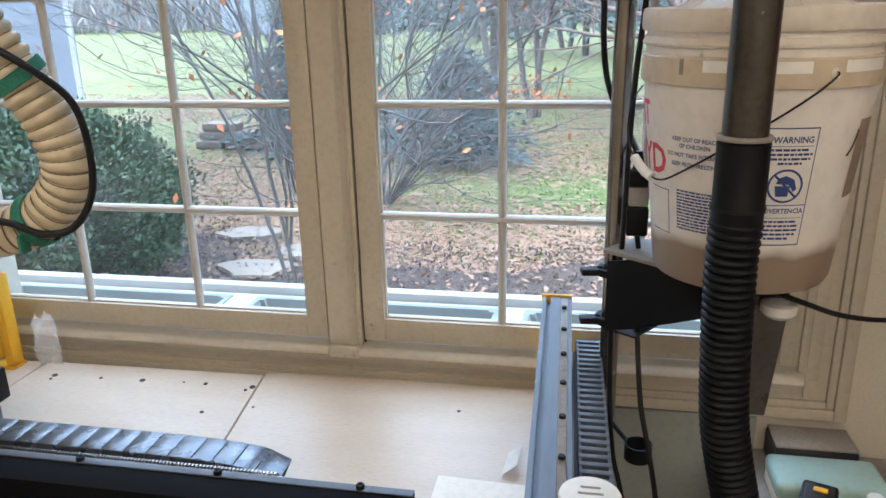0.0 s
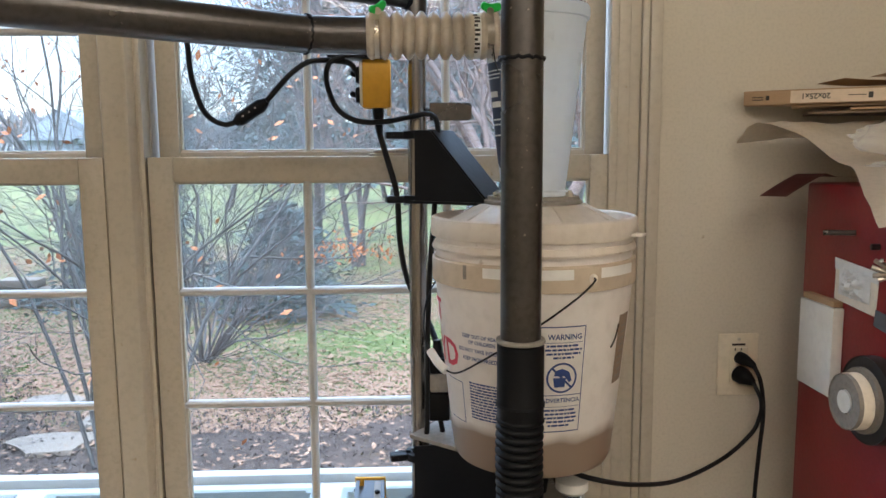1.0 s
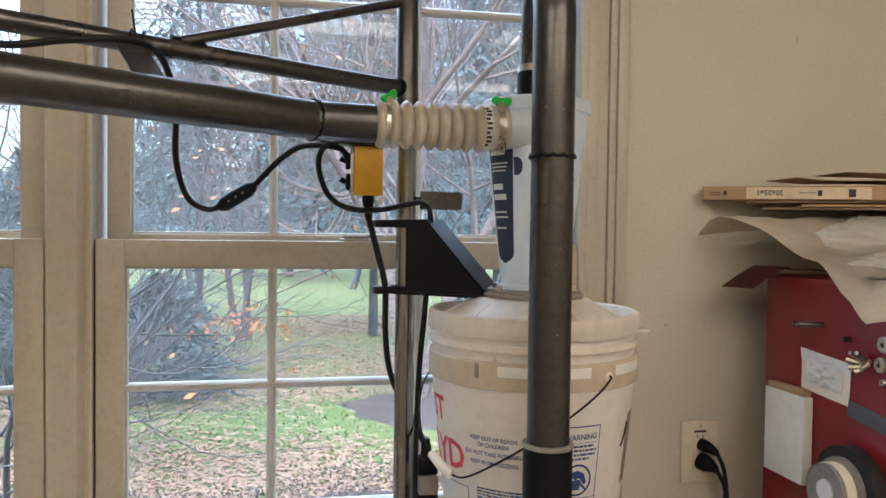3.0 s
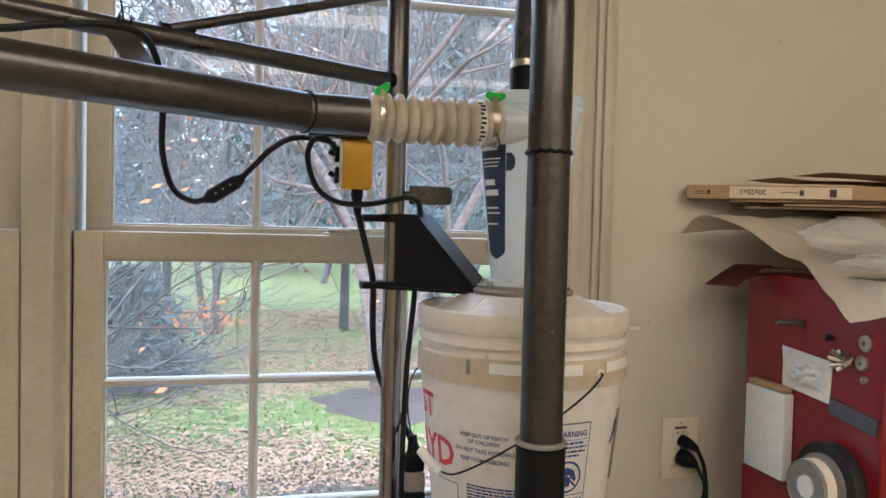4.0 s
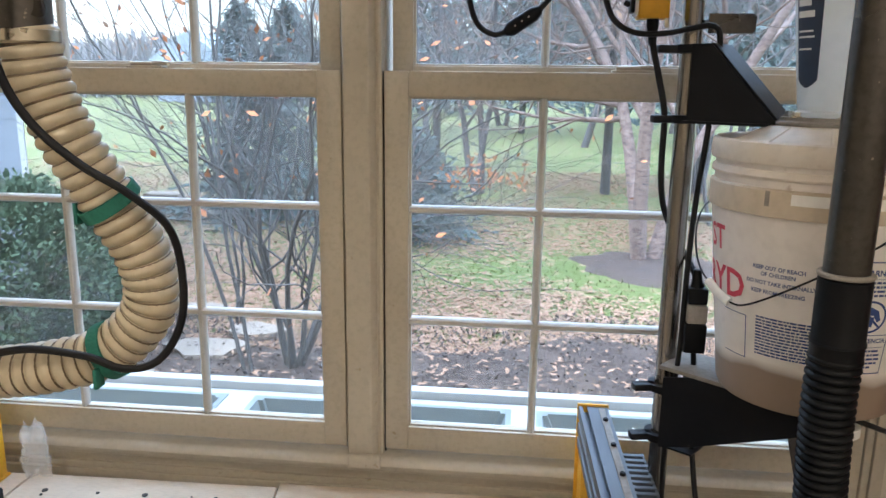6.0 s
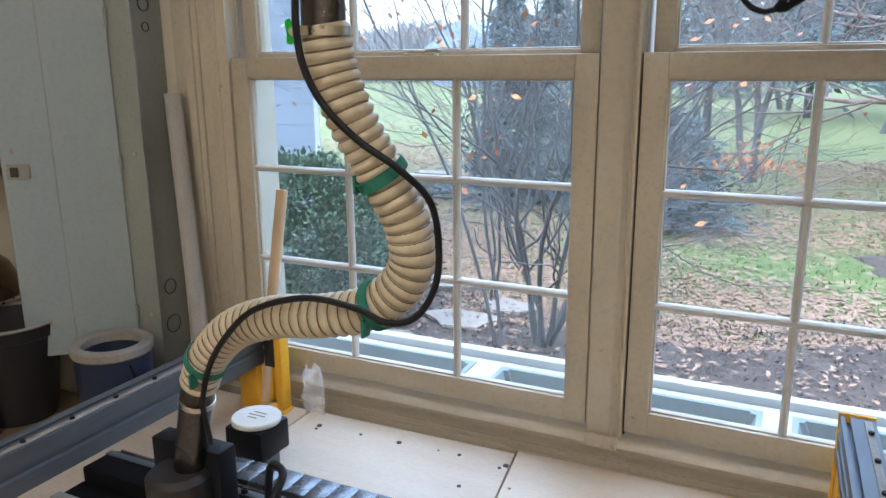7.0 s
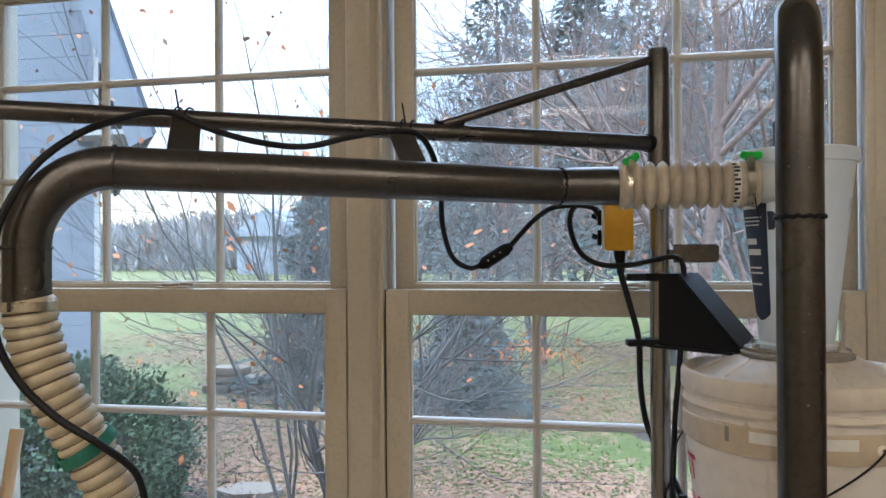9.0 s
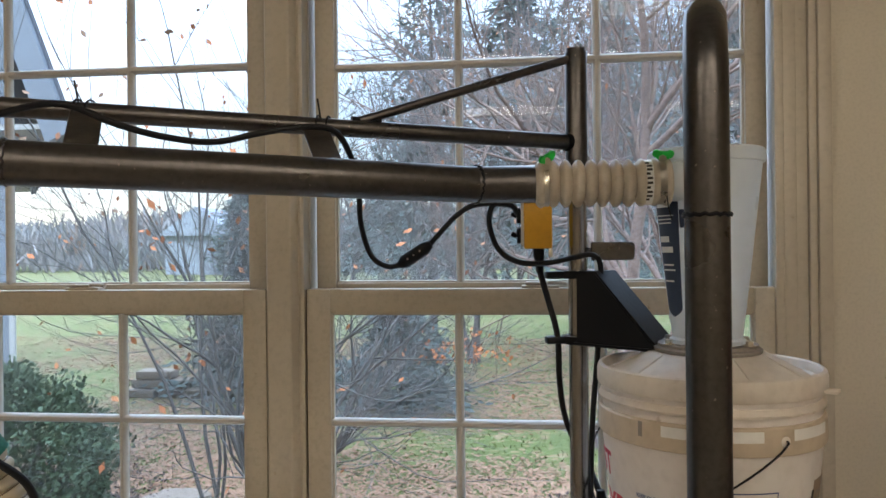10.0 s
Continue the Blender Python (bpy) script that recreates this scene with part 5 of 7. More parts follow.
for words, size, az, z, mat in (("KEEP OUT OF REACH", 0.0074, -39, 1.180, M_INK_B), ("OF CHILDREN", 0.0074, -39, 1.1715, M_INK_B), ("DO NOT TAKE INTERNALLY", 0.0074, -38, 1.160, M_INK_B),
                                ("KEEP FROM FREEZING", 0.0074, -39, 1.148, M_INK_B), ("ST", 0.046, -84, 1.192, M_INK_R), ("RYD", 0.054, -79, 1.132, M_INK_R),
                                ("WARNING", 0.0105, 9.5, 1.186, M_INK_B), ("ADVERTENCIA", 0.0085, 8.6, 1.0985, M_INK_B)):
    part("lettering", text_bm(words, size, on_bucket(az, z, 0.93)), mat, bucket, "printed lettering", 0)
PRINT = random.Random(21)


def word_line(z, a0, a1, h):
    """A line of small print: bars as long as words."""
    bm, a = bmesh.new(), a0
    while a < a1 - 0.6:
        b = min(a1, a + PRINT.uniform(1.0, 4.2))
        merge(bm, wrapped(None, a, b, z, z + h, 2, 1, buck_r, 0.0008))
        a = b + 0.55
    return bm


# the warning panel: border, triangle, ring sign and small print
for a0, a1, z0, z1 in ((-4.5, 21.5, 1.2025, 1.204), (-4.5, 21.5, 1.056, 1.0575), (-4.5, -4.0, 1.0575, 1.2025), (21.0, 21.5, 1.0575, 1.2025), (-4.0, 21.0, 1.1082, 1.1092), (-3.0, 20.0, 1.0920, 1.0926), (-3.0, 20.0, 1.1815, 1.1821)):
    part("label_line", wrapped(None, a0, a1, z0, z1, 6, 2, buck_r, 0.0008), M_INK_B, bucket, smooth=0)
for i, (z, a0, a1) in enumerate(((1.176, -1, 18), (1.1705, -2, 20), (1.165, -1, 19), (1.1595, 3, 15), (1.086, -2, 18), (1.0805, -1, 19), (1.075, -2, 19), (1.0695, 0, 18), (1.064, 1, 15))):
    part("label_print", word_line(z, a0, a1, 0.0028), M_INK_B, bucket, smooth=0)
sign = on_bucket(8.5, 1.1330)


def flat_ring(r0, r1, n=40):
    bm = bmesh.new()
    a = [bm.verts.new(sign(r0 * math.cos(6.2832 * i / n), r0 * math.sin(6.2832 * i / n))) for i in range(n)]
    b = [bm.verts.new(sign(r1 * math.cos(6.2832 * i / n), r1 * math.sin(6.2832 * i / n))) for i in range(n)]
    for i in range(n):
        bm.faces.new((a[i], a[(i + 1) % n], b[(i + 1) % n], b[i]))
    return bm


def flat_shape(outline):
    bm = bmesh.new()
    bm.faces.new([bm.verts.new(sign(x, y)) for x, y in outline])
    return bm


part("sign_ring", flat_ring(0.0185, 0.0212), M_INK_B, bucket, "blue ring sign", 0)
part("sign_shape", flat_shape([(-0.010, -0.013), (0.004, -0.013), (0.006, 0.000), (-0.012, 0.000)]), M_INK_B, bucket, "", 0)
part("sign_shape", flat_shape([(-0.011, 0.003), (0.004, 0.002), (0.010, -0.007), (0.014, -0.004), (0.010, 0.008), (0.000, 0.013), (-0.009, 0.010)]), M_INK_B, bucket, "", 0)
part("sign_shape", flat_shape([(-0.0145, 0.0125), (-0.0125, 0.0145), (0.0145, -0.0125), (0.0125, -0.0145)]), M_INK_B, bucket, "", 0)
for i in range(13):
    part("label_print", word_line(1.1140 - 0.0042 * i, -50, -13 - 1.2 * ((i * 7) % 4), 0.0024), M_INK_B, bucket, smooth=0)
for a0, a1, z0, z1 in ((-57, -56.4, 1.052, 1.112), (-75, -57, 1.1112, 1.1122), (-75, -57, 1.052, 1.053)):
    part("label_line", wrapped(None, a0, a1, z0, z1, 3, 2, buck_r, 0.0008), M_INK_B, bucket, smooth=0)
part("sticker", wrapped(None, 49, 64, 1.110, 1.208, 4, 6, buck_r, 0.0008), material("brown_sticker", (0.30, 0.22, 0.16), 0.6, second=(0.22, 0.16, 0.12), big=20, fine=120, mix=0.6, bump=0.02), bucket, "faded brown printed sticker")
for i in range(9):
    part("print_bar", wrapped(None, 51 + (i * 5) % 3, 61, 1.118 + 0.009 * i, 1.121 + 0.009 * i, 3, 1, buck_r, 0.0014), M_DUST, bucket, smooth=0)
part("marker_scuff", sweep(smooth_path([Vector(on_bucket(43, 1.165)(0, 0)), Vector(on_bucket(47, 1.178)(0, 0)), Vector(on_bucket(49, 1.196)(0, 0))], 0.005), 0.0012, 5), M_INK_K, bucket)
part("tape_mark", wrapped(None, -47.5, -45.0, 1.262, 1.281, 2, 2, lambda z: 0.1475, 0.0006), M_DUST, bucket)
# the wire handle, hanging against the side, with its grip


def about(az, r, z):
    a = radians(az)
    return Vector((BX + r * math.sin(a), BY - r * math.cos(a), z))


bail = bucket
wire = smooth_path([about(24, 0.147, 1.268), about(23, 0.152, 1.264), about(15, 0.153, 1.247), about(2, 0.151, 1.222), about(-18, 0.147, 1.185), about(-40, 0.143, 1.148), about(-55, 0.142, 1.128), about(-62, 0.147, 1.128), about(-68, 0.152, 1.135), about(-86, 0.160, 1.165), about(-105, 0.160, 1.21), about(-125, 0.155, 1.24), about(-156, 0.148, 1.266)], 0.006)
part("wire", sweep(wire, 0.0013, 6), M_BLACK, bail)
part("grip", sweep(smooth_path([about(-62, 0.148, 1.128), about(-68, 0.1525, 1.1355), about(-76, 0.1565, 1.148)], 0.006), 0.0062, 14), M_WHITEP, bail, "white plastic grip")
for a in (23, -157):
    band(about(a, 0.1482, 1.266), about(a, 1, 0) - about(a, 0, 0), 0.0022, 0.004, 0.0045, M_LID, bail, "ear", n=16)

# ---- brackets on the post ----
U = Vector((BX - PX, BY - PY, 0)).normalized()
V = Vector((-U.y, U.x, 0))


def split_clamp(parent, z):
    bm = rings([(0.0156, z - 0.006), (0.026, z - 0.006), (0.026, z + 0.006), (0.0156, z + 0.006)], (PX, PY), 24, closed=True)
    box(-0.052, -0.014, -0.010, 0.010, z - 0.006, z + 0.006, 0.003, m=Matrix.Translation((PX, PY, 0)) @ Matrix.Rotation(radians(12), 4, "Z"), bm=bm)
    part("post_clamp", bm, M_BLACK, parent)
    part("clamp_bolt", rod((PX - 0.040, PY - 0.018, z - 0.001), (PX - 0.040, PY + 0.014, z - 0.001), 0.0035, 8), M_CLAMP, parent)


ub = thing("cyclone_bracket", (PX, PY, 1.36), "black steel gusset bracket bolted to the post", "bracket")
for off in (0.030, -0.027):
    part("gusset", prism([(0.016, 1.354), (0.140, 1.354), (0.140, 1.360), (0.046, 1.462), (0.016, 1.462)], 0.003, frame_of(Vector((PX, PY, 0)) + V * off, U, (0, 0, 1))), M_BLACK, ub)
sl = Vector((PX, PY, 1.463)) + U * 0.046
sd = (Vector((PX, PY, 1.361)) + U * 0.141) - sl
part("slope_plate", prism([(0, -0.0305), (sd.length, -0.0305), (sd.length, 0.0305), (0, 0.0305)], 0.003, frame_of(sl, sd, V), 0.0006), M_BLACK, ub)
part("top_plate", prism([(0.012, -0.0305), (0.048, -0.0305), (0.048, 0.0305), (0.012, 0.0305)], 0.003, frame_of(Vector((PX, PY, 1.4615)), U, V), 0.0006), M_BLACK, ub)
part("foot_plate", prism([(0.010, -0.034), (0.15, -0.034), (0.19, -0.05), (0.19, 0.05), (0.15, 0.034), (0.010, 0.034)], 0.004, frame_of(Vector((PX, PY, 1.352)), U, V), 0.0008), M_BLACK, ub)
split_clamp(ub, 1.458)
split_clamp(ub, 1.357)
lb = thing("bucket_bracket", (PX, PY, 0.84), "black steel bracket on the post carrying the bucket", "bracket")
for off in (0.040, -0.037):
    part("side_web", prism([(0.016, 0.842), (0.07, 0.860), (0.25, 0.941), (0.255, 0.972), (0.06, 0.972), (0.016, 0.960)], 0.003, frame_of(Vector((PX, PY, 0)) + V * off, U, (0, 0, 1))), M_BLACK, lb)
part("front_web", box(0.016, 0.07, -0.037, 0.037, 0.8425, 0.846, m=frame_of((PX, PY, 0), U, V)), M_BLACK, lb, smooth=0)
part("top_plate", prism([(-0.01, -0.045), (0.08, -0.05), (0.20, -0.062), (0.24, -0.055), (0.24, 0.055), (0.20, 0.062), (0.08, 0.05), (-0.01, 0.045)], 0.006, frame_of(Vector((PX, PY, 0.9745)) + U * 0.02, U, V), 0.001), M_DUST, lb, "dusty top plate")
split_clamp(lb, 0.930)
split_clamp(lb, 0.845)
part("strut", prism([(0.351, 0.968), (0.351, 0.904), (0.337, 0.741), (0.307, 0.741), (0.251, 0.968)], 0.004, frame_of((0, 1.142, 0), (1, 0, 0), (0, 0, 1)), 0.0008), M_STEEL, lb, "dull grey tapered steel gusset")
part("end_cap", rings([(0.0, 0.908), (0.0175, 0.911), (0.0250, 0.918), (0.0250, 0.931), (0.0200, 0.934), (0.0, 0.935)], (0.335, 1.125), 28), M_WHITEP, lb, "pale plastic end cap")
fl = thing("tool_rest", (0.15, 1.232, 1.50), "small dark steel plate welded to a stub on the post", "bracket")
part("plate", prism([(0, 0), (0.062, 0), (0.066, 0.004), (0.066, 0.024), (0.062, 0.028), (0, 0.028)], 0.004, frame_of((0.124, 1.232, 1.480), (1, -0.05, 0), (0, 0, 1)), 0.0008), M_STEEL, fl)
part("stub", rod((PX + 0.012, PY, 1.494), (0.13, 1.235, 1.494), 0.006, 10), M_STEEL, fl)

# ---- switch box and cables ----
sw = thing("switch_box", (0.042, 1.225, 1.50), "yellow steel switch box with black cable plugs", "switch box")
part("case", box(0.021, 0.064, 1.205, 1.245, 1.499, 1.572, 0.0025), M_YELLOW, sw)
part("face_plate", box(0.0165, 0.0208, 1.209, 1.241, 1.503, 1.570, 0.001), M_WHITEP, sw)
for z in (1.519, 1.550):
    part("socket", box(0.010, 0.0166, 1.213, 1.237, z - 0.012, z + 0.012, 0.002), M_RUBBER, sw)
    part("toggle", rod((0.002, 1.225, z + 0.004), (0.0102, 1.225, z), 0.0042, 10), M_RUBBER, sw)
part("strain_relief", sweep_radii([((0.0435, 1.220, 1.499), 0.009), ((0.0435, 1.220, 1.490), 0.009), ((0.0440, 1.220, 1.480), 0.007), ((0.0450, 1.220, 1.462), 0.0055)], 14), M_RUBBER, sw)
part("mount_tab", box(0.058, 0.064, 1.206, 1.212, 1.486, 1.4995, 0.001), M_CLAMP, sw)
part("hanger", box(-0.03, 0.06, 1.19, 1.235, 1.5725, 1.577, 0.001), M_BLACK, sw, "black steel hanger strip")


def cable(label, pts, r=0.0042, name="power_cable", step=0.008):
    return alone(name, sweep(smooth_path(pts, step), r, 10), M_CABLE, label, "cable")


cable("black power cable strapped along the hose and boom", [(-0.872, 0.80, 0.86), (-0.866, 0.785, 0.93), (-0.828, 0.765, 1.004), (-0.775, 0.75, 1.066), (-0.725, 0.748, 1.107), (-0.644, 0.745, 1.133), (-0.578, 0.752, 1.127), (-0.539, 0.755, 1.114), (-0.509, 0.77, 1.118), (-0.487, 0.78, 1.153), (-0.48, 0.78, 1.203), (-0.488, 0.775, 1.258), (-0.512, 0.745, 1.298), (-0.55, 0.73, 1.327), (-0.588, 0.722, 1.364), (-0.607, 0.712, 1.409), (-0.610, 0.708, 1.461), (-0.605, 0.712, 1.53), (-0.585, 0.735, 1.59), (-0.56, 0.77, 1.630), (-0.539, 0.81, 1.653), (-0.511, 0.87, 1.673), (-0.454, 0.89, 1.651), (-0.408, 0.92, 1.639), (-0.362, 0.955, 1.637), (-0.309, 0.98, 1.651), (-0.255, 1.01, 1.662), (-0.225, 1.03, 1.656), (-0.212, 1.065, 1.622), (-0.216, 1.12, 1.587), (-0.22, 1.15, 1.538), (-0.209, 1.17, 1.491), (-0.185, 1.18, 1.474), (-0.165, 1.18, 1.478)])
pl = thing("inline_connector", (-0.142, 1.18, 1.493), "grey-black inline cable connector", "connector")
part("shell", sweep_radii([((-0.168, 1.18, 1.476), 0.0055), ((-0.160, 1.18, 1.481), 0.0105), ((-0.128, 1.18, 1.502), 0.0105), ((-0.119, 1.18, 1.508), 0.006)], 16), M_BLACK, pl)
for k in (0.25, 0.45, 0.65):
    p = Vector((-0.165, 1.1695, 1.478)).lerp(Vector((-0.119, 1.1695, 1.508)), k)
    part("mark", rod(p, p + Vector((0, -0.0012, 0)), 0.0015, 8), M_DUST, pl)
cable("black cable from the connector to the switch box", [(-0.121, 1.18, 1.507), (-0.10, 1.18, 1.530), (-0.08, 1.18, 1.550), (-0.05, 1.178, 1.566), (0.0, 1.20, 1.566), (0.012, 1.225, 1.552)])
cable("black cable looping past the post and down", [(-0.005, 1.19, 1.5735), (-0.025, 1.18, 1.564), (-0.031, 1.185, 1.537), (-0.017, 1.19, 1.498), (0.012, 1.19, 1.479), (0.053, 1.19, 1.477), (0.095, 1.2, 1.485), (0.123, 1.2, 1.489), (0.135, 1.2, 1.472), (0.133, 1.2, 1.401), (0.128, 1.2, 1.325), (0.121, 1.2, 1.241), (0.117, 1.2, 1.131), (0.115, 1.2, 1.0), (0.105, 1.2, 0.86), (0.108, 1.2, 0.72), (0.118, 1.2, 0.61), (0.135, 1.15, 0.55), (0.15, 1.1, 0.4)])
cable("thick black cable dropping from the switch box", [(0.0445, 1.218, 1.47), (0.046, 1.215, 1.459), (0.058, 1.22, 1.416), (0.071, 1.228, 1.363), (0.074, 1.240, 1.293), (0.082, 1.258, 1.235), (0.098, 1.266, 1.19), (0.118, 1.255, 1.155), (0.130, 1.222, 1.13), (0.133, 1.20, 1.115)], 0.0048)
cn = thing("cable_connector", (0.136, 1.2, 1.06), "black and grey extension plug hanging on its cable", "plug")
part("strain_relief", sweep_radii([((0.132, 1.2, 1.135), 0.006), ((0.133, 1.2, 1.115), 0.0085), ((0.134, 1.2, 1.108), 0.0115)], 12), M_RUBBER, cn)
part("plug_body", box(0.119, 0.149, 1.187, 1.213, 1.082, 1.108, 0.004), M_RUBBER, cn)
part("grey_block", box(0.120, 0.150, 1.187, 1.213, 1.052, 1.0815, 0.003), M_DUST, cn, "grey plastic socket half")
part("lower_plug", box(0.118, 0.151, 1.186, 1.214, 1.005, 1.0515, 0.004), M_RUBBER, cn)
cable("black cable running down beside the post", [(0.136, 1.2, 1.006), (0.142, 1.21, 0.96), (0.144, 1.2, 0.868), (0.152, 1.15, 0.754), (0.164, 1.12, 0.692), (0.179, 1.08, 0.618), (0.20, 1.05, 0.45), (0.25, 1.0, 0.2), (0.4, 0.95, 0.01)])

# ---- work table and router table ----
BZ = 0.612
table = thing("router_table", (-0.7, 0.8, 0), "plywood-topped router table under the window", "work table")
def board(outline, top, label):
    part("board", prism(outline, 0.017, Matrix.Translation((0, 0, top - 0.017)), 0.0012), M_PLY, table, label)


board([(-0.436, 0.15), (0.02, 0.15), (0.02, 1.408), (-0.601, 1.402)], BZ, "pale plywood sheet")
board([(-1.112, 0.15), (-0.4385, 0.15), (-0.6035, 1.388), (-1.112, 1.378)], BZ - 0.001, "pale plywood sheet with screw holes")
board([(-1.42, 0.15), (-1.119, 0.15), (-1.119, 1.378), (-1.42, 1.378)], BZ - 0.003, "pale plywood sheet")
part("under_frame", box(-1.40, 0.01, 0.2, 1.40, 0.50, BZ - 0.019), M_WOODP, table, smooth=0)
for lx in (-1.36, -0.03):
    for ly in (0.25, 1.36):
        part("leg", box(lx - 0.035, lx + 0.035, ly - 0.035, ly + 0.035, 0, 0.4995, 0.003), M_WOODP, table)
for x, y, r in ((-1.051, 1.318, 0.006), (-1.049, 1.302, 0.003), (-0.943, 1.321, 0.0035), (-0.848, 1.325, 0.006), (-0.755, 1.33, 0.002), (-0.707, 1.331, 0.004), (-0.658, 1.222, 0.004), (-0.603, 1.332, 0.006), (-0.612, 1.318, 0.0035), (-0.566, 1.254, 0.003), (-0.167, 1.300, 0.004)):
    part("screw_hole", rings([(0.0, BZ + 0.0006), (r, BZ + 0.0006), (r, BZ - 0.0012)], (x, y), 12, cap=False), M_INK_K, table)
part("paper_patch", prism([(0, 0), (0.17, 0.0), (0.17, 0.055), (0, 0.06)], 0.0006, Matrix.Translation((-0.165, 1.03, BZ + 0.0002))), M_PAPER, table, "pale masking strip")
scrap = alone("paper_scrap", prism([(0, 0), (0.03, 0.01), (0.045, 0.05), (0.02, 0.045)], 0.0008, pose(-0.062, 1.10, BZ + 0.004, 8, -25, 10)), M_WHITEP, "small torn scrap of white paper on the plywood", "paper scrap")


def skew(bm):
    """Turns what lies along the rail a little off square."""
    for v in bm.verts:
        v.co.x += 0.031 * (1.385 - v.co.y)
    return bm


def extrusion(name, label, x0, x1, y0, y1, zb, zt, grooves, strip, turn=lambda bm: bm):
    """An aluminium rail along y with slots in its top, a steel strip and bolts."""
    t = thing(name, ((x0 + x1) / 2, (y0 + y1) / 2, zb), label, "machine rail", "machine rails")
    prof, x = [(x0, zb)], x0
    prof = [(x0, zb), (x1, zb), (x1, zb + 0.03), (x1 - 0.006, zb + 0.033), (x1 - 0.006, zb + 0.041), (x1, zb + 0.044), (x1, zt)]
    for g in sorted(grooves, reverse=True):
        prof += [(g + 0.004, zt), (g + 0.004, zt - 0.003), (g + 0.007, zt - 0.004), (g + 0.007, zt - 0.012), (g - 0.007, zt - 0.012), (g - 0.007, zt - 0.004), (g - 0.004, zt - 0.003), (g - 0.004, zt)]
    prof += [(x0, zt)]
    for k in (0.35, 0.72):
        z = zt + (zb - zt) * k
        prof += [(x0, z + 0.006), (x0 + 0.006, z + 0.004), (x0 + 0.006, z - 0.004), (x0, z - 0.006)]
    part("bar", turn(prism(prof, y1 - y0, frame_of((0, y1, 0), (1, 0, 0), (0, 0, 1)))), M_ALU, t, smooth=0)
    part("steel_strip", turn(box(strip - 0.006, strip + 0.006, y0, y1 - 0.012, zt, zt + 0.003, 0.001)), M_DUST, t, "ground steel guide strip")
    y = y1 - 0.065
    while y > y0:
        bm = rings([(0.0046, zt + 0.004), (0.0046, zt + 0.0075), (0.0038, zt + 0.0085), (0.0, zt + 0.0085)], (strip, y), 14)
        part("bolt", turn(bm), M_BLACK, t)
        y -= 0.095
    part("end_plate", box(x0 - 0.002, x1 + 0.002, y1, y1 + 0.006, BZ + 0.0005, zt + 0.004, 0.001), M_YELLOW, t, "yellow end plate")
    for ys in (y1 - 0.03, y0 + 0.1):
        part("stand_plate", turn(box(x0 + 0.004, x1 - 0.004, ys - 0.03, ys + 0.028, BZ + 0.0005, zb - 0.0003, 0.001)), M_YELLOW, t, "yellow stand plate")
    return t


extrusion("rail", "silver aluminium machine rail with a steel guide strip", -0.017, 0.036, 0.25, 1.385, 0.745, 0.822, (-0.006,), 0.0235, skew)
extrusion("rail", "silver aluminium machine rail along the table edge", -1.285, -1.225, 0.25, 1.385, 0.723, 0.800, (-1.262,), -1.238)

# slotted cable chain lying beside the rail
ch = thing("cable_chain", (0.066, 1.05, BZ), "black slotted plastic cable chain along the rail", "cable chain")
y = 1.300
while y > 0.55:
    bm = box(0.0455, 0.0885, y - 0.0135, y - 0.0045, 0.770, 0.778, 0.001)
    box(0.0455, 0.050, y - 0.0178, y, 0.748, 0.777, 0.001, bm=bm)
    box(0.084, 0.0885, y - 0.0178, y, 0.748, 0.777, 0.001, bm=bm)
    part("link", skew(bm), M_ALU, ch)
    y -= 0.018
part("tray", skew(box(0.0412, 0.092, 0.5, 1.31, 0.742, 0.7475, 0.001)), M_ALU, ch)
part("support", skew(box(0.0412, 0.060, 0.5, 1.31, BZ + 0.001, 0.7418)), M_ALU, ch, smooth=0)

# gantry beam with rack and cable chain
gan = thing("gantry_beam", (-0.6, 0.86, BZ), "black machine gantry beam with a toothed rack", "gantry")
part("beam", box(-1.22, -0.158, 0.8385, 0.902, 0.640, 0.716, 0.002), M_BEAM, gan)
part("lower_beam", box(-1.22, -0.158, 0.790, 0.838, 0.640, 0.690, 0.002), M_BEAM, gan)
part("front_lip", box(-1.22, -0.158, 0.770, 0.7895, 0.660, 0.697, 0.002), M_DUST, gan)
part("cover_strip", box(-1.22, -0.158, 0.888, 0.9018, 0.7162, 0.7185, 0.0008), M_ALU, gan, "steel strip on the beam")
bm = bmesh.new()
x = -1.20
while x < -0.36:
    box(x, x + 0.0028, 0.9055, 0.9105, 0.708, 0.7195, bm=bm)
    x += 0.0058
box(-1.21, -0.35, 0.9022, 0.9055, 0.700, 0.7165, bm=bm)
part("rack", bm, M_BRIGHT, gan, "steel gear rack", 0)
for x in (-0.665, -0.445, -0.233, -0.90):
    bm = rings([(0.0062, 0.7186), (0.0062, 0.7235), (0.0052, 0.725), (0.0030, 0.725), (0.0030, 0.722), (0.0, 0.722)], (x, 0.894), 18)
    part("bolt", bm, M_BLACK, gan)
for x in (-1.20, -0.175):
    part("foot", box(x - 0.02, x + 0.02, 0.79, 0.90, BZ + 0.0005, 0.6395, 0.002), M_BLACK, gan)
gc = thing("gantry_chain", (-0.6, 0.96, BZ), "black cable chain of smooth links arching over the table", "cable chain")


def chain_top(x):
    """The chain's back runs flat and then curls down to the table."""
    k = max(0.0, (x + 0.56) / 0.20)
    return 0.708 - 0.012 * min(k, 1.0) ** 1.5 - 0.16 * max(0.0, k - 0.6) ** 2


n, px_, pz_ = 17, -1.00, chain_top(-1.00)
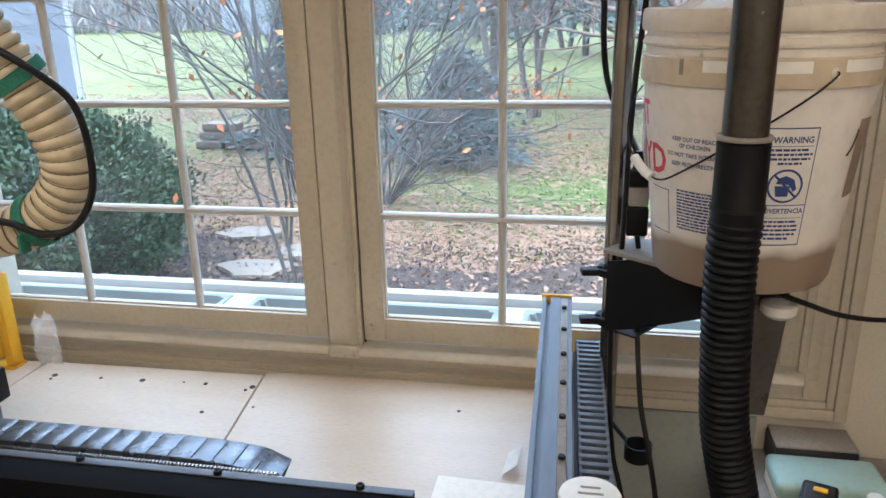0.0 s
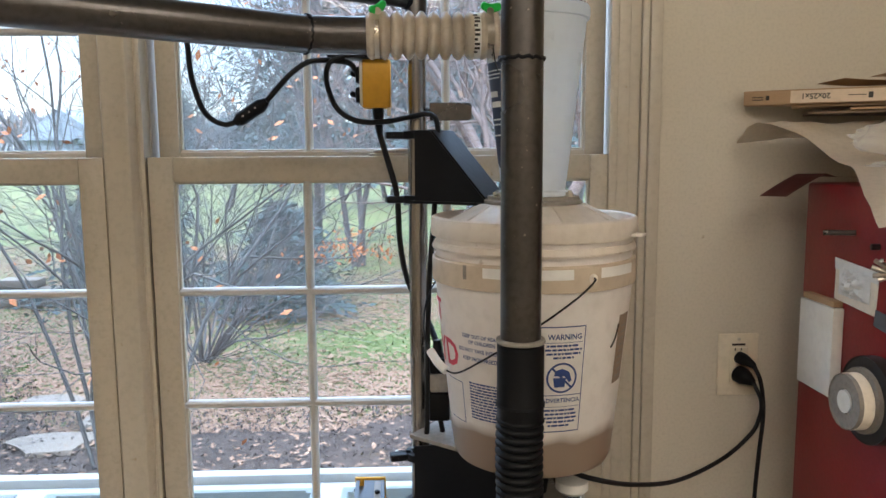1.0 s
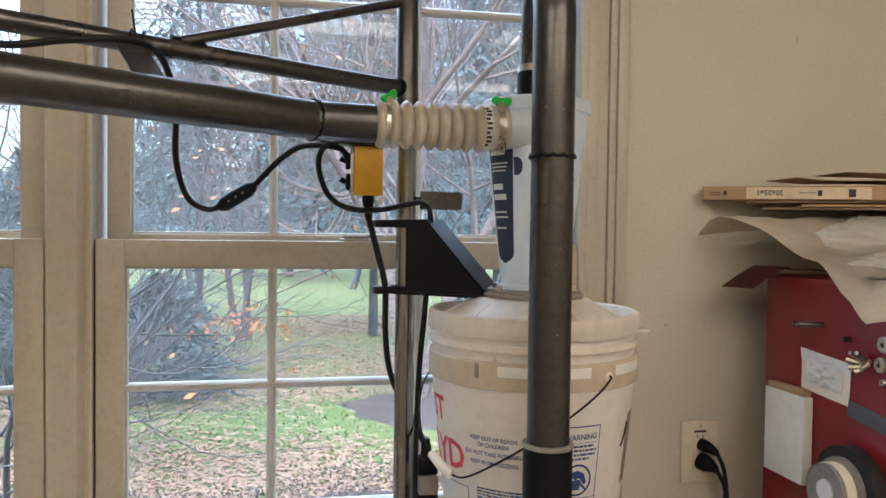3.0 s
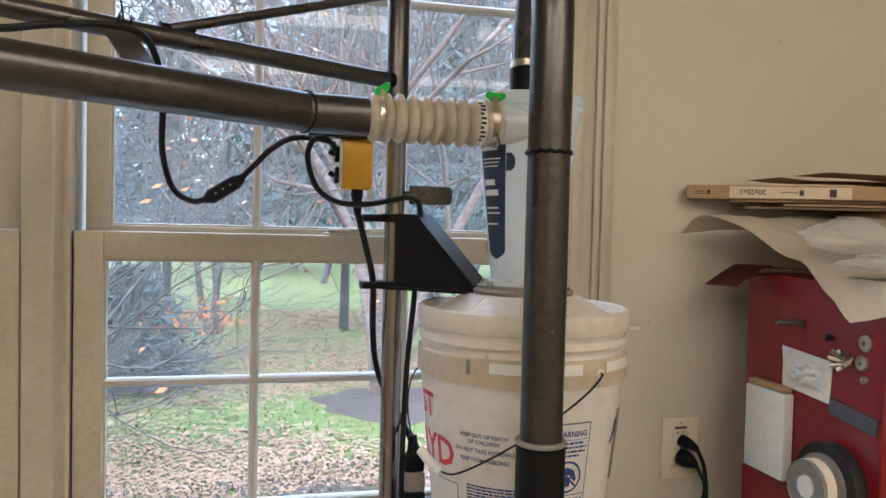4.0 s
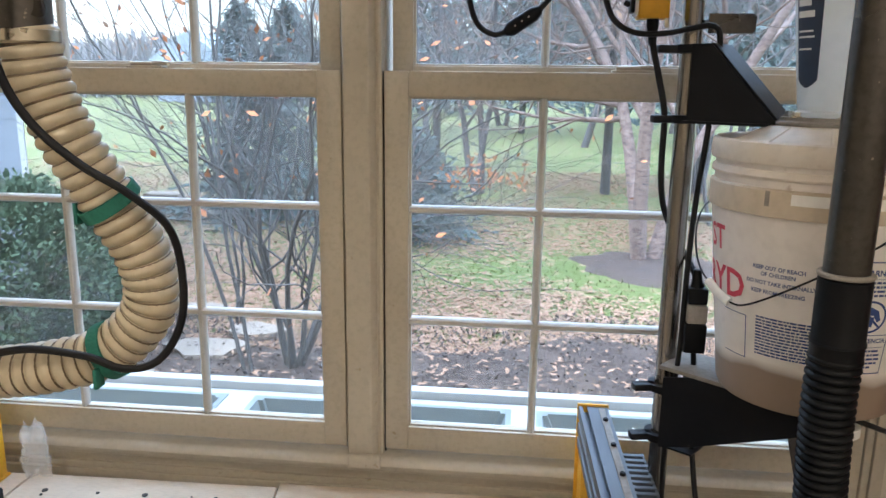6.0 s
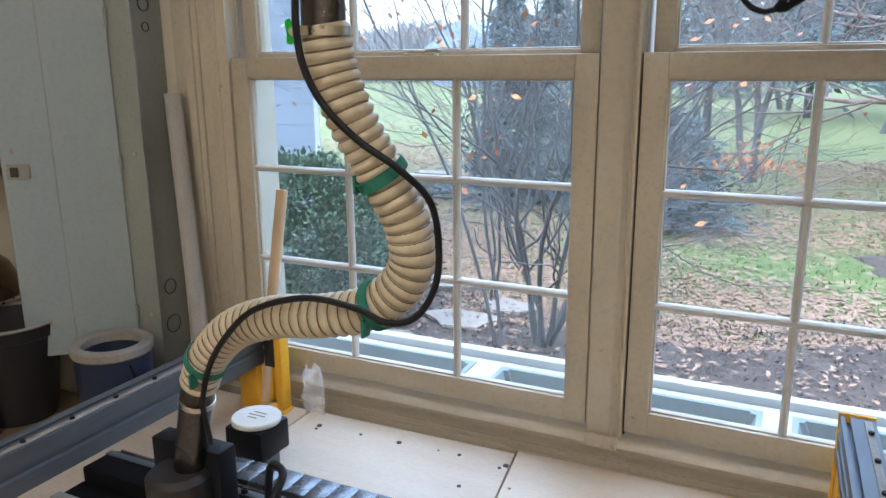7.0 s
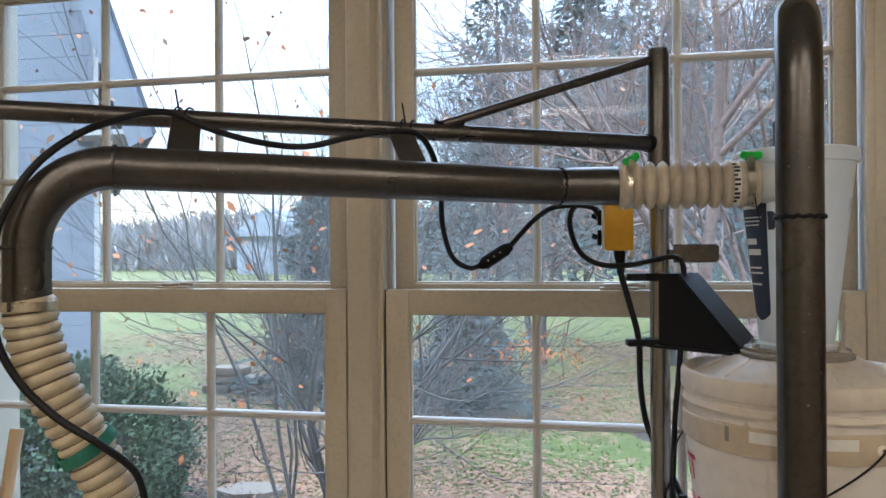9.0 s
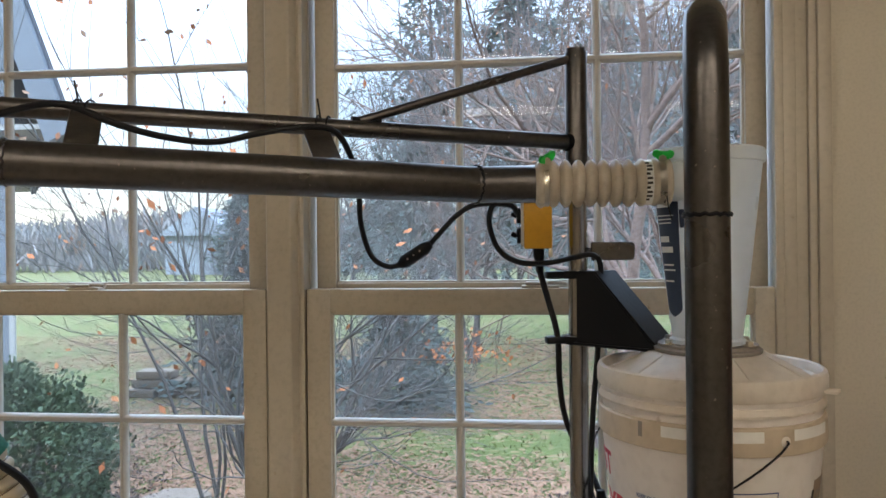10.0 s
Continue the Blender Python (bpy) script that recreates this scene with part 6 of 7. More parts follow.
for i in range(n):
    nx_ = px_ + (0.0375 if i < 13 else 0.034)
    nz_ = chain_top(nx_)
    run = Vector((nx_ - px_, 0, nz_ - pz_))
    m = frame_of((px_, 0.965, pz_), run, (0, 1, 0))
    ln = run.length
    bm = box(0.0004, ln - 0.0004, -0.0300, 0.0300, -0.003, 0.003, 0.0012, m=m)
    for ya, yb in ((-0.0306, -0.0262), (0.0262, 0.0306)):
        box(-0.001, ln - 0.0006, ya, yb, -0.034, 0.0022, 0.001, m=m, bm=bm)
    part("link", bm, M_CHAIN, gc)
    px_, pz_ = nx_, nz_
part("lower_run", box(-1.0, -0.38, 0.935, 0.990, BZ + 0.001, BZ + 0.022, 0.002), M_BLACK, gc)
part("guide", box(-1.0, -0.37, 0.932, 0.9345, BZ + 0.001, 0.70), M_BLACK, gc, smooth=0)
alone("looped_cable", sweep(smooth_path([(-0.80, 0.80, 0.72), (-0.785, 0.83, 0.775), (-0.79, 0.86, 0.80), (-0.83, 0.88, 0.79), (-0.84, 0.88, 0.72)], 0.008), 0.0065, 10), M_CABLE, "thick black cable loop on the gantry", "cable")


def motor(x, y, z, label, r=0.0485):
    t = thing("stepper_motor", (x, y, z - 0.09), label, "motor", "stepper motors")
    part("body", box(x - r * 0.9, x + r * 0.9, y - r * 0.9, y + r * 0.9, z - 0.075, z - 0.012, 0.005), M_BLACK, t)
    part("cap", rings([(r * 0.87, z - 0.0118), (r * 0.98, z - 0.010), (r, z - 0.003), (r * 0.96, z), (0.0, z + 0.0005)], (x, y), 48), M_WHITEP, t, "round white cap with worn print")
    for k, (a, b) in enumerate(((-0.30 * r, 0.33 * r), (-0.38 * r, 0.42 * r), (-0.25 * r, 0.17 * r))):
        part("print_bar", box(x + a, x + b, y + 0.010 - 0.011 * k, y + 0.0135 - 0.011 * k, z + 0.0006, z + 0.0009), M_DUST, t, smooth=0)
    part("bracket", box(x - r * 0.6, x + r * 0.6, y - r * 0.6, y + r * 0.6, BZ + 0.0005 if z < 0.80 else 0.7480, z - 0.0755, 0.003), M_ALU, t)


motor(0.0735, 0.751, 0.846, "black stepper motor with a round white cap beside the rail", 0.034)
motor(-1.03, 1.085, 0.745, "black stepper motor with a round white cap on the table")
# small bracket on the far rail, and the yellow upright with a crumpled bag
sb = thing("angle_bracket", (-1.225, 1.25, 0.80), "small drilled aluminium angle bracket on the rail", "bracket")
part("angle", box(-1.240, -1.215, 1.225, 1.262, 0.8045, 0.808, 0.0006), M_ALU, sb)
part("upright", box(-1.240, -1.215, 1.2585, 1.262, 0.8082, 0.832, 0.0006), M_ALU, sb)
yp = thing("yellow_upright", (-1.175, 1.35, BZ), "yellow painted steel upright with a black head", "machine upright")
part("plate", box(-1.183, -1.163, 1.335, 1.366, BZ + 0.0032, 0.825, 0.002), M_YELLOW, yp)
part("head", box(-1.214, -1.1835, 1.338, 1.364, 0.720, 0.822, 0.003), M_DARK, yp)
part("foot", box(-1.215, -1.160, 1.330, 1.370, BZ - 0.003, BZ + 0.003, 0.001), M_YELLOW, yp)
M_BAG = material("clear_film", (0.92, 0.91, 0.88), 0.07, big=20, fine=50, mix=0.3, bump=0.3)
let_light_through(M_BAG, 0.2, (0.85, 0.85, 0.85))
_t = M_BAG.node_tree
_o = _t.nodes["Material Output"]
_clear, _half = _t.nodes.new("ShaderNodeBsdfTransparent"), _t.nodes.new("ShaderNodeMixShader")
_half.inputs[0].default_value = 0.74
_t.links.new(_o.inputs[0].links[0].from_socket, _half.inputs[1])
_t.links.new(_clear.outputs[0], _half.inputs[2])
_t.links.new(_half.outputs[0], _o.inputs[0])


def crumple(name, label, c, rx, ry, rz, seed, mat, amp=0.35, category="plastic bag"):
    bm = bmesh.new()
    bmesh.ops.create_icosphere(bm, subdivisions=4, radius=1)
    for v in bm.verts:
        n = v.co.copy()
        k = 1 + amp * noise.noise(n * 1.7 + Vector((seed, 0, 0))) + amp * 0.8 * abs(noise.noise(n * 4 + Vector((0, seed, 0)))) - amp * 0.3 + amp * 0.3 * noise.noise(n * 9 + Vector((0, 0, seed)))
        v.co = Vector((c[0] + n.x * rx * k, c[1] + n.y * ry * k, max(c[2] - rz, c[2] + n.z * rz * k)))
    return alone(name, bm, mat, label, category, smooth=50)


crumple("plastic_bag", "crumpled clear plastic bag on the table by the sill", (-1.105, 1.372, BZ + 0.050), 0.034, 0.018, 0.058, 3, M_BAG, 0.6)
dw = alone("dowel", rod((-1.235, 1.345, BZ), (-1.203, 1.428, 1.128), 0.0135, 20, bevel=0.0015), M_WOODP, "pale round wooden dowel leaning on the window", "dowel")

# ---- east side: outlet, tool chest and what lies on it ----
ol = thing("wall_outlet", (0.728, WALL_Y, 1.015), "beige duplex wall outlet with two black plugs", "outlet")
part("plate", box(0.688, 0.768, WALL_Y - 0.006, WALL_Y, 0.953, 1.077, 0.003), M_BEIGEP, ol)
part("face", box(0.711, 0.745, WALL_Y - 0.0085, WALL_Y - 0.0062, 0.980, 1.050, 0.002), M_BEIGEP, ol)
part("screw", rod((0.728, WALL_Y - 0.008, 1.066), (0.728, WALL_Y - 0.005, 1.066), 0.003, 10), M_CLAMP, ol)
for dx in (-0.006, 0.006):
    part("slot", box(0.7265 + dx - 0.001, 0.7265 + dx + 0.001, WALL_Y - 0.0088, WALL_Y - 0.0082, 1.044, 1.049), M_INK_K, ol, smooth=0)
part("print_bar", box(0.715, 0.741, WALL_Y - 0.0066, WALL_Y - 0.0058, 1.0535, 1.0575), M_INK_K, ol, smooth=0)
for z, rr in ((1.031, 0.012), (0.998, 0.017)):
    p = thing("power_plug", (0.74, WALL_Y - 0.02, z), "black moulded power plug in the outlet", "plug", "plugs")
    part("head", sweep_radii([((0.728, WALL_Y - 0.009, z), rr), ((0.733, WALL_Y - 0.022, z - 0.002), rr), ((0.739, WALL_Y - 0.030, z - 0.005), rr * 0.75), ((0.748, WALL_Y - 0.036, z - 0.012), 0.006)], 16), M_RUBBER, p)
cable("black cord drooping from the outlet to under the bucket", [(0.747, 1.414, 0.987), (0.757, 1.40, 0.955), (0.757, 1.405, 0.92), (0.744, 1.41, 0.886), (0.687, 1.40, 0.842), (0.564, 1.30, 0.846), (0.452, 1.20, 0.886), (0.357, 1.10, 0.944), (0.32, 1.12, 0.952)], 0.004)
cable("black cord hanging from the outlet to the floor", [(0.747, 1.414, 1.02), (0.757, 1.405, 0.99), (0.762, 1.40, 0.93), (0.757, 1.40, 0.85), (0.752, 1.40, 0.75), (0.748, 1.40, 0.5), (0.745, 1.38, 0.2), (0.78, 1.2, 0.006)], 0.004)

chest = thing("tool_chest", (1.15, 1.17, 0), "red enamelled steel tool chest with black drawers", "tool chest")
CX, CY0, CY1, CZ = 0.79, 1.012, 1.335, 1.375
bm = box(CX, 1.45, CY0, CY1, 0.0, 1.02, 0.006)
part("lower_case", bm, M_RED, chest)
part("upper_case", box(CX, 1.45, CY0, CY1, 1.0205, CZ, 0.006), M_RED, chest)
part("corner_trim", box(CX - 0.002, CX + 0.03, CY0 - 0.004, CY0 - 0.0002, 0.05, CZ - 0.004, 0.001), M_RED, chest)
for k in range(9):
    z = 1.285 - 0.075 * k
    d = part("drawer", box(CX + 0.045, 1.43, CY0 - 0.010, CY0 - 0.0005, z - 0.066, z, 0.003), M_BLACK, chest)
    part("pull", box(CX + 0.048, 1.42, CY0 - 0.020, CY0 - 0.0102, z - 0.018, z - 0.003, 0.003), M_ALU, d, "aluminium drawer pull")
# things held on the side by magnets
wc = thing("white_pad", (CX, 1.26, 1.03), "white paper pad in a holder on the chest side", "paper pad")
part("pad", box(CX - 0.019, CX - 0.0005, 1.198, 1.302, 1.028, 1.176, 0.0015), M_WHITEP, wc)
part("tray", box(CX - 0.017, CX - 0.0006, 1.202, 1.298, 1.1765, 1.187, 0.002), M_CARD, wc, "open pocket top")
pk = thing("hardware_packet", (CX, 1.17, 1.19), "clear packet of small parts stuck to the chest", "packet")
part("backing", prism([(0.002, 0.046), (0.118, 0.040), (0.120, 0.058), (0.0, 0.064)], 0.002, frame_of((CX - 0.0005, 1.232, 1.192), (0, -1, -0.02), (0, -0.02, 1)), 0.0004), M_WHITEP, pk)
part("recess", prism([(0.004, -0.004), (0.116, -0.010), (0.118, 0.041), (0.003, 0.047)], 0.0012, frame_of((CX - 0.0005, 1.232, 1.192), (0, -1, -0.02), (0, -0.02, 1)), 0.0002), M_PAPER, pk, "torn-open paper backing")
bm = bmesh.new()
bmesh.ops.create_grid(bm, x_segments=28, y_segments=16, size=0.5)
for v in bm.verts:
    x, y = v.co.x, v.co.y
    h = 0.010 * (1 - (2 * x) ** 2) * (1 - (2 * y) ** 2) + 0.012 * noise.noise((x * 8, y * 6, 2)) * (1 - abs(2 * x))
    v.co = Vector((CX - 0.0032 - max(0.0, h), 1.172 - x * 0.085, 1.219 + y * 0.044 - x * 0.002))
part("filling", bm, M_WHITEP, pk, "crumpled white paper filling", 12)
mg = thing("magnet_washers", (CX, 1.055, 1.26), "steel magnets and washers stuck to the chest", "magnets")
for y, z, r in ((1.046, 1.288, 0.0125), (1.052, 1.257, 0.0115), (1.046, 1.232, 0.006)):
    m = frame_of((CX - 0.0004, y, z), (0, 1, 0), (0, 0, 1))
    part("washer", rings([(r * 0.3, 0), (r, 0), (r, -0.004), (r * 0.8, -0.006), (r * 0.3, -0.006)], n=24, closed=True, m=m), M_CLAMP, mg)
for k in range(7):
    a = k * 0.9
    part("clip", rod((CX - 0.004, 1.080 + 0.010 * math.cos(a), 1.258 + 0.008 * math.sin(a)), (CX - 0.022, 1.083 + 0.017 * math.cos(a + 1), 1.257 + 0.015 * math.sin(a + 1)), 0.0035, 8), M_CLAMP, mg)
pg = thing("magnet_pegs", (CX, 1.18, 1.30), "two dark steel pegs on the chest side", "pegs")
part("peg", rod((CX - 0.0005, 1.180, 1.301), (CX - 0.042, 1.200, 1.300), 0.0045, 12), M_STEEL, pg)
part("peg", rod((CX - 0.0005, 1.118, 1.286), (CX - 0.012, 1.120, 1.286), 0.0048, 12), M_STEEL, pg)
alone("grey_strip", prism([(0, 0), (0.098, 0), (0.098, 0.026), (0, 0.026)], 0.0025, frame_of((CX - 0.0006, 1.118, 1.166), (0, -1, -0.13), (0, -0.13, 1)), 0.0006), M_ALU, "grey magnetic strip stuck slantwise on the chest", "magnet strip")
tp = thing("tape_rolls", (CX, 1.105, 1.05), "rolls of tape hung on the chest side", "tape roll")


def roll(parent, name, y, z, x0, x1, r, core, mat, label=""):
    m = frame_of((0, y, z), (0, -1, 0), (0, 0, 1))
    bm = rings([(core, -x0), (r - 0.002, -x0), (r, -x0 - 0.002), (r, -x1 + 0.002), (r - 0.002, -x1), (core, -x1)], n=48, closed=True, m=m)
    return part(name, bm, mat, parent, label)


for (nm, y, z, x0, x1, r, core, mat, lab) in (("rubber_roll", 1.097, 1.058, CX - 0.0005, CX - 0.020, 0.066, 0.025, M_DARK, "dark rubber roll"), ("grey_roll", 1.102, 1.056, CX - 0.0205, CX - 0.0245, 0.050, 0.025, M_DUST, "grey tape"),
                                             ("masking_roll", 1.108, 1.053, CX - 0.025, CX - 0.039, 0.043, 0.024, M_PAPER, "cream masking tape"), ("dark_roll", 1.110, 1.052, CX - 0.0395, CX - 0.044, 0.042, 0.019, M_DUST, "grey tape side")):
    roll(tp, nm, y, z, x0, x1, r, core, mat, lab)
part("core", rod((CX - 0.0003, 1.110, 1.052), (CX - 0.046, 1.110, 1.052), 0.0175, 28), M_WHITEP, tp, "white plastic core")

pt = thing("plastic_tube", (0.741, 1.2, 0.764), "short white plastic tube sticking out from the chest side", "tube")
part("tube_wall", rings([(0.017, 0), (0.0205, 0), (0.0205, -0.049), (0.017, -0.049)], n=32, closed=True, m=frame_of((0.741, 1.2, 0.764), (0, 1, 0), (0, 0, 1)) @ Matrix.Rotation(math.pi, 4, "X")), M_WHITEP, pt)
part("bracket", box(0.771, 0.7895, 1.19, 1.21, 0.785, 0.792, 0.002), M_STEEL, pt)
tn = thing("turnbuckle", (0.784, 1.43, 0.586), "old steel rod with a clevis hung on the wall", "hardware")
part("rod", rod((0.845, 1.428, 0.696), (0.807, 1.424, 0.625), 0.004, 12), M_STEEL, tn)
part("sleeve", rod((0.807, 1.424, 0.625), (0.761, 1.420, 0.547), 0.011, 20, bevel=0.002), M_STEEL, tn)
part("clevis", rings([(0.009, -0.004), (0.017, -0.004), (0.017, 0.004), (0.009, 0.004)], n=24, closed=True, m=frame_of((0.845, 1.430, 0.708), (1, 0, 0), (0, 0, 1))), M_CLAMP, tn)
part("hook", rod((0.828, 1.430, 0.719), (0.828, 1.4499, 0.725), 0.0035, 10), M_CLAMP, tn)

# on top: folded paper sheet, bags and flat cardboard
left = smooth_path([(0.690, 1.405, 1.444), (0.705, 1.36, 1.480), (0.758, 1.30, 1.455), (0.775, 1.24, 1.418), (0.772, 1.17, 1.402), (0.738, 1.08, 1.366), (0.702, 0.984, 1.328)], 0.02)
right = smooth_path([(1.30, 1.41, 1.490), (1.30, 1.34, 1.478), (1.30, 1.25, 1.455), (1.30, 1.15, 1.43), (1.28, 1.03, 1.400), (1.26, 0.945, 1.372)], 0.02)
NX, NY = 44, len(left) - 1
bm = bmesh.new()
grid = []
for i in range(NX + 1):
    row = []
    u = i / NX
    for j in range(NY + 1):
        w = j / NY
        k = min(len(right) - 1, int(round(w * (len(right) - 1))))
        p = left[j].lerp(right[k], u)
        p.z += 0.010 * noise.noise((u * 5, w * 3, 5)) * min(1, u * 6) + 0.004 * noise.noise((u * 16, w * 11, 8))
        if p.x > CX - 0.006 and CY0 - 0.012 < p.y:
            p.z = max(p.z, CZ + 0.008)
        row.append(bm.verts.new(p))
    grid.append(row)
for i in range(NX):
    for j in range(NY):
        bm.faces.new((grid[i][j], grid[i + 1][j], grid[i + 1][j + 1], grid[i][j + 1]))
bmesh.ops.solidify(bm, geom=bm.faces[:], thickness=0.0012)
alone("brown_paper", bm, M_PAPER, "creased sheet of pale packing paper draped over the chest", "paper sheet", smooth=60)
bm = bmesh.new()
grid = []
for i in range(13):
    row = []
    for j in range(7):
        u, w = i / 12, j / 6
        row.append(bm.verts.new((0.722 + 0.20 * u, 1.372 - 0.10 * w, 1.3815 + 0.0 + (0.028 * math.sin(math.pi * (0.15 + 0.9 * (1 - u) ** 1.0)) - 0.028 * (1 - u) ** 2 if u < 0.4 else 0.004 * (1 - u)) + 0.004 * (1 - u) * w)))
    grid.append(row)
for i in range(12):
    for j in range(6):
        bm.faces.new((grid[i][j], grid[i + 1][j], grid[i + 1][j + 1], grid[i][j + 1]))
bmesh.ops.solidify(bm, geom=bm.faces[:], thickness=0.0015)
alone("red_sheet", bm, material("red_sheet_rubber", (0.11, 0.012, 0.012), 0.6, big=8, fine=80, mix=0.4, bump=0.05), "curled dark red sheet on the chest top", "sheet", smooth=60)
crumple("plastic_bag", "crumpled clear plastic bag on the paper", (0.850, 1.13, 1.448), 0.105, 0.060, 0.030, 6, M_BAG, 0.30)
crumple("plastic_bag", "crumpled clear plastic bag on the paper", (0.865, 1.02, 1.412), 0.14, 0.055, 0.014, 9, M_BAG, 0.34)
stack = thing("cardboard_stack", (1.1, 1.33, 1.376), "flattened dark cardboard under the filter box", "cardboard")
for z, x0, y0 in ((1.4945, 0.80, 1.365), (1.5005, 0.86, 1.335), (1.5075, 0.78, 1.385)):
    part("sheet", prism([(x0, y0), (0.96, 1.285), (1.42, 1.24), (1.42, 1.44), (x0 + 0.03, 1.44)], 0.004, Matrix.Translation((0, 0, z))), M_OLDWOOD if z < 1.50 else M_CARD, stack)
part("prop", box(1.05, 1.35, 1.29, 1.42, 1.376, 1.4940, 0.004), M_CARD, stack)
fb = thing("filter_box", (1.0, 1.36, 1.512), "flat cardboard furnace filter box lying on the stack", "cardboard box")
FA, FB = Vector((0.706, 1.418, 1.5145)), Vector((0.958, 1.273, 1.5125))
part("carton", prism([(FA.x, FA.y), (FB.x, FB.y), (1.42, 1.20), (1.46, 1.44), (0.72, 1.44)], 0.026, Matrix.Translation((0, 0, 1.5125)), 0.0015), M_CARD, fb)
face_len = (FB - FA).length
fm = frame_of(FA, FB - FA, (0.5, 0.866, 0))
part("face_label", box(face_len * 0.27, face_len - 0.002, -0.0008, -0.0001, 0.001, 0.0225, m=fm), material("cream_label", (0.70, 0.57, 0.43), 0.6, second=(0.62, 0.49, 0.35), big=8, fine=90, mix=0.4, bump=0.02), fb, "pale printed long side", 0)


def on_box(x0, z0):
    def place(x, y):
        return fm @ Vector((x0 - x, -0.0014, z0 - y))
    return place


part("lettering", text_bm("20x25x1", 0.0135, on_box(face_len * 0.41, 0.0165)), M_INK_K, fb, "upside-down printed size", 0)
for u0, u1, z0, z1 in ((0.05, 0.115, 0.007, 0.0085), (0.05, 0.115, 0.0115, 0.013), (0.13, 0.15, 0.007, 0.015), (0.585, 0.68, 0.0115, 0.0128), (0.69, 0.715, 0.0065, 0.0165), (0.865, 0.905, 0.0045, 0.0190)):
    part("print_bar", box(face_len * u0, face_len * u1, -0.0016, -0.0009, z0, z1, m=fm), M_INK_K, fb, smooth=0)
for x, y, z, rz, ry, bend in ((0.835, 1.315, 1.5395, -6, 0.4, 0.012), (0.905, 1.275, 1.5440, -9, 0.6, 0.016)):
    bm = bmesh.new()
    low = []
    for i in range(15):
        u = i / 14
        lift = bend * ((1 - u) ** 3) + 0.004 * math.sin(u * 9 + x * 20)
        low.append([bm.verts.new((0.52 * u, -0.02 * u + w * (0.115 - 0.02 * u), lift)) for w in (0.0, 0.5, 1.0)])
    for p, q in zip(low, low[1:]):
        for k in (0, 1):
            bm.faces.new((p[k], q[k], q[k + 1], p[k + 1]))
    bmesh.ops.solidify(bm, geom=bm.faces[:], thickness=0.0035)
    bmesh.ops.transform(bm, matrix=pose(x, y, z + 0.0045, 0, ry, rz), verts=bm.verts)
    alone("cardboard_sheet", bm, M_CARD, "loose bent sheet of brown cardboard", "cardboard", "loose cardboard")

# low bench under the bucket, with meter, box and bottle
lbn = thing("side_bench", (0.5, 1.25, 0), "low grey side bench against the wall", "side bench")
part("top", box(0.33, 0.74, 1.03, 1.432, 0.485, 0.505, 0.003), M_DUST, lbn)
part("back_panel", box(0.03, 0.40, 1.433, 1.4495, 0.0, 0.570, 0.002), M_GREY, lbn, "plain grey panel")
for lx in (0.36, 0.71):
    for ly in (1.06, 1.40):
        part("leg", box(lx - 0.02, lx + 0.02, ly - 0.02, ly + 0.02, 0, 0.4845), M_DUST, lbn, smooth=0)
bt = thing("battery_case", (0.49, 1.37, 0.505), "black case with a dusty grey top on the bench", "case")
part("body", box(0.415, 0.56, 1.345, 1.425, 0.5052, 0.560, 0.004), M_DARK, bt)
part("top", box(0.417, 0.558, 1.347, 1.423, 0.5602, 0.566, 0.002), M_DUST, bt)
tb = thing("teal_case", (0.49, 1.28, 0.505), "pale teal plastic case with rounded lid", "case")
M_TEAL = material("teal_plastic", (0.36, 0.50, 0.45), 0.35, big=9, fine=80, mix=0.3, bump=0.02)
part("lid", box(0.395, 0.580, 1.230, 1.335, 0.526, 0.560, 0.012, 3), M_TEAL, tb)
part("base", box(0.398, 0.577, 1.233, 1.332, 0.5052, 0.5258, 0.003), M_BEIGEP, tb)
mt = thing("multimeter", (0.445, 1.18, 0.505), "black hand meter with an orange button", "meter")
mm = pose(0.445, 1.180, 0.548, 14, 0, -20)
part("body", box(-0.028, 0.028, -0.055, 0.055, -0.012, 0.014, 0.006, m=mm), M_BLACK, mt)
part("bezel", box(-0.022, 0.022, 0.005, 0.045, 0.0142, 0.018, 0.002, m=mm), M_DARK, mt)
part("button", box(-0.010, 0.012, 0.026, 0.036, 0.0182, 0.022, 0.002, m=mm), M_YELLOW, mt, "orange button")
part("stand", box(-0.02, 0.02, -0.05, 0.04, -0.035, -0.0122, 0.002, m=mm), M_DARK, mt)
bo = thing("small_bottle", (0.530, 1.18, 0.505), "small white plastic bottle with a round cap", "bottle")
part("body", rings([(0.016, 0.5052), (0.0175, 0.508), (0.0175, 0.555), (0.010, 0.564)], (0.530, 1.18), 24), M_WHITEP, bo)
part("cap", rings([(0.0125, 0.5642), (0.0135, 0.566), (0.0135, 0.584), (0.012, 0.587), (0.0, 0.5875)], (0.530, 1.18), 24), M_WHITEP, bo)

# ---- west side: breaker panel, shelf clutter ----
ep = thing("breaker_panel", (-1.62, WALL_Y, 1.2), "grey steel breaker panel on the wall, its pale door ajar", "breaker panel")
part("box", box(-1.90, -1.552, 1.345, WALL_Y - 0.0005, 0.66, 1.70, 0.003), M_GREY, ep)
part("trim_plate", box(-1.92, -1.535, 1.338, 1.3448, 0.64, 1.70, 0.002), M_GREY, ep)
for z, r in ((1.620, 0.024), (1.552, 0.017), (1.500, 0.011), (0.86, 0.02), (0.76, 0.024)):
    part("knockout", rings([(r, -0.0006), (r, 0.0012), (r - 0.002, 0.0012), (r - 0.002, -0.0006)], n=28, closed=True, m=frame_of((-1.5515, 1.395, z), (0, 1, 0), (0, 0, 1))), M_DARK, ep)
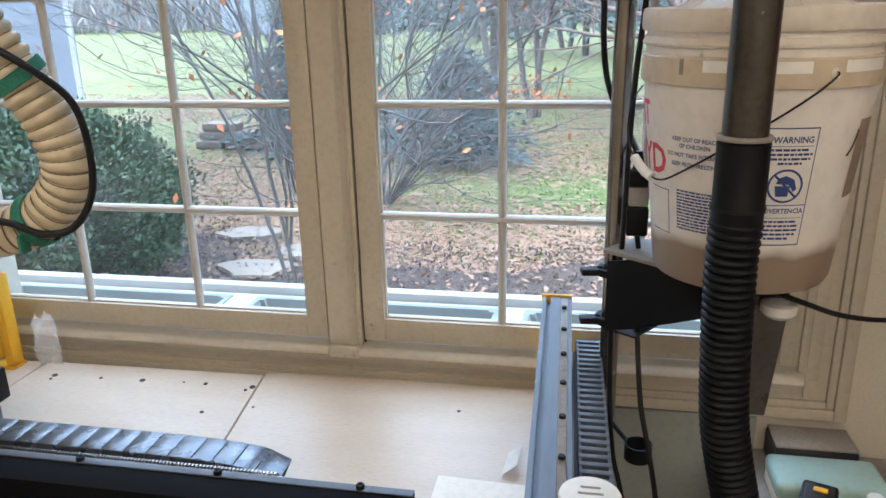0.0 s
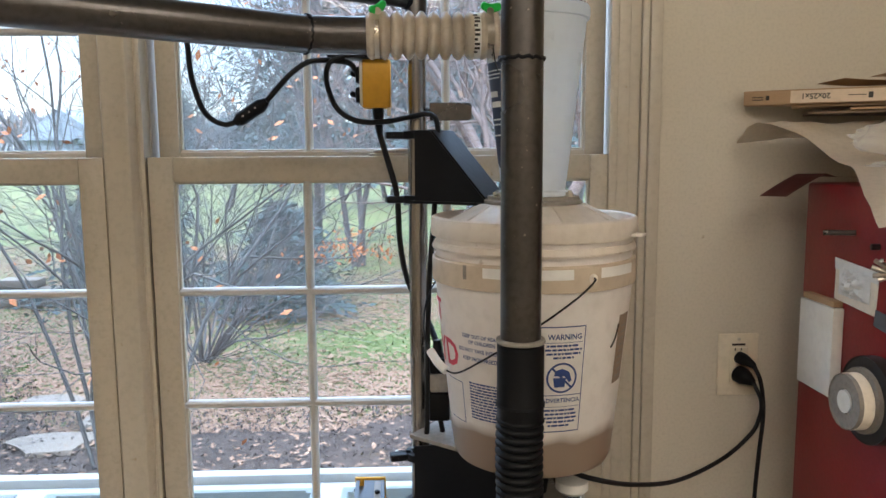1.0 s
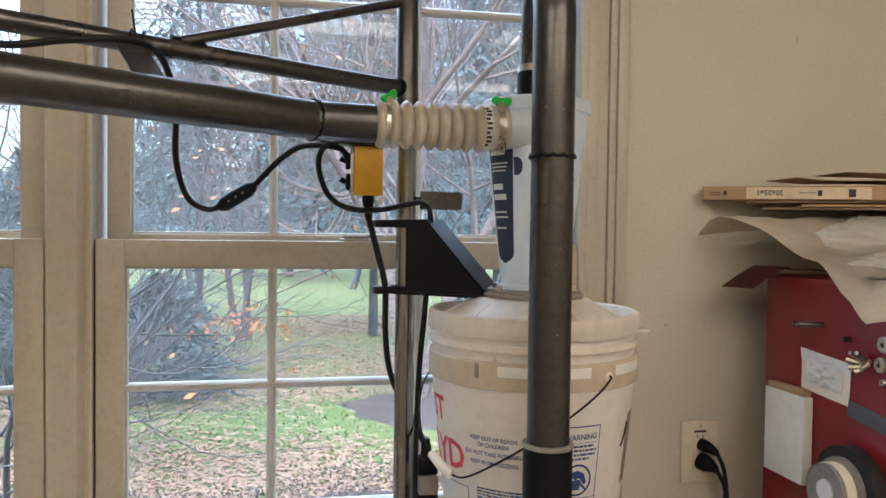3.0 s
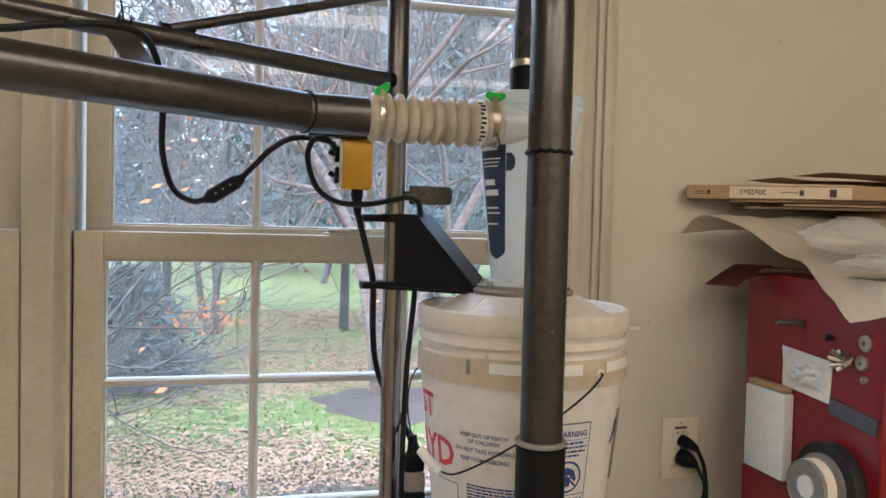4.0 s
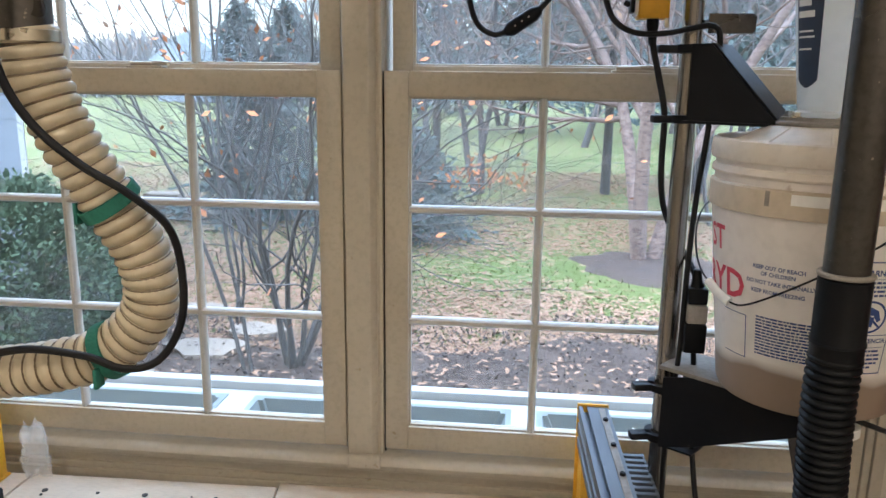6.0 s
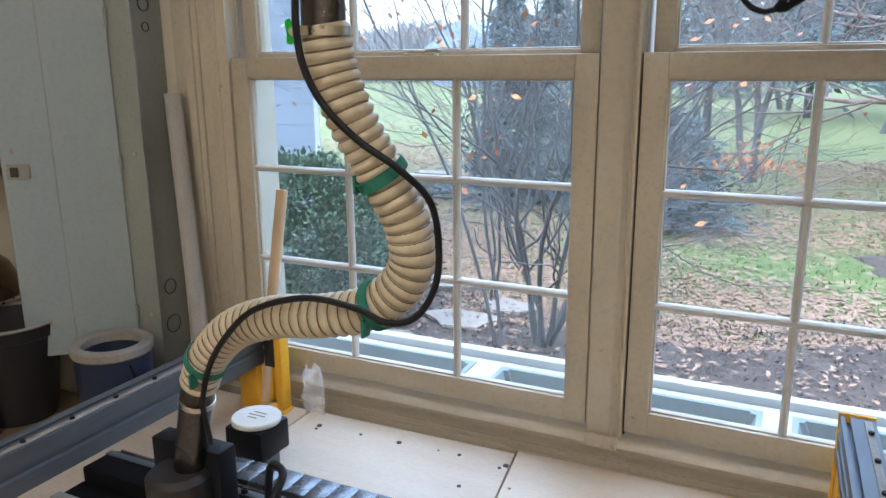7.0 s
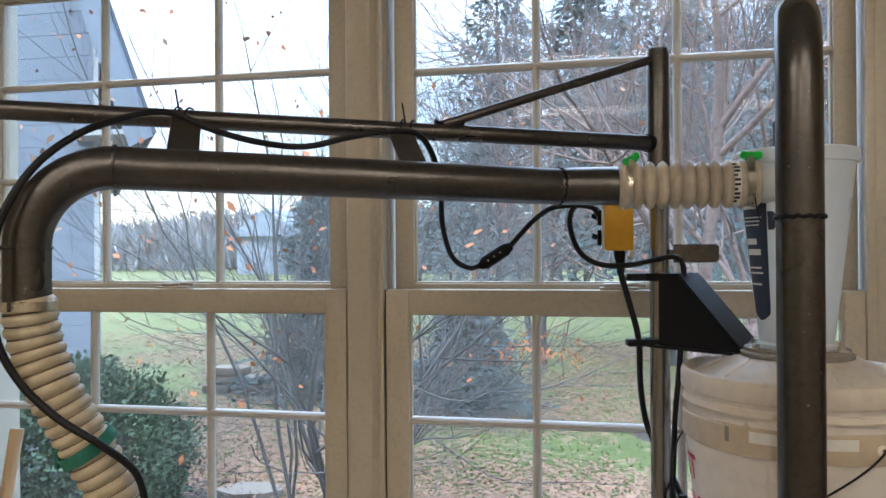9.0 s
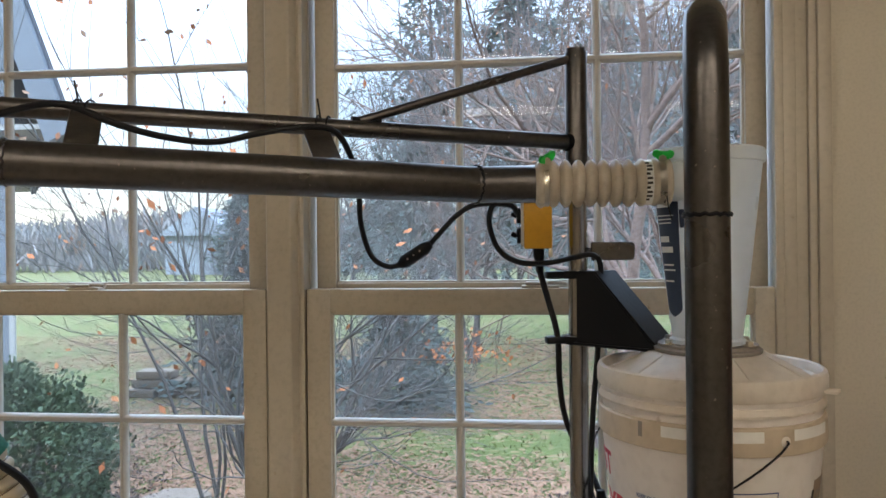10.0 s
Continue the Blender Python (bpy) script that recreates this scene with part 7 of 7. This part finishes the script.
for z in (1.585, 1.205, 0.80):
    part("screw", rings([(0.005, 0), (0.005, 0.002), (0.0, 0.003)], n=12, m=frame_of((-1.565, 1.3378, z), (1, 0, 0), (0, 0, 1))), M_CLAMP, ep)
hx, hy = -1.612, 1.334
dd = Vector((-0.215, -0.165, 0)).normalized()
dm = frame_of((hx, hy, 0.70), dd, (0, 0, 1))
door = part("door", prism([(0.0, 0.0), (0.255, 0.0), (0.265, 0.010), (0.265, 0.938), (0.255, 0.948), (0.0, 0.948)], 0.004, dm, 0.0012), M_PDOOR, ep, "pale blue-grey panel door")
side = (dm.to_3x3() @ Vector((0, 0, 1))).normalized()
face = side if side.y < 0 else -side
part("crease", box(0.148, 0.1505, 0.004, 0.944, -0.0016, 0.0056, m=dm), M_GREY, door, smooth=0)
part("latch", box(0.204, 0.254, 0.45, 0.485, -0.006, 0.010, 0.002, m=dm), M_DUST, door, "grey sliding latch")
part("latch_hole", box(0.228, 0.246, 0.456, 0.479, -0.0075, 0.0115, 0.001, m=dm), M_INK_K, door)
part("sticker", box(0.235, 0.242, 0.51, 0.522, -0.0006, 0.0046, m=dm), M_DUST, door, smooth=0)
for z in (0.80, 1.18, 1.52):
    part("hinge", rod((hx + 0.004, hy - 0.002, z - 0.022), (hx + 0.004, hy - 0.002, z + 0.022), 0.004, 10), M_GREY, ep)
part("wall_board", box(-1.96, -1.476, 1.441, 1.4498, 1.70, 1.768, 0.002), M_TRIM, ep, "painted backing board")
alone("foam_tube", sweep([(-1.405, 1.33, 0.45), (-1.44, 1.37, 0.80), (-1.493, 1.405, 1.345)], 0.021, 20), material("grey_foam", (0.40, 0.38, 0.36), 0.9, big=10, fine=200, mix=0.4, bump=0.3), "grey foam pipe sleeve leaning beside the panel", "pipe sleeve")
# branch-like ornament on the panel
orn = thing("driftwood_ornament", (-1.70, 1.39, 1.70), "pale woven twig ornament standing on the panel", "ornament")
r6 = random.Random(12)
M_DRIFT = material("pale_driftwood", (0.38, 0.31, 0.24), 0.8, second=(0.26, 0.21, 0.16), big=20, fine=90, mix=0.5, bump=0.1)
for k in range(22):
    a = -1.3 + 2.6 * k / 21
    p0 = Vector((-1.70 + 0.05 * math.sin(a), 1.385 + r6.uniform(-0.02, 0.02), 1.7005))
    p2 = p0 + Vector((0.10 * math.sin(a) + r6.gauss(0, 0.02), r6.gauss(0, 0.01), 0.09 + 0.03 * math.cos(a) + r6.uniform(-0.02, 0.02)))
    p1 = (p0 + p2) / 2 + Vector((r6.gauss(0, 0.02), -0.012, r6.gauss(0, 0.01)))
    part("twig", sweep(smooth_path([p0, p1, p2], 0.012), lambda s: 0.0055 - 0.015 * s, 7), M_DRIFT, orn)
for k in range(4):
    ring = [Vector((-1.70 + (0.035 + 0.022 * k) * math.cos(3.1416 * i / 14), 1.375, 1.704 + (0.02 + 0.016 * k) * math.sin(3.1416 * i / 14))) for i in range(15)]
    part("woven_ring", sweep(ring, 0.0045, 6), M_DRIFT, orn)
part("tip", rod((-1.645, 1.39, 1.80), (-1.640, 1.39, 1.895), 0.006, 8), M_DRIFT, orn)
bk = thing("ribbed_tile", (-1.60, 1.40, 1.70), "small ribbed brown wooden block on the panel", "block")
for k in range(5):
    part("rib", box(-1.655, -1.545, 1.39, 1.43, 1.7005 + 0.011 * k, 1.710 + 0.011 * k, 0.002, m=Matrix.Translation((0.004 * k, 0, 0))), material("rib_wood", (0.14, 0.10, 0.07), 0.7, big=20, fine=90) if k == 0 else bpy.data.materials["rib_wood"], bk)
# hanging figure replaced by a plain spindle, and dark shelf with fan housing
sp = thing("spindle_ornament", (-1.86, 1.42, 1.72), "small pale turned ornament hanging by the panel", "ornament")
part("spindle", rings([(0.0, 1.70), (0.008, 1.705), (0.014, 1.73), (0.008, 1.75), (0.016, 1.775), (0.010, 1.80), (0.013, 1.82), (0.0, 1.832)], (-1.862, 1.425), 20), M_DUST, sp)
part("cross_bar", rod((-1.89, 1.425, 1.772), (-1.835, 1.425, 1.785), 0.005, 8), M_DUST, sp)
shf = thing("wall_shelf", (-2.2, 1.35, 1.80), "dark steel shelf frame with a fan housing", "shelf")
part("upright", box(-1.885, -1.835, 1.39, 1.4495, 1.80, 2.58, 0.003), M_DARK, shf)
part("shelf_board", box(-2.74, -1.86, 1.16, 1.4490, 1.785, 1.81, 0.003), M_DARK, shf)
part("bottom_lip", box(-2.74, -1.86, 1.155, 1.1595, 1.765, 1.82, 0.001), M_BLACK, shf)
part("diagonal", rod((-2.10, 1.25, 1.87), (-1.86, 1.25, 2.18), 0.020, 4), M_GREY, shf)
part("fan_case", rings([(0.02, 1.83), (0.10, 1.83), (0.15, 1.86), (0.16, 1.95), (0.15, 2.04), (0.10, 2.08), (0.0, 2.08)], (-2.05, 1.30), 32), M_DARK, shf)
for k in range(7):
    part("vent_ring", rings([(0.152, 1.865 + 0.025 * k), (0.166, 1.868 + 0.025 * k), (0.166, 1.876 + 0.025 * k), (0.152, 1.879 + 0.025 * k)], (-2.05, 1.30), 32, closed=True), M_BLACK, shf)
# lower west shelf with pots, bowl, crates and the ring-topped bucket
wsh = thing("storage_bench", (-2.1, 1.1, 0), "dark wooden storage bench along the wall", "bench")
part("top", box(-2.74, -1.42, 0.92, 1.33, 0.500, 0.53, 0.004), M_OLDWOOD, wsh)
part("front", box(-2.70, -1.44, 0.94, 0.96, 0.0, 0.4995), M_DARK, wsh, smooth=0)
part("mid_shelf", box(-2.74, -2.00, 1.20, 1.449, 1.135, 1.16, 0.003), M_OLDWOOD, wsh)
part("back_board", box(-2.74, -1.93, 1.430, 1.4492, 1.1605, 1.72, 0.002), M_DARK, wsh)
part("ledger", box(-2.36, -2.24, 1.19, 1.1995, 1.165, 1.178, 0.001), M_WHITEP, wsh, "small white card")
part("post", box(-2.72, -2.66, 1.22, 1.30, 0.5305, 1.1345), M_OLDWOOD, wsh, smooth=0)
rb = thing("ring_bucket", (-1.55, 1.2, 0.53), "dark blue bucket with a thick grey rim", "bucket")
RBX, RBY = -1.540, 1.19
part("body", rings([(0.0, 0.5305), (0.074, 0.5305), (0.080, 0.54), (0.087, 0.765), (0.080, 0.765), (0.075, 0.62), (0.0, 0.62)], (RBX, RBY), 48), M_BLUEP, rb)
part("rim", rings([(0.068, 0.760), (0.089, 0.759), (0.092, 0.763), (0.092, 0.779), (0.089, 0.783), (0.070, 0.783), (0.066, 0.779)], (RBX, RBY), 48, closed=True), M_DUST, rb, "thick grey rim")
part("filling", rings([(0.0, 0.742), (0.045, 0.742), (0.055, 0.735), (0.0655, 0.73)], (RBX, RBY), 40, cap=False), M_WHITEP, rb, "pale lining inside")
part("handle", sweep(smooth_path([(RBX + 0.088, RBY - 0.03, 0.75), (RBX + 0.104, RBY - 0.03, 0.71), (RBX + 0.100, RBY - 0.02, 0.665), (RBX + 0.084, RBY - 0.02, 0.65)], 0.008), 0.003, 8), M_BLACK, rb)
for name, label, x, y, h, r, mat in (("plant_pot", "dusty dark plastic plant pot", -1.90, 1.18, 0.26, 0.125, M_DARK), ("plant_pot", "dusty dark plastic plant pot", -2.16, 1.22, 0.24, 0.12, M_DARK)):
    t = thing(name, (x, y, 0.53), label, "pot", "plant pots")
    part("wall", rings([(0.0, 0.5305), (r * 0.72, 0.5305), (r * 0.96, 0.53 + h * 0.86), (r, 0.53 + h * 0.87), (r * 1.03, 0.53 + h), (r * 0.96, 0.53 + h), (r * 0.92, 0.53 + h * 0.85), (r * 0.65, 0.56), (0.0, 0.56)], (x, y), 40), mat, t)
    part("rim", rings([(r * 1.035, 0.53 + h * 0.985), (r * 1.07, 0.53 + h), (r * 1.035, 0.53 + h * 1.02), (r * 0.97, 0.53 + h * 1.005)], (x, y), 40, closed=True), M_DUST, t, "dusty rim")
bw = thing("metal_bowl", (-2.17, 1.22, 0.80), "dark bronze metal bowl turned over on the pots", "bowl")
part("shell", rings([(0.17, 0.800), (0.175, 0.805), (0.165, 0.83), (0.14, 0.885), (0.09, 0.93), (0.0, 0.945)], (-2.17, 1.22), 48), material("bronze", (0.16, 0.12, 0.08), 0.25, 0.9, big=6, fine=60, mix=0.5), bw)
part("rim", rings([(0.172, 0.798), (0.182, 0.800), (0.182, 0.805), (0.172, 0.807)], (-2.17, 1.22), 48, closed=True), M_CLAMP, bw)
for k, x in enumerate((-1.965, -1.875)):
    t = thing("black_crate", (x, 1.02, 0.53), "tall open black plastic box", "box", "black boxes")
    part("front", box(x - 0.040, x + 0.040, 0.965, 0.970, 0.5305, 0.735, 0.001), M_RUBBER, t)
    part("back", box(x - 0.040, x + 0.040, 1.075, 1.080, 0.5305, 0.735, 0.001), M_RUBBER, t)
    part("side", box(x - 0.040, x - 0.035, 0.9702, 1.0748, 0.5305, 0.735), M_RUBBER, t, smooth=0)
    part("side", box(x + 0.035, x + 0.040, 0.9702, 1.0748, 0.5305, 0.735), M_RUBBER, t, smooth=0)
    part("base", box(x - 0.0348, x + 0.0348, 0.9702, 1.0748, 0.5305, 0.536), M_RUBBER, t, smooth=0)
    part("rim", box(x - 0.043, x + 0.043, 0.962, 0.9648, 0.722, 0.738, 0.001), M_DARK, t)
